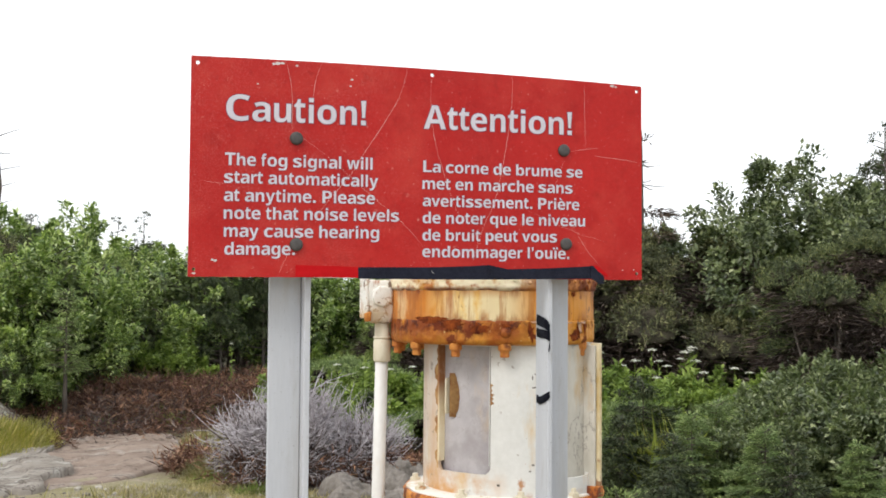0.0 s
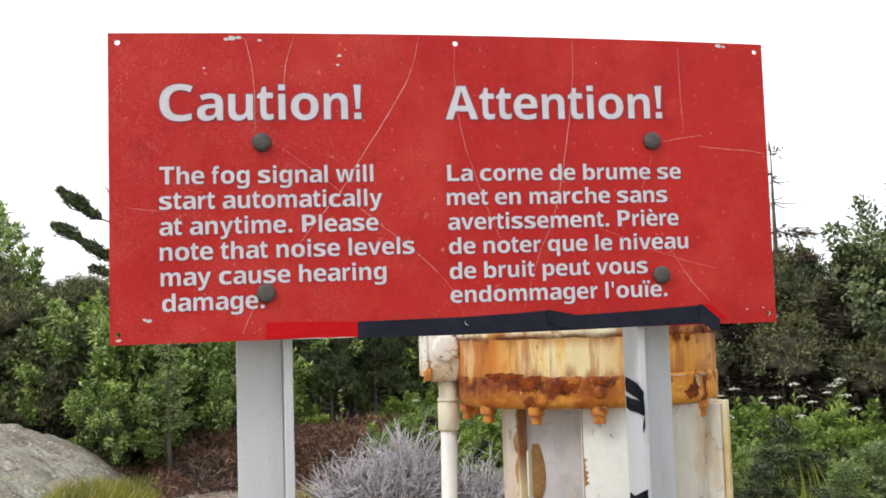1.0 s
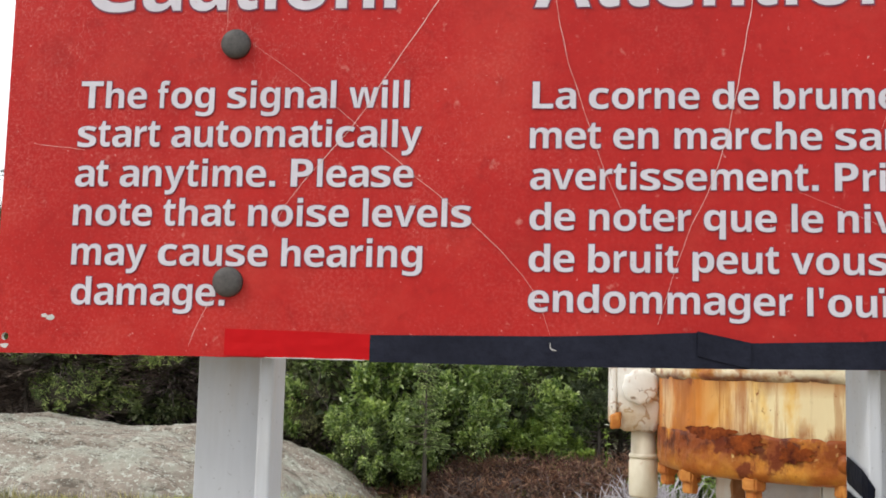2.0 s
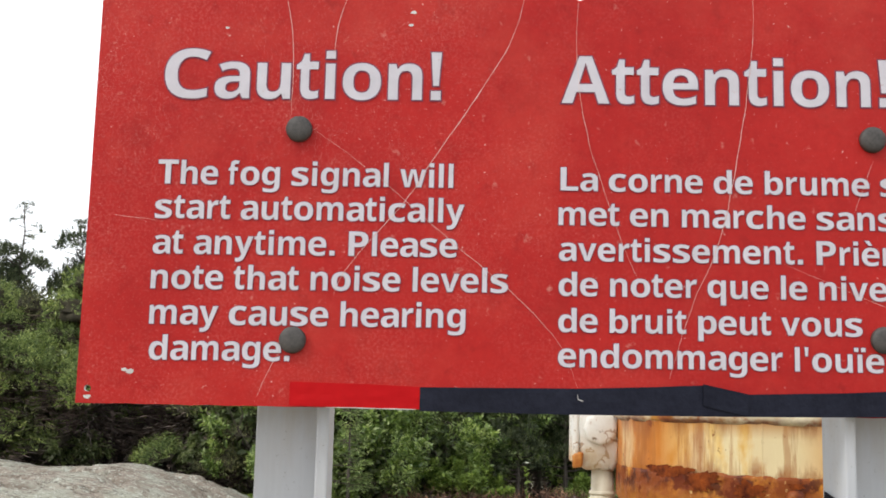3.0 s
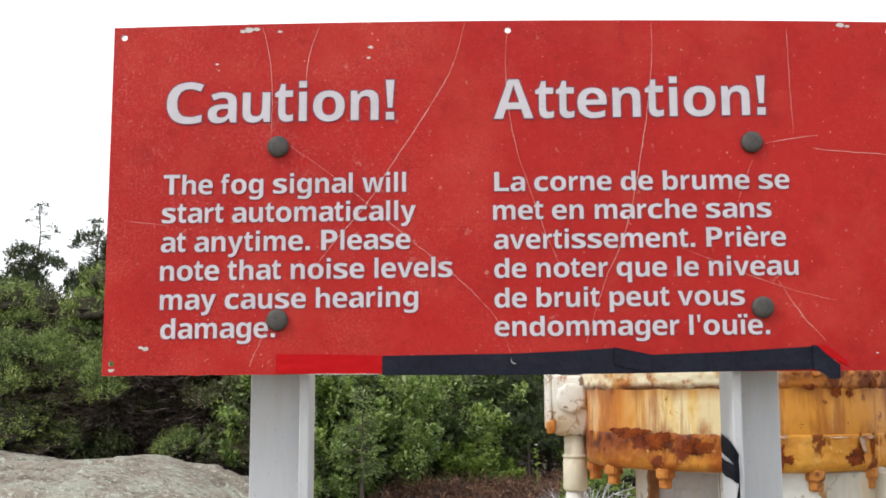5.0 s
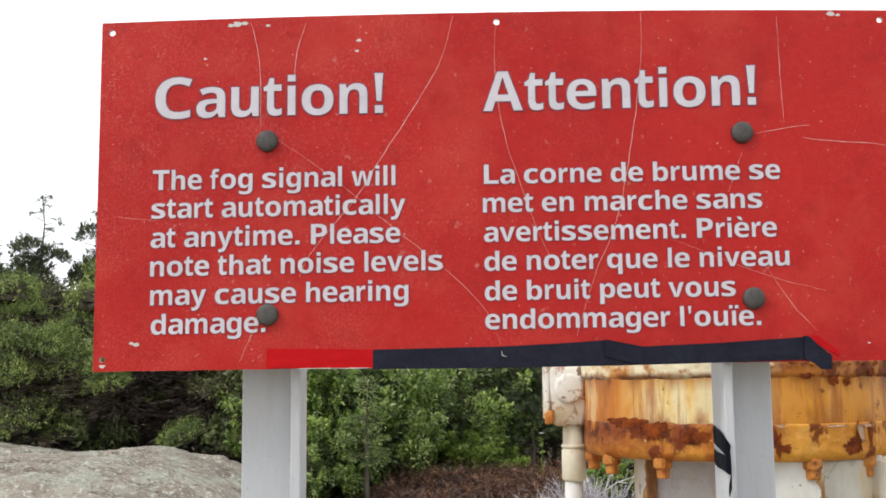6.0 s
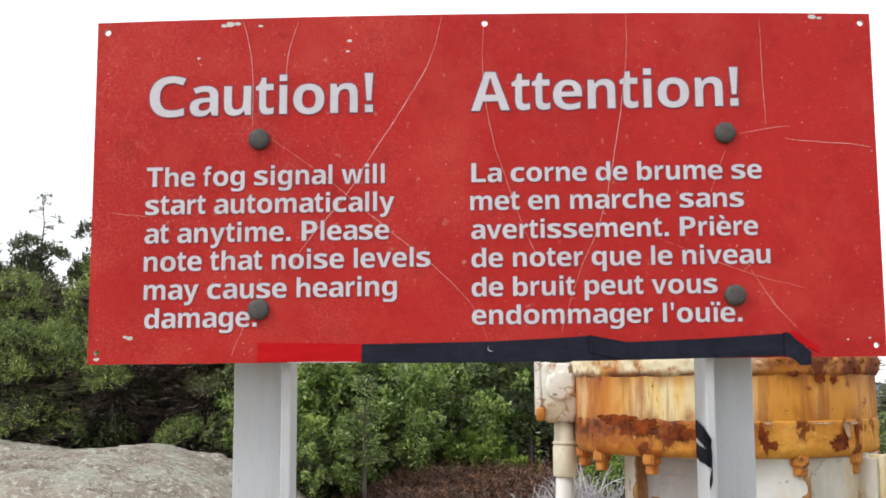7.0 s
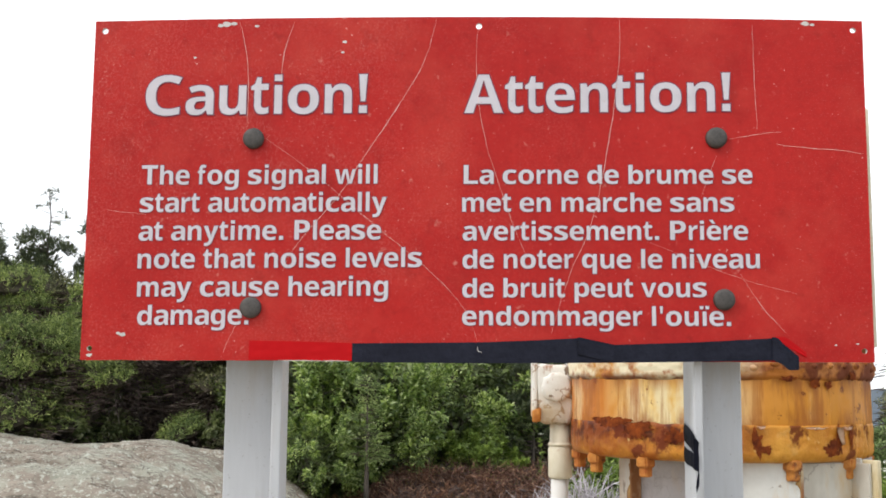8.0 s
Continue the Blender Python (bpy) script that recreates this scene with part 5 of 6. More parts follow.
# ---- plants ----
def stem_path(rng, x, y, z, lean, height, r0, bends=5):
    pts, p = [], np.array([x, y, z])
    way = np.array([lean[0], lean[1], 1.0])
    for k in range(bends + 1):
        pts.append((tuple(p), r0 * (1 - 0.8 * k / bends)))
        p = p + way / np.linalg.norm(way) * height / bends
        way = way + rng.normal(size=3) * 0.12
    return pts


def lumpy_clusters(rng, n, rx, ry, h, low=0.12):
    """Middles of leaf clusters over an uneven dome, most of them near its surface."""
    d = unit(rng, n)
    d[:, 2] = np.where(d[:, 2] > 0, d[:, 2], d[:, 2] * 0.75)
    lump = np.array([1 + 0.34 * noise.noise(Vector((a * 2.0, b * 2.0, c * 2.0 + rx))) + 0.16 * noise.noise(Vector((a * 5.0, b * 5.0, c * 5.0))) for a, b, c in d])
    r = (0.55 + 0.45 * rng.random(n) ** 0.5) * lump
    out = d * r[:, None] * np.array([rx, ry, h * 0.55])
    out[:, 2] += h * 0.45
    out[:, 2] = np.maximum(out[:, 2], low + 0.1 * rng.random(n))
    return out, d


def leafy_shrub(label, category, seed, rx, ry, h, material, clusters=130, per=60, leaf=0.075, spread=0.15, name="shrub", high=0.35, slim=0.58, shoot=2.6):
    rng = np.random.default_rng(seed)
    shrub = new(name)
    tagged(shrub, label, category)
    mids, out = lumpy_clusters(rng, clusters, rx, ry, h)
    for k in range(6):
        a = 2 * math.pi * k / 6 + rng.random()
        paths = [stem_path(rng, 0.12 * math.cos(a), 0.12 * math.sin(a), -0.15, (0.35 * math.cos(a), 0.35 * math.sin(a)), h * 0.85, 0.028)]
        for m in mids[k::6][:14]:
            q = np.array(paths[0][2 + int(rng.integers(0, 3))][0])
            bend = (q + m) / 2 + rng.normal(size=3) * 0.06 + [0, 0, 0.05]
            paths.append([(tuple(q), 0.012), (tuple(bend), 0.008), (tuple(m), 0.003)])
        v, f = tube_arrays(paths, 5)
        array_part("stem", v, f, BARK, shrub, smooth=True)
    # leaves stand along short shoots that turn upwards at the crown's skin
    n = clusters * per
    which = np.repeat(np.arange(clusters), per)
    axis = out * [1, 1, 0.6] + rng.normal(size=(clusters, 3)) * 0.35 + [0, 0, high]
    axis /= np.linalg.norm(axis, axis=1, keepdims=True)
    size = spread * (0.55 + 0.9 * rng.random(clusters))
    along = rng.random(n) ** 0.8
    ring = np.clip(rng.normal(size=(n, 3)), -1.6, 1.6) * (size[which] * (1.05 - 0.75 * along))[:, None] * 0.62
    pos = mids[which] + axis[which] * (along * shoot - 0.9)[:, None] * size[which][:, None] + ring
    pos[:, 2] = np.maximum(pos[:, 2], 0.03)
    way = ring / (size[which][:, None] + 1e-6) + axis[which] * 0.5 + unit(rng, n) * 0.6
    face = unit(rng, n) * 0.45 + axis[which] * 0.25 + out[which] * 0.35 + [-0.15, -0.25, 0.8]
    ln = leaf * (0.55 + 0.8 * rng.random(n))
    # dark fill leaves put the crown's inner shade into colour
    fill = clusters * per // 6
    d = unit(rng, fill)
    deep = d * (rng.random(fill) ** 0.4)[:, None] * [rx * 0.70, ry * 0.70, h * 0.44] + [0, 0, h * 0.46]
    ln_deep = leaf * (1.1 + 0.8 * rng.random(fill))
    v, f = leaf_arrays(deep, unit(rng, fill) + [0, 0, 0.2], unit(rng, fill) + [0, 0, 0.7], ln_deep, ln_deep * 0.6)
    array_part("inner_leaves", v, f, DEEP_LEAF, shrub, "dark leaves that stand in for shade inside the crown")
    v, f = leaf_arrays(pos, way, face, ln, ln * slim)
    array_part("crown", v, f, material, shrub)
    return shrub


def needle_pads(rng, branch, density, length, width, droop=0.15, spread=0.10):
    """Needle sprays along a branch from a to b."""
    pos, way = [], []
    for a, b in branch:
        a, b = np.array(a), np.array(b)
        ln = np.linalg.norm(b - a)
        n = max(6, int(density * ln))
        t = 0.12 + 0.88 * rng.random(n) ** 0.8
        ax = (b - a) / ln
        off = rng.normal(size=(n, 3)) * spread * (0.4 + 0.6 * (1 - t))[:, None] * [1, 1, 0.45]
        pos.append(a + (b - a) * t[:, None] + off)
        way.append(ax * 0.9 + off * 5 + unit(rng, n) * 0.45 + [0, 0, 0.1])
    pos, way = np.concatenate(pos), np.concatenate(way)
    face = unit(rng, len(pos)) * 0.5 + [0, 0, 1.0]
    ln = length * (0.6 + 0.8 * rng.random(len(pos)))
    return leaf_arrays(pos, way, face, ln, ln * width, 0.1)


def spruce(label, seed, h, r, material, whorls=16, density=190, needle=0.085, bare=0.0, flag=None, low=0.05, name="spruce_tree", width=0.26, spread=0.10):
    """A spruce: a tapered trunk, whorls of branches and sprays of needles; bare leaves part of its branches without any."""
    rng = np.random.default_rng(seed)
    tree = new(name)
    tagged(tree, label, "spruce")
    trunk = [((0.03 * h * noise.noise(Vector((k, seed, 0))) * 0.3, 0.0, h * k / 8 - 0.15 * (k == 0)), max(0.004, 0.022 * h * (1 - k / 8.2))) for k in range(9)]
    v, f = tube_arrays([trunk], 7)
    array_part("trunk", v, f, BARK, tree, smooth=True)
    twigs, green = [], []
    for w in range(whorls):
        z = h * (low + (0.97 - low) * w / (whorls - 1))
        reach = r * (1 - (z / h)) ** 0.8 + 0.06
        for k in range(6):
            a = 2 * math.pi * (k + rng.random()) / 6
            ln = reach * (0.6 + 0.6 * rng.random())
            if flag is not None:
                ln *= max(0.08, 0.35 + 0.85 * math.cos(a - flag))
            p = (0, 0, z + rng.normal() * 0.03)
            q = (ln * math.cos(a), ln * math.sin(a), p[2] - 0.18 * ln + 0.10 * rng.random())
            mid = ((p[0] + q[0]) / 2, (p[1] + q[1]) / 2, (p[2] + q[2]) / 2 - 0.05 * ln)
            twigs.append([(p, 0.007 + 0.004 * ln), (mid, 0.006), (q, 0.002)])
            if rng.random() > bare:
                green.append((p, q))
                for s in (-1, 1):
                    b = a + s * (0.5 + 0.3 * rng.random())
                    e = (mid[0] + 0.5 * ln * math.cos(b), mid[1] + 0.5 * ln * math.sin(b), mid[2] - 0.04 + 0.06 * rng.random())
                    green.append((mid, e))
                    twigs.append([(mid, 0.004), (e, 0.002)])
    v, f = tube_arrays(twigs, 4)
    tagged(array_part("branchwork", v, f, BARK, tree), kind="stuff")
    if green:
        v, f = needle_pads(rng, green, density, needle, width, spread=spread)
        array_part("needles", v, f, material, tree)
    return tree


def tufts(rng, mids, axes, sizes, shoots, per, reach, needle, width, flat=0.55):
    """Cushions of upturned shoots: each cushion is a flattened dome round its axis, each shoot a spray of needles."""
    count = len(mids) * shoots
    which = np.repeat(np.arange(len(mids)), shoots)
    ax = axes[which]
    e = unit(rng, count)
    dot = (e * ax).sum(1)
    e = e - ax * (np.minimum(dot, -0.1) * 2 * (dot < -0.1) - (dot < -0.1) * 0.2)[:, None]
    e = e - ax * ((e * ax).sum(1) * (1 - flat))[:, None]
    base = mids[which] + e * (sizes[which] * (0.62 + 0.42 * rng.random(count)))[:, None]
    way = e * 0.55 + ax * 0.75 + rng.normal(size=(count, 3)) * 0.25
    way /= np.linalg.norm(way, axis=1, keepdims=True)
    n = count * per
    own = np.repeat(np.arange(count), per)
    t = rng.random(n)
    ln_shoot = reach * (0.6 + 0.7 * rng.random(count))
    pos = base[own] + way[own] * (ln_shoot[own] * t)[:, None] + rng.normal(size=(n, 3)) * 0.008
    out = way[own] * 0.75 + unit(rng, n) * 0.75
    face = unit(rng, n) * 0.5 + e[own] * 0.6 + [-0.1, -0.2, 0.6]
    ln = needle * (0.6 + 0.8 * rng.random(n)) * (1.1 - 0.45 * t)
    return leaf_arrays(pos, out, face, ln, ln * width, 0.1)


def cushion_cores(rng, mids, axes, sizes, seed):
    """A solid core for each cushion: a rough, flattened dome under its needles, dark in place of inner shade."""
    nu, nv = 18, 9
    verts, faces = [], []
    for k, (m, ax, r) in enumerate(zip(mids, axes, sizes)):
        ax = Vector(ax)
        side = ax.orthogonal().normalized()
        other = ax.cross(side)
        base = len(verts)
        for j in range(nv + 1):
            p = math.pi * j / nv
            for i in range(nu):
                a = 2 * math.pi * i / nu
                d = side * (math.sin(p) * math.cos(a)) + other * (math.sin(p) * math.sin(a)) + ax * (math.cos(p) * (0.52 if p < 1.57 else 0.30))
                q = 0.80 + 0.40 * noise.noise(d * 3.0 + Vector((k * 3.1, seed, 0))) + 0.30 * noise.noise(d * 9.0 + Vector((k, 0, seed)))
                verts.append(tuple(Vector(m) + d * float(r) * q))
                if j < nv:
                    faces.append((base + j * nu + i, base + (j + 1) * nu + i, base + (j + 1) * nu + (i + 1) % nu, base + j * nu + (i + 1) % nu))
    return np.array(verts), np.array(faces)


def krummholz(label, seed, rx, ry, h, material, cushions=46, shoots=52, per=12, size=0.26, needle=0.055, name="spruce_thicket", width=0.24, skirt=True, lean=(-0.2, 0.0)):
    """Wind-pruned spruce: green cushions in steps over a dark tangle of bare limbs and dead sprays."""
    rng = np.random.default_rng(seed)
    tree = new(name)
    tagged(tree, label, "spruce")
    d = unit(rng, cushions)
    d[:, 2] = np.abs(d[:, 2]) * 1.05 - 0.18
    lump = np.array([1 + 0.30 * noise.noise(Vector((a * 1.8 + seed, b * 1.8, c * 1.8))) for a, b, c in d])
    mids = d * ((0.78 + 0.24 * rng.random(cushions)) * lump)[:, None] * [rx, ry, h * 0.6] + [0, 0, h * 0.36]
    mids[:, 2] = np.maximum(mids[:, 2], 0.10 + 0.15 * rng.random(cushions))
    if skirt:
        keep = (mids[:, 2] > 0.42 * h) | (rng.random(cushions) < 0.5)
        mids, d = mids[keep], d[keep]
        cushions = len(mids)
    axes = d * [0.45, 0.45, 0.2] + [lean[0], lean[1], 0.9] + rng.normal(size=(cushions, 3)) * 0.12
    axes /= np.linalg.norm(axes, axis=1, keepdims=True)
    sizes = size * (0.55 + 0.95 * rng.random(cushions))
    for k in range(5):
        a = 2 * math.pi * k / 5 + rng.random()
        paths = [stem_path(rng, 0.3 * rx * math.cos(a), 0.3 * ry * math.sin(a), -0.15, (0.3 * math.cos(a), 0.3 * math.sin(a)), h * 0.7, 0.04)]
        for m in mids[k::5][:12]:
            q = np.array(paths[0][1 + int(rng.integers(0, 4))][0])
            paths.append([(tuple(q), 0.016), (tuple((q + m) / 2 + rng.normal(size=3) * 0.1), 0.010), (tuple(m), 0.004)])
        v, f = tube_arrays(paths, 5)
        array_part("limb", v, f, BARK, tree, smooth=True)
    v, f = tufts(rng, mids, axes, sizes, shoots, per, 0.11, needle, width)
    array_part("crown", v, f, material, tree)
    # added dark cores close the gaps and carry the cushions' inner shade
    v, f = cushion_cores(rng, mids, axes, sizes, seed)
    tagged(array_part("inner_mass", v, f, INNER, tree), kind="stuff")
    if not skirt:
        return tree
    # dead sprays spread level below each cushion, and a dark tangle fills the inside
    under = 330
    n = cushions * under
    which = np.repeat(np.arange(cushions), under)
    ring = rng.normal(size=(n, 3)) * [1, 1, 0.25]
    pos = mids[which] + np.clip(ring, -1.8, 1.8) * sizes[which][:, None] * 0.75 - np.stack([0 * which, 0 * which, sizes[which] * (0.35 + 0.75 * rng.random(n))], 1)
    way = ring * [1, 1, 0.3] + d[which] * [0.9, 0.9, 0] + rng.normal(size=(n, 3)) * [0.3, 0.3, 0.12]
    ln = 0.07 + 0.13 * rng.random(n)
    fill = cushions * 260
    core = unit(rng, fill) * (rng.random(fill) ** 0.4)[:, None] * [rx * 0.74, ry * 0.74, h * 0.46] + [0, 0, h * 0.40]
    pos = np.concatenate([pos, core])
    pos[:, 2] = np.maximum(pos[:, 2], 0.03 + 0.1 * rng.random(len(pos)))
    way = np.concatenate([way, unit(rng, fill) * [1, 1, 0.5]])
    ln = np.concatenate([ln, 0.07 + 0.08 * rng.random(fill)])
    v, f = leaf_arrays(pos, way, unit(rng, len(pos)) * 0.6 + [0, 0, 1.0], ln, 0.004 + ln * 0.045, 0.1)
    array_part("dead_skirt", v, f, DEAD_SPRAY, tree)
    return tree


def ragged_spruce(label, seed, h, reach, leader=0.3, clumps=18, name="spruce_tree"):
    """A wind-torn skyline spruce: dense dark clumps on crooked limbs below a thin, nearly bare leader."""
    rng = np.random.default_rng(seed)
    tree = new(name)
    tagged(tree, label, "spruce")
    trunk = [((0.05 * noise.noise(Vector((k * 0.7, seed, 0))), 0.05 * noise.noise(Vector((k * 0.7, 0, seed))), h * k / 9 - 0.4 * (k == 0)), max(0.008, 0.018 * h * (1 - k / 9.3))) for k in range(10)]
    v, f = tube_arrays([trunk], 7)
    array_part("trunk", v, f, BARK, tree, smooth=True)
    mids, sizes = [], []
    for k in range(clumps):
        z = h * (0.22 + (0.80 - leader) * (k + rng.random()) / clumps)
        a = 6.28 * rng.random()
        r = reach * (0.15 + 0.85 * rng.random()) * (1.1 - 0.75 * z / h)
        mids.append((r * math.cos(a) - 0.10 * reach, r * math.sin(a), z))
        sizes.append((0.26 + 0.16 * rng.random()) * (1.15 - 0.5 * z / h))
        v, f = tube_arrays([[((0, 0, z - 0.25 * r), 0.022), ((mids[-1][0] * 0.5, mids[-1][1] * 0.5, z - 0.18 * r), 0.015), (mids[-1], 0.006)]], 5)
        array_part("branch", v, f, BARK, tree, smooth=True)
    mids, sizes = np.array(mids), np.array(sizes)
    axes = mids * [0.4, 0.4, 0] / reach + [0, 0, 1.0]
    axes /= np.linalg.norm(axes, axis=1, keepdims=True)
    v, f = tufts(rng, mids, axes, sizes, 60, 12, 0.10, 0.065, 0.26, 0.75)
    array_part("needles", v, f, DARK_SPRUCE, tree)
    tips, small = [], []
    for k in range(13):
        z = h * (1 - leader * (k + 0.4) / 13)
        a = 6.28 * rng.random()
        r = (0.10 + 0.28 * k / 13) * (0.6 + 0.7 * rng.random())
        tips.append((r * math.cos(a), r * math.sin(a), z + 0.02))
        small.append(0.035 + 0.05 * rng.random() * (k % 3 != 0))
        v, f = tube_arrays([[((0, 0, z - 0.04), 0.009), (tips[-1], 0.004)]], 4)
        array_part("branch", v, f, BARK, tree)
    tips.append((0, 0, h))
    small.append(0.04)
    v, f = tufts(rng, np.array(tips), np.tile([0, 0, 1.0], (len(tips), 1)), np.array(small), 8, 7, 0.06, 0.05, 0.26, 0.8)
    array_part("needles", v, f, DARK_SPRUCE, tree)
    return tree


def flagged_spruce():
    """A bare, curving trunk with two wind-blown flags of dark needles on its lee side."""
    rng = np.random.default_rng(47)
    tree = new("spruce_tree")
    tree.location = (-3.35, 26.4, 0.5)
    tagged(tree, "bent spruce with two wind-blown flags of needles", "spruce")
    trunk = [((0.10, 0, -0.6), 0.10), ((0.0, 0, 1.2), 0.085), ((-0.05, 0, 2.6), 0.07), ((0.06, 0, 3.7), 0.05), ((0.0, 0, 4.5), 0.032), ((-0.30, 0, 5.05), 0.012)]
    v, f = tube_arrays([trunk], 7)
    array_part("trunk", v, f, BARK, tree, smooth=True)
    for k in range(9):
        z = 1.6 + 0.42 * k
        a, b = (0.0, 0, z), (0.25 + 0.3 * rng.random(), 0.3 * rng.normal(), z + 0.25 * rng.random())
        v, f = tube_arrays([[(a, 0.016), (b, 0.005)]], 4)
        array_part("branch", v, f, BARK, tree)
    for root, tip, thick, n in (((-0.42, 0, 4.22), (-1.32, 0, 4.92), 0.095, 2600), ((-0.05, 0, 3.15), (-1.42, 0, 4.05), 0.115, 3600), ((0.0, 0, 2.75), (-0.6, 0, 3.0), 0.08, 600)):
        a, b = np.array(root), np.array(tip)
        v, f = tube_arrays([[((0, 0, root[2] - 0.15), 0.022), (root, 0.02), (tip, 0.006)]], 5)
        array_part("branch", v, f, BARK, tree)
        t = rng.random(n)
        ragged = np.array([0.75 + 0.8 * noise.noise(Vector((u * 5.0, thick * 40, 0.0))) for u in t])
        off = np.clip(rng.normal(size=(n, 3)), -2.2, 2.2) * thick * ((0.30 + np.sin(np.pi * t * 0.9 + 0.15)) * ragged)[:, None] * [1, 1.2, 0.60]
        pos = a + (b - a) * t[:, None] + off
        way = (b - a) * 0.8 + unit(rng, n) * 0.6
        ln = 0.13 * (0.6 + 0.8 * rng.random(n))
        v, f = leaf_arrays(pos, way, unit(rng, n) + [0, 0, 0.6], ln, ln * 0.3, 0.1)
        array_part("needles", v, f, DARK_SPRUCE, tree)


def put(ob, x, y, turn=0.0, dz=0.0, scale=1.0):
    ob.matrix_basis = Matrix.Translation((x, y, float(ground_z(x, y)) + dz)) @ Matrix.Rotation(turn, 4, "Z") @ Matrix.Scale(scale, 4)
    return ob


def again(ob, x, y, turn=0.0, dz=0.0, scale=1.0):
    c = copy_thing(ob, Matrix.Identity(4))
    return put(c, x, y, turn, dz, scale)


# leafy shrubs behind the path
alder = put(leafy_shrub("leafy green alder shrub beside the rock", "shrub", 11, 1.25, 1.1, 2.5, ALDER, 74, 135, 0.096, 0.125, high=0.9, slim=0.48, shoot=3.4), -1.45, 12.6, 0, 0, 0.90)
alder_b = put(leafy_shrub("dense green alder shrub behind dead brush", "shrub", 12, 1.15, 1.1, 2.2, ALDER, 66, 135, 0.094, 0.125, high=0.9, slim=0.48, shoot=3.4), 0.25, 13.9, 0.6, 0, 0.85)
again(alder, 1.9, 14.6, 2.2, 0, 0.85)
again(alder_b, 3.3, 15.5, 4.2, 0, 0.95)
again(alder_b, -0.5, 13.0, 3.4, 0, 0.62)
again(alder_b, -1.75, 11.75, 1.4, 0, 0.52)
again(alder_b, -1.9, 11.2, 2.0, 0, 0.42)
again(alder, -0.95, 12.1, 2.4, -0.1, 0.48)
again(alder_b, -2.15, 12.2, 5.1, 0, 0.82)
birch = put(leafy_shrub("tall dull-green birch shrub with small leaves", "shrub", 14, 1.75, 1.6, 3.15, ALDER_DULL, 185, 200, 0.078, 0.20), 8.45, 10.9, 0, 0, 1.07)
again(birch, 10.7, 11.4, 2.0, 0, 1.02)
low_birch = put(leafy_shrub("low dull-green shrub among young spruces", "shrub", 15, 1.1, 1.0, 1.35, ALDER_DULL, 80, 105, 0.088, 0.14, high=0.6), 6.6, 7.4, 0, 0, 0.66)
again(low_birch, 8.0, 7.6, 2.4, 0, 0.7)
for x, y, t, k in ((4.75, 5.5, 0.4, 0.56), (5.5, 5.9, 1.9, 0.66), (5.35, 4.9, 3.3, 0.56), (6.3, 6.2, 5.0, 0.68), (4.2, 5.0, 2.0, 0.42)):
    again(low_birch, x, y, t, 0, k)
slim = put(leafy_shrub("slim birch shrub with grey-green leaves", "shrub", 17, 0.62, 0.6, 2.15, SLIM_BIRCH, 48, 180, 0.085, 0.15), -2.85, 12.4, 0, 0, 0.82)
again(slim, -4.95, 12.3, 2.0, 0.0, 0.8)
herb = put(leafy_shrub("lush bright green herbs with broad leaves", "herbs", 16, 0.8, 0.7, 0.85, HERB, 70, 140, 0.080, 0.12, "herb_clump", 0.8), 3.7, 8.0, 0, 0, 0.85)
for x, y, t, k in ((4.6, 8.3, 1.0, 0.86), (5.4, 8.2, 2.0, 0.80), (3.0, 8.8, 3.0, 0.8), (6.1, 7.9, 4.0, 0.74), (2.3, 9.6, 5.0, 0.8), (4.9, 7.4, 0.5, 0.7), (3.5, 7.1, 4.5, 0.7), (5.7, 7.3, 2.2, 0.75), (3.6, 9.6, 2.5, 0.78), (1.5, 11.0, 1.5, 0.6), (2.4, 10.9, 1.0, 0.7), (0.10, 12.75, 2.0, 0.62), (1.9, 12.9, 3.0, 0.5), (3.1, 6.9, 1.1, 0.5), (4.2, 6.3, 0.1, 0.55), (5.2, 6.1, 4.1, 0.6)):
    again(herb, x, y, t, 0, k)

# wind-pruned spruces
thicket = put(krummholz("wind-pruned spruce thicket with green cushions over dead limbs", 31, 1.6, 1.2, 2.35, CUSHION, 36, 230, 11, 0.31, 0.046, width=0.27), -3.9, 12.9)
thicket_b = put(krummholz("dark wind-pruned spruce thicket with dead brown limbs", 32, 1.5, 1.2, 2.2, BROWNISH, 32, 240, 11, 0.30, 0.046, width=0.30), 6.6, 11.2, 0, 0, 1.3)
pruned = put(krummholz("dark wind-pruned spruce with stepped cushions beside the birch", 33, 1.0, 0.85, 2.6, DULL_SPRUCE, 28, 240, 11, 0.27, 0.046, width=0.28, lean=(-0.3, -0.1)), 7.6, 8.4)
again(pruned, 9.0, 8.9, 2.1, 0, 1.02)
again(thicket, -6.1, 12.8, 1.3, 0.1, 1.08)
again(thicket, -5.0, 13.9, 4.3, 0.1, 1.18)
again(thicket_b, -3.5, 13.7, 5.3, 0.0, 1.2)
again(thicket_b, -2.4, 14.3, 5.3, 0.0, 1.12)
again(thicket_b, -7.0, 14.8, 3.3, 0.2, 1.2)
again(thicket, -7.9, 13.6, 2.6, 0.2, 1.15)
again(thicket_b, -4.7, 17.5, 0.7, 0.1, 0.95)
again(thicket_b, -2.6, 12.4, 2.0, -0.1, 0.62)
again(thicket, 1.0, 17.5, 3.0, 0, 1.0)
again(thicket, 4.0, 18.5, 0.4, 0, 1.0)
again(thicket, -0.6, 16.2, 1.9, 0, 0.9)
again(thicket, 2.4, 16.6, 2.9, 0, 0.85)
again(thicket, 3.3, 13.4, 3.6, 0, 0.62)
again(thicket_b, 8.2, 12.6, 1.6, 0, 1.25)
again(thicket, 7.7, 14.5, 5.0, 0, 1.0)
again(thicket, 9.2, 14.0, 3.0, 0, 1.0)

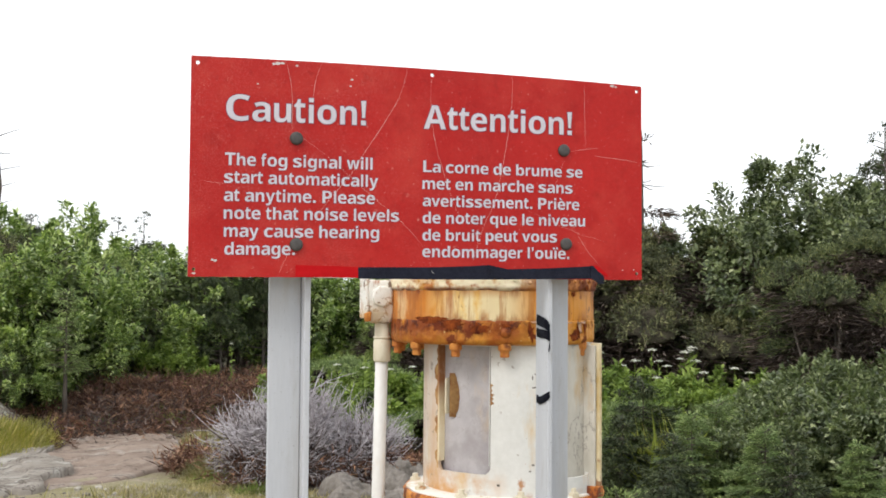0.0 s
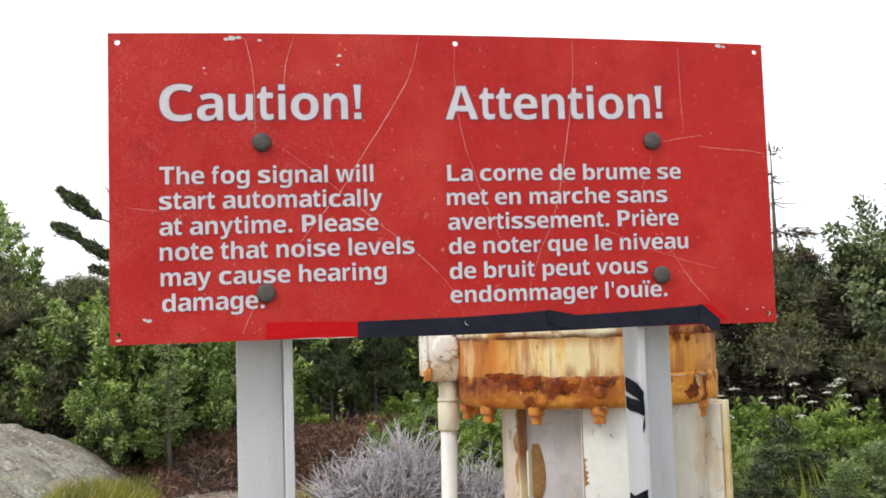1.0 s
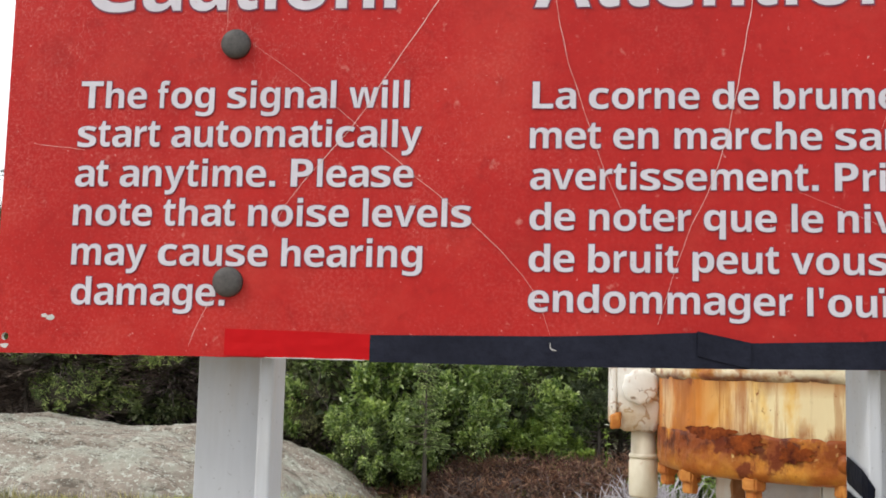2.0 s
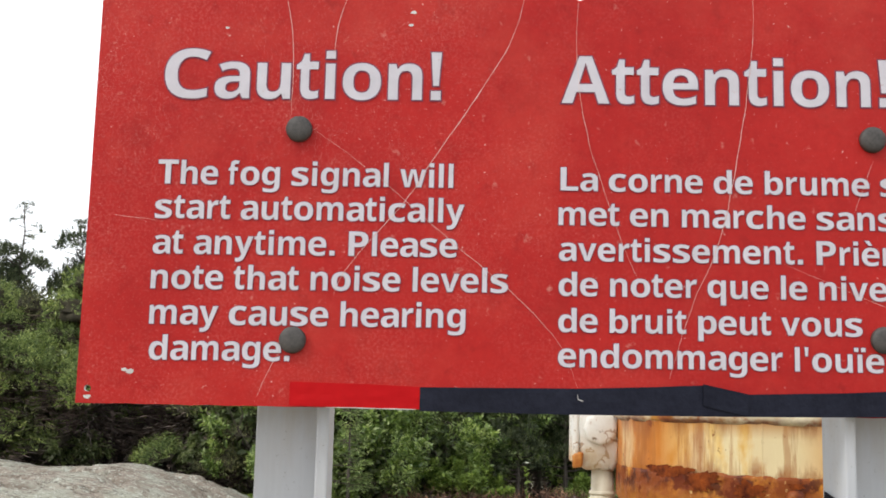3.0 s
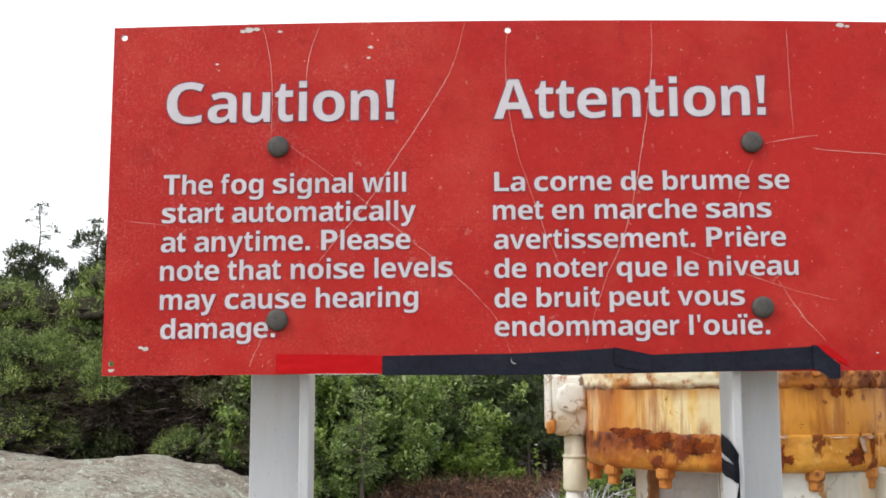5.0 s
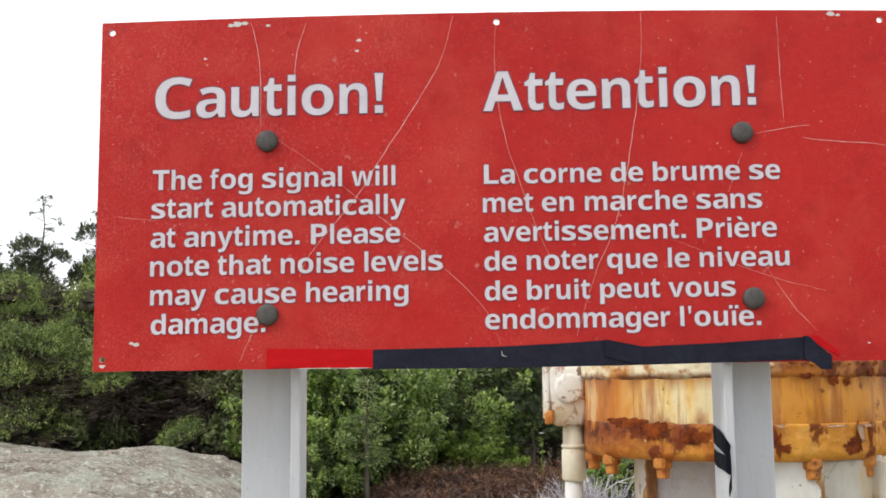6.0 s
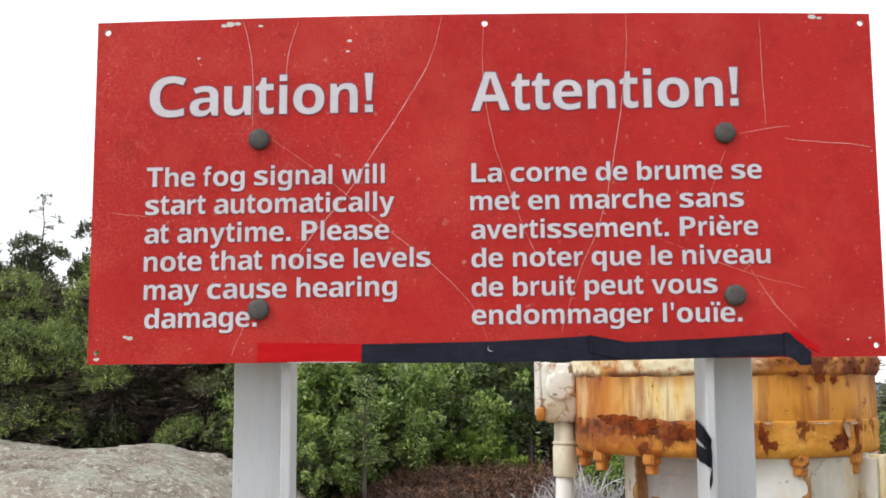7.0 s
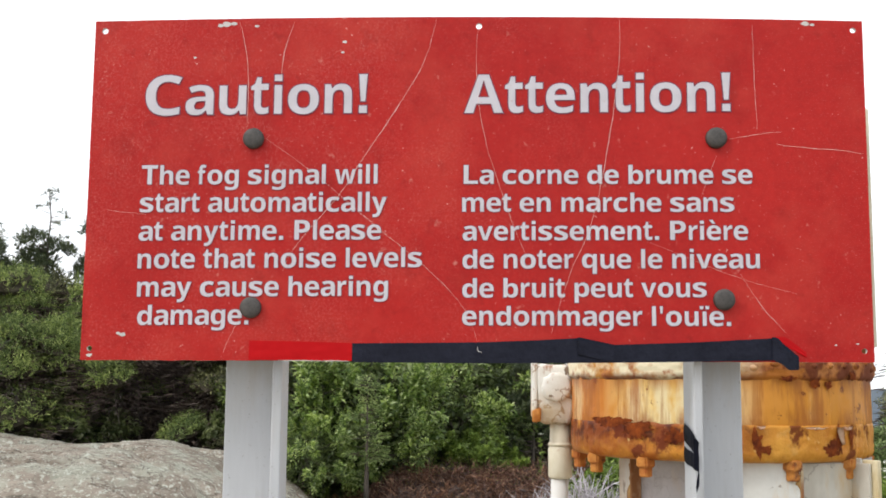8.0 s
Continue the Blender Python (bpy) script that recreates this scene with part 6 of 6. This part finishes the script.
small_spruce = put(ragged_spruce("small ragged spruce on the skyline", 41, 3.9, 0.70, 0.24, 34), -7.15, 16.6, 0, 0.0, 1.0)
thick_spruce = put(ragged_spruce("dense wind-torn spruce on the skyline", 42, 3.3, 0.95, 0.14, 38), -7.95, 16.2, 2.0, 0.0, 1.0)
for x, y, t, k, ob in ((-5.75, 16.6, 2.5, 0.98, small_spruce), (-6.25, 16.9, 4.5, 1.12, thick_spruce), (-9.0, 16.8, 1.5, 1.0, small_spruce), (-4.35, 17.4, 5.5, 1.0, thick_spruce), (-4.85, 16.8, 0.6, 1.08, small_spruce),
                       (-2.7, 19.5, 0.5, 0.72, small_spruce), (-0.55, 20.0, 3.5, 0.82, small_spruce), (-0.05, 20.5, 1.2, 0.86, small_spruce), (-2.2, 20.5, 2.2, 0.86, thick_spruce),
                       (9.6, 10.2, 0.8, 1.05, small_spruce), (10.3, 10.6, 2.9, 1.22, small_spruce), (0.80, 13.3, 1.1, 0.50, thick_spruce), (1.45, 13.6, 2.9, 0.56, thick_spruce), (1.15, 14.2, 4.0, 0.62, thick_spruce)):
    again(ob, x, y, t, 0.0, k)
again(alder, -2.0, 18.6, 1.4, 0, 1.15)
again(alder_b, -0.9, 18.9, 2.4, 0, 1.22)
again(alder, 0.35, 19.0, 4.4, 0, 0.95)
again(thicket_b, -4.1, 16.4, 0.4, 0.0, 1.1)
again(thicket_b, -2.8, 17.0, 3.4, 0.0, 1.1)
again(alder, -4.3, 14.4, 0.9, 0.6, 1.0)
flagged_spruce()
dead = put(spruce("nearly bare dead spruce with thin branches", 43, 4.0, 1.25, SPRUCE_BROWN, 8, 120, 0.09, 0.88, None, 0.4, name="dead_spruce_tree"), 6.25, 11.0)
sapling = put(spruce("spruce sapling with a bare lower trunk", 44, 1.62, 0.36, JUNIPER, 9, 120, 0.055, 0.1, None, 0.42, spread=0.045), -1.22, 11.2)
young = put(spruce("low young spruce with blue-green needles", 45, 1.05, 0.62, JUNIPER, 10, 260, 0.06, 0.0, None, 0.04, name="young_spruce_tree", spread=0.055), 3.2, 6.2, 0, 0, 0.62)
dark_young = put(spruce("low young spruce with dark green needles", 48, 1.0, 0.60, DARK_SPRUCE, 9, 260, 0.06, 0.0, None, 0.04, name="young_spruce_tree", spread=0.06), 3.85, 6.3, 1.0, 0, 0.85)
for x, y, t, s in ((3.3, 5.6, 2.0, 0.6), (2.9, 6.6, 5.0, 0.62), (2.7, 5.0, 2.2, 0.45), (2.2, 4.3, 1.2, 0.5), (3.0, 4.2, 0.2, 0.6), (2.5, 3.4, 3.3, 0.5), (3.4, 3.4, 5.2, 0.6), (1.9, 5.6, 0.7, 0.42), (5.4, 6.2, 0.9, 0.8), (6.2, 6.6, 1.9, 0.9)):
    again(dark_young, x, y, t, 0, s)
for x, y, t, s in ((4.45, 5.95, 3.0, 1.0), (4.3, 7.2, 0.9, 1.0), (3.6, 5.0, 3.1, 0.95), (4.0, 5.3, 2.1, 1.05), (3.8, 4.3, 2.9, 0.9), (4.6, 4.3, 4.2, 0.7), (4.35, 10.2, 1.0, 1.75), (4.9, 10.9, 2.0, 1.9), (4.05, 9.6, 3.0, 1.5), (5.5, 11.6, 4.0, 2.2), (2.5, 7.4, 2.0, 0.7)):
    again(young, x, y, t, 0, s * 0.66)
put(spruce("small young spruce growing at the pedestal's foot", 49, 0.78, 0.26, JUNIPER, 10, 700, 0.026, 0.0, None, 0.06, name="young_spruce_tree", width=0.16, spread=0.03), 0.97, 0.86)
juniper = put(krummholz("low spreading green spruce mat", 46, 0.9, 0.8, 0.6, JUNIPER, 34, 44, 10, 0.16, name="spruce_mat", skirt=False), 3.9, 6.9)
again(juniper, 2.6, 8.3, 0.5, 0, 0.8)
again(juniper, 2.2, 11.5, 0.5, 0, 1.0)


def dead_bush(label, seed, rx, ry, h, count):
    """A dome of bleached, curling twigs over dark brown limbs and inner twigs that stand in for shade."""
    rng = np.random.default_rng(seed)
    bush = new("dead_bush")
    tagged(bush, label, "dead bush")
    limbs, twigs, inner = [], [], []
    for k in range(60):
        d = unit(rng, 1)[0]
        d[2] = abs(d[2]) * 0.95 + 0.05
        end = d * [rx, ry, h] * (0.62 + 0.24 * rng.random())
        mid = end * 0.5 + rng.normal(size=3) * 0.07
        limbs.append([((0.1 * d[0], 0.1 * d[1], -0.05), 0.013), (tuple(mid), 0.009), (tuple(end), 0.005)])
        for _ in range(count // 60):
            t = rng.random()
            p = mid + (end - mid) * t
            w = d * 0.5 + unit(rng, 1)[0] * 0.95 + [0, 0, 0.12]
            w /= np.linalg.norm(w)
            ln = (0.18 + 0.26 * rng.random()) * (0.75 + 0.4 * t)
            curl = unit(rng, 1)[0] * 0.42 + [0, 0, 0.24]
            pts, r = [(tuple(p), 0.0085)], 0.0085
            for step in range(4):
                p = p + w * ln / 4
                w = w + curl * 0.5 + rng.normal(size=3) * 0.14
                w /= np.linalg.norm(w)
                r *= 0.74
                pts.append((tuple(p), r))
                if step in (1, 2):
                    side = w + unit(rng, 1)[0] * 0.95
                    side /= np.linalg.norm(side)
                    q = p + side * ln * 0.22
                    twigs.append([(tuple(p), r * 0.85), (tuple(q), r * 0.6), (tuple(q + (side + curl * 0.6) * ln * 0.16), 0.0012)])
            # inner and low twigs take the darker wood, as painted shade
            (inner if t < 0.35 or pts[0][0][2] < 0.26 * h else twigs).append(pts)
    for name, paths, sides, material in (("limbwork", limbs, 5, DEAD_DARK), ("shade_twigwork", inner, 3, DEAD_DARK), ("twigwork", twigs, 3, DEAD)):
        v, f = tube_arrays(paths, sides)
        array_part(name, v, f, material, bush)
    return bush


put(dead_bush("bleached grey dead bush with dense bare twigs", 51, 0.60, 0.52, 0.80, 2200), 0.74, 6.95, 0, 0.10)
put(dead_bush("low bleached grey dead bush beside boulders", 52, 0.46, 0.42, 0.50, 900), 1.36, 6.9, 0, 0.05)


def grass_patch(label, seed, spots, n, blade, material, category="grass", name="grass"):
    rng = np.random.default_rng(seed)
    pick = rng.integers(0, len(spots), n)
    s = np.array(spots)[pick]
    r = np.sqrt(rng.random(n))
    a = 2 * np.pi * rng.random(n)
    x, y = s[:, 0] + s[:, 2] * r * np.cos(a), s[:, 1] + s[:, 3] * r * np.sin(a)
    pos = np.stack([x, y, ground_z(x, y) - 0.01], 1)
    way = unit(rng, n) * 0.75 + [0, 0, 0.85]
    ln = blade * (0.5 + 0.9 * rng.random(n)) * (1.1 - 0.5 * r)
    v, f = leaf_arrays(pos, way, unit(rng, n), ln, 0.0035 + 0.003 * rng.random(n), 0.1)
    tagged(array_part(name, v, f, material), label, category, kind="stuff")


def brush_pile(label, seed, cx, cy, rx, ry, h, n, thin=0.007, material=None):
    rng = np.random.default_rng(seed)
    pos = np.stack([rng.normal(size=n) * rx * 0.5, rng.normal(size=n) * ry * 0.5, h * rng.random(n) ** 1.5], 1)
    pos[:, 2] *= 0.35 + 0.9 * np.array([abs(noise.noise(Vector((a * 1.9 + seed, b * 1.9, 0.5)))) for a, b in pos[:, :2]]) + 0.25
    way = unit(rng, n) * [1, 1, 0.6] + [0, 0, 0.25]
    pos[:, 2] += ground_z(cx + pos[:, 0], cy + pos[:, 1]) - float(ground_z(cx, cy))
    v, f = leaf_arrays(pos, way, unit(rng, n), 0.04 + 0.13 * rng.random(n), thin + thin * rng.random(n))
    ob = array_part("dead_brush", v, f, material or BROWN_TWIG)
    put(tagged(ob, label, "dead brush", kind="stuff"), cx, cy)


brush_pile("red-brown dead bracken on the slope under the shrubs", 61, -0.65, 11.5, 1.3, 1.0, 0.24, 15000, 0.0032)
brush_pile("red-brown dead bracken on the slope under the shrubs", 62, 0.95, 11.7, 1.2, 1.0, 0.22, 13000, 0.0032)
brush_pile("dark dead spruce sprays fallen on the slope", 67, -0.7, 11.2, 1.2, 0.9, 0.26, 4000, 0.006, DEAD_SPRAY)
brush_pile("dark dead spruce sprays fallen on the slope", 68, 0.7, 11.5, 1.3, 0.9, 0.20, 2600, 0.006, DEAD_SPRAY)


grass_patch("low green sprigs growing through the dead bracken", 81, [(-0.9, 11.0, 0.45, 0.12), (-0.2, 11.6, 0.4, 0.15), (0.35, 11.25, 0.35, 0.12), (0.9, 11.9, 0.5, 0.15), (-1.1, 11.8, 0.3, 0.15), (1.5, 11.5, 0.3, 0.2)], 3600, 0.15, JUNIPER, "herbs", "herbs")


def fallen_bough(seed, x, y, length, turn):
    """A dead bough lying down the slope, with side twigs that still hold brown sprays."""
    rng = np.random.default_rng(seed)
    bough = new("fallen_bough")
    tagged(bough, "dead brown spruce bough fallen on the slope", "dead bough", group="fallen boughs on the slope")
    pts, p, way = [], np.array([0.0, 0.0, 0.16]), np.array([math.cos(turn), math.sin(turn), 0.0])
    for k in range(7):
        q = (x + p[0], y + p[1])
        pts.append(((p[0], p[1], float(ground_z(*q)) - float(ground_z(x, y)) + 0.10 + 0.10 * math.sin(k)), 0.012 * (1 - k / 8)))
        p = p + way * length / 6
        way = way + rng.normal(size=3) * [0.18, 0.18, 0]
    v, f = tube_arrays([pts], 5)
    array_part("stem", v, f, DEAD_DARK, bough, smooth=True)
    twigs = []
    for k in range(34):
        i = 1 + int(rng.integers(0, 6))
        a = np.array(pts[i][0])
        b = a + (unit(rng, 1)[0] * [1, 1, 0.4] + [0, 0, 0.12]) * (0.10 + 0.16 * rng.random())
        twigs.append((a, b))
    v, f = tube_arrays([[(tuple(a), 0.004), (tuple(b), 0.0015)] for a, b in twigs], 3)
    tagged(array_part("twigwork", v, f, DEAD_DARK, bough), kind="stuff")
    v, f = needle_pads(rng, twigs, 130, 0.05, 0.16, spread=0.03)
    array_part("brown_sprays", v, f, BROWN_TWIG, bough)
    put(bough, x, y)


for k in range(26):
    fallen_bough(300 + k, -1.4 + 3.0 * ((k * 0.618) % 1.0), 10.75 + 1.5 * ((k * 0.382 + 0.1) % 1.0), 0.5 + 0.5 * ((k * 0.27) % 1.0), -0.5 - 2.2 * ((k * 0.73) % 1.0))
brush_pile("brown dry stalks at the dead bush's foot", 64, 1.5, 6.9, 0.45, 0.4, 0.30, 4500)


grass_patch("tall yellow-green grass on the bank by the path", 71, [(-1.5, 10.3, 0.25, 0.5), (-1.58, 9.9, 0.28, 0.5), (-1.68, 9.5, 0.30, 0.45), (-1.9, 9.1, 0.30, 0.4), (-1.45, 10.8, 0.25, 0.3)], 7000, 0.25, GRASS)
grass_patch("short fresh grass on the bank by the path", 76, [(-2.1, 8.4, 0.45, 0.5), (-1.95, 8.9, 0.4, 0.4), (-2.9, 7.9, 0.8, 0.8), (-2.75, 8.8, 0.6, 0.7), (-3.2, 6.9, 0.9, 0.6), (-4.0, 6.9, 0.9, 0.5), (-2.6, 7.0, 0.45, 0.5), (-3.6, 7.6, 0.8, 0.5), (-2.5, 6.2, 0.8, 0.4)], 60000, 0.12, GREEN_GRASS)
grass_patch("short dry grass between the path and the dead bush", 72, [(-0.3, 6.5, 0.7, 0.6), (0.3, 6.3, 0.7, 0.7), (0.12, 8.4, 0.22, 0.6), (0.8, 5.9, 0.7, 0.5), (-0.9, 5.9, 0.7, 0.5), (0.2, 7.0, 0.4, 0.4), (0.1, 7.6, 0.3, 0.4)], 9000, 0.085, DRY_GRASS)
grass_patch("sparse dry turf creeping over the rock's foot", 73, [(-3.3, 7.9, 0.9, 0.25), (-4.4, 7.8, 0.9, 0.25), (-2.6, 8.3, 0.4, 0.25)], 4200, 0.16, DRY_GRASS)
grass_patch("taller grass tufts beside the ledge", 77, [(0.22, 8.6, 0.25, 0.7), (0.15, 7.6, 0.18, 0.35), (0.35, 9.6, 0.3, 0.5)], 7000, 0.20, DRY_GRASS)
grass_patch("sparse tall grass stalks on the path's edge", 78, [(-0.6, 5.8, 0.5, 0.3), (-1.2, 5.7, 0.5, 0.3)], 420, 0.22, DRY_GRASS)
grass_patch("short dry grass between the path and the dead bush", 75, [(0, 3.5, 5, 2.6), (0, 11.4, 1.4, 0.3), (3.0, 9.5, 2.0, 2.0)], 20000, 0.085, DRY_GRASS)
grass_patch("bright green herb leaves among the spruces", 74, [(0.2, 12.4, 0.35, 0.25), (0.45, 12.0, 0.4, 0.16), (0.9, 12.1, 0.4, 0.2), (-0.2, 11.3, 0.3, 0.15), (0.55, 11.2, 0.25, 0.15), (-1.9, 11.6, 0.6, 0.4), (1.4, 12.2, 0.4, 0.3), (0.05, 11.0, 0.2, 0.1), (0.75, 11.6, 0.35, 0.12), (-0.75, 11.9, 0.25, 0.1), (1.1, 11.2, 0.25, 0.12)], 6500, 0.16, HERB, "herbs", "herbs")
grass_patch("low green herb leaves at the dead bush's foot", 79, [(0.45, 6.45, 0.25, 0.15), (0.15, 7.2, 0.2, 0.2), (0.05, 8.0, 0.2, 0.3)], 900, 0.13, HERB, "herbs", "herbs")
grass_patch("long grass blades among the young spruces", 80, [(3.9, 5.6, 0.5, 0.4), (4.7, 6.1, 0.5, 0.4), (3.4, 7.0, 0.5, 0.4), (5.4, 5.6, 0.5, 0.4)], 1600, 0.62, GREEN_GRASS)


def umbel(seed, h):
    """A stalk with a flat white flower head of many florets."""
    rng = np.random.default_rng(seed)
    plant = new("umbel_flower")
    tagged(plant, "white flat-topped wild flower on a green stalk", "wild flower", group="white wild flowers")
    v, f = tube_arrays([[((0, 0, -0.05), 0.006), ((0.02, 0, h * 0.5), 0.005), ((0.01, 0.01, h), 0.003)]], 5)
    array_part("stalk", v, f, HERB, plant)
    n = 60
    r, a = 0.055 * np.sqrt(rng.random(n)), 6.283 * rng.random(n)
    pos = np.stack([0.01 + r * np.cos(a), r * np.sin(a), h + 0.012 - r * r * 3], 1)
    v, f = leaf_arrays(pos, unit(rng, n) * [1, 1, 0.4], np.tile([0, 0, 1.0], (n, 1)), np.full(n, 0.024), np.full(n, 0.022))
    array_part("flower_head", v, f, UMBEL, plant)
    n = 26
    z = h * (0.2 + 0.7 * rng.random(n))
    v, f = leaf_arrays(np.stack([np.zeros(n), np.zeros(n), z], 1), unit(rng, n) + [0, 0, 0.4], unit(rng, n) + [0, 0, 1.0], 0.09 + 0.06 * rng.random(n), 0.035 + 0.02 * rng.random(n))
    array_part("leaves", v, f, HERB, plant)
    return plant


flower = put(umbel(81, 1.07), 0.83, 12.2, 0, 0, 0.56)
rng_f = np.random.default_rng(82)
for k in range(44):
    x, y = 3.0 + 2.9 * rng_f.random(), 7.3 + 2.0 * rng_f.random()
    again(flower, x, y, 6.28 * rng_f.random(), 0, 0.66 + 0.36 * rng_f.random())
for x, y in ((2.3, 9.4), (2.7, 9.9), (1.9, 10.4), (2.5, 10.6), (1.6, 10.9), (2.1, 9.8)):
    again(flower, x, y, x, 0, 0.8)


def pebbles(label, seed, n, x0, x1, y0, y1, material, small=0.007):
    rng = np.random.default_rng(seed)
    bm = bmesh.new()
    for _ in range(n):
        x, y = x0 + (x1 - x0) * rng.random(), y0 + (y1 - y0) * rng.random()
        r = small + 0.034 * rng.random() ** 7
        bmesh.ops.create_icosphere(bm, subdivisions=1, radius=r, matrix=Matrix.Translation((x, y, float(ground_z(x, y)) + r * 0.2)) @ Matrix.Rotation(6 * rng.random(), 4, "Z") @ Matrix.Diagonal((1.3, 0.9, 0.6, 1)))
    tagged(link_mesh("gravel", bm, material), label, "gravel", kind="stuff")


# brown stems added to darken the hollow under the bleached twigs
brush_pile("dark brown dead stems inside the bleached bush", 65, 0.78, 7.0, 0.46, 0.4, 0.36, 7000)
brush_pile("small brown and green dry shrub beside the ledge", 66, 0.02, 7.9, 0.24, 0.3, 0.26, 1800)
pebbles("pale loose gravel between dry grass", 91, 1100, -1.0, 1.6, 5.2, 7.0, PALE_STONE)
pebbles("grey stones below the bedrock ledge", 92, 160, -2.6, -0.7, 5.6, 6.8, STONE)
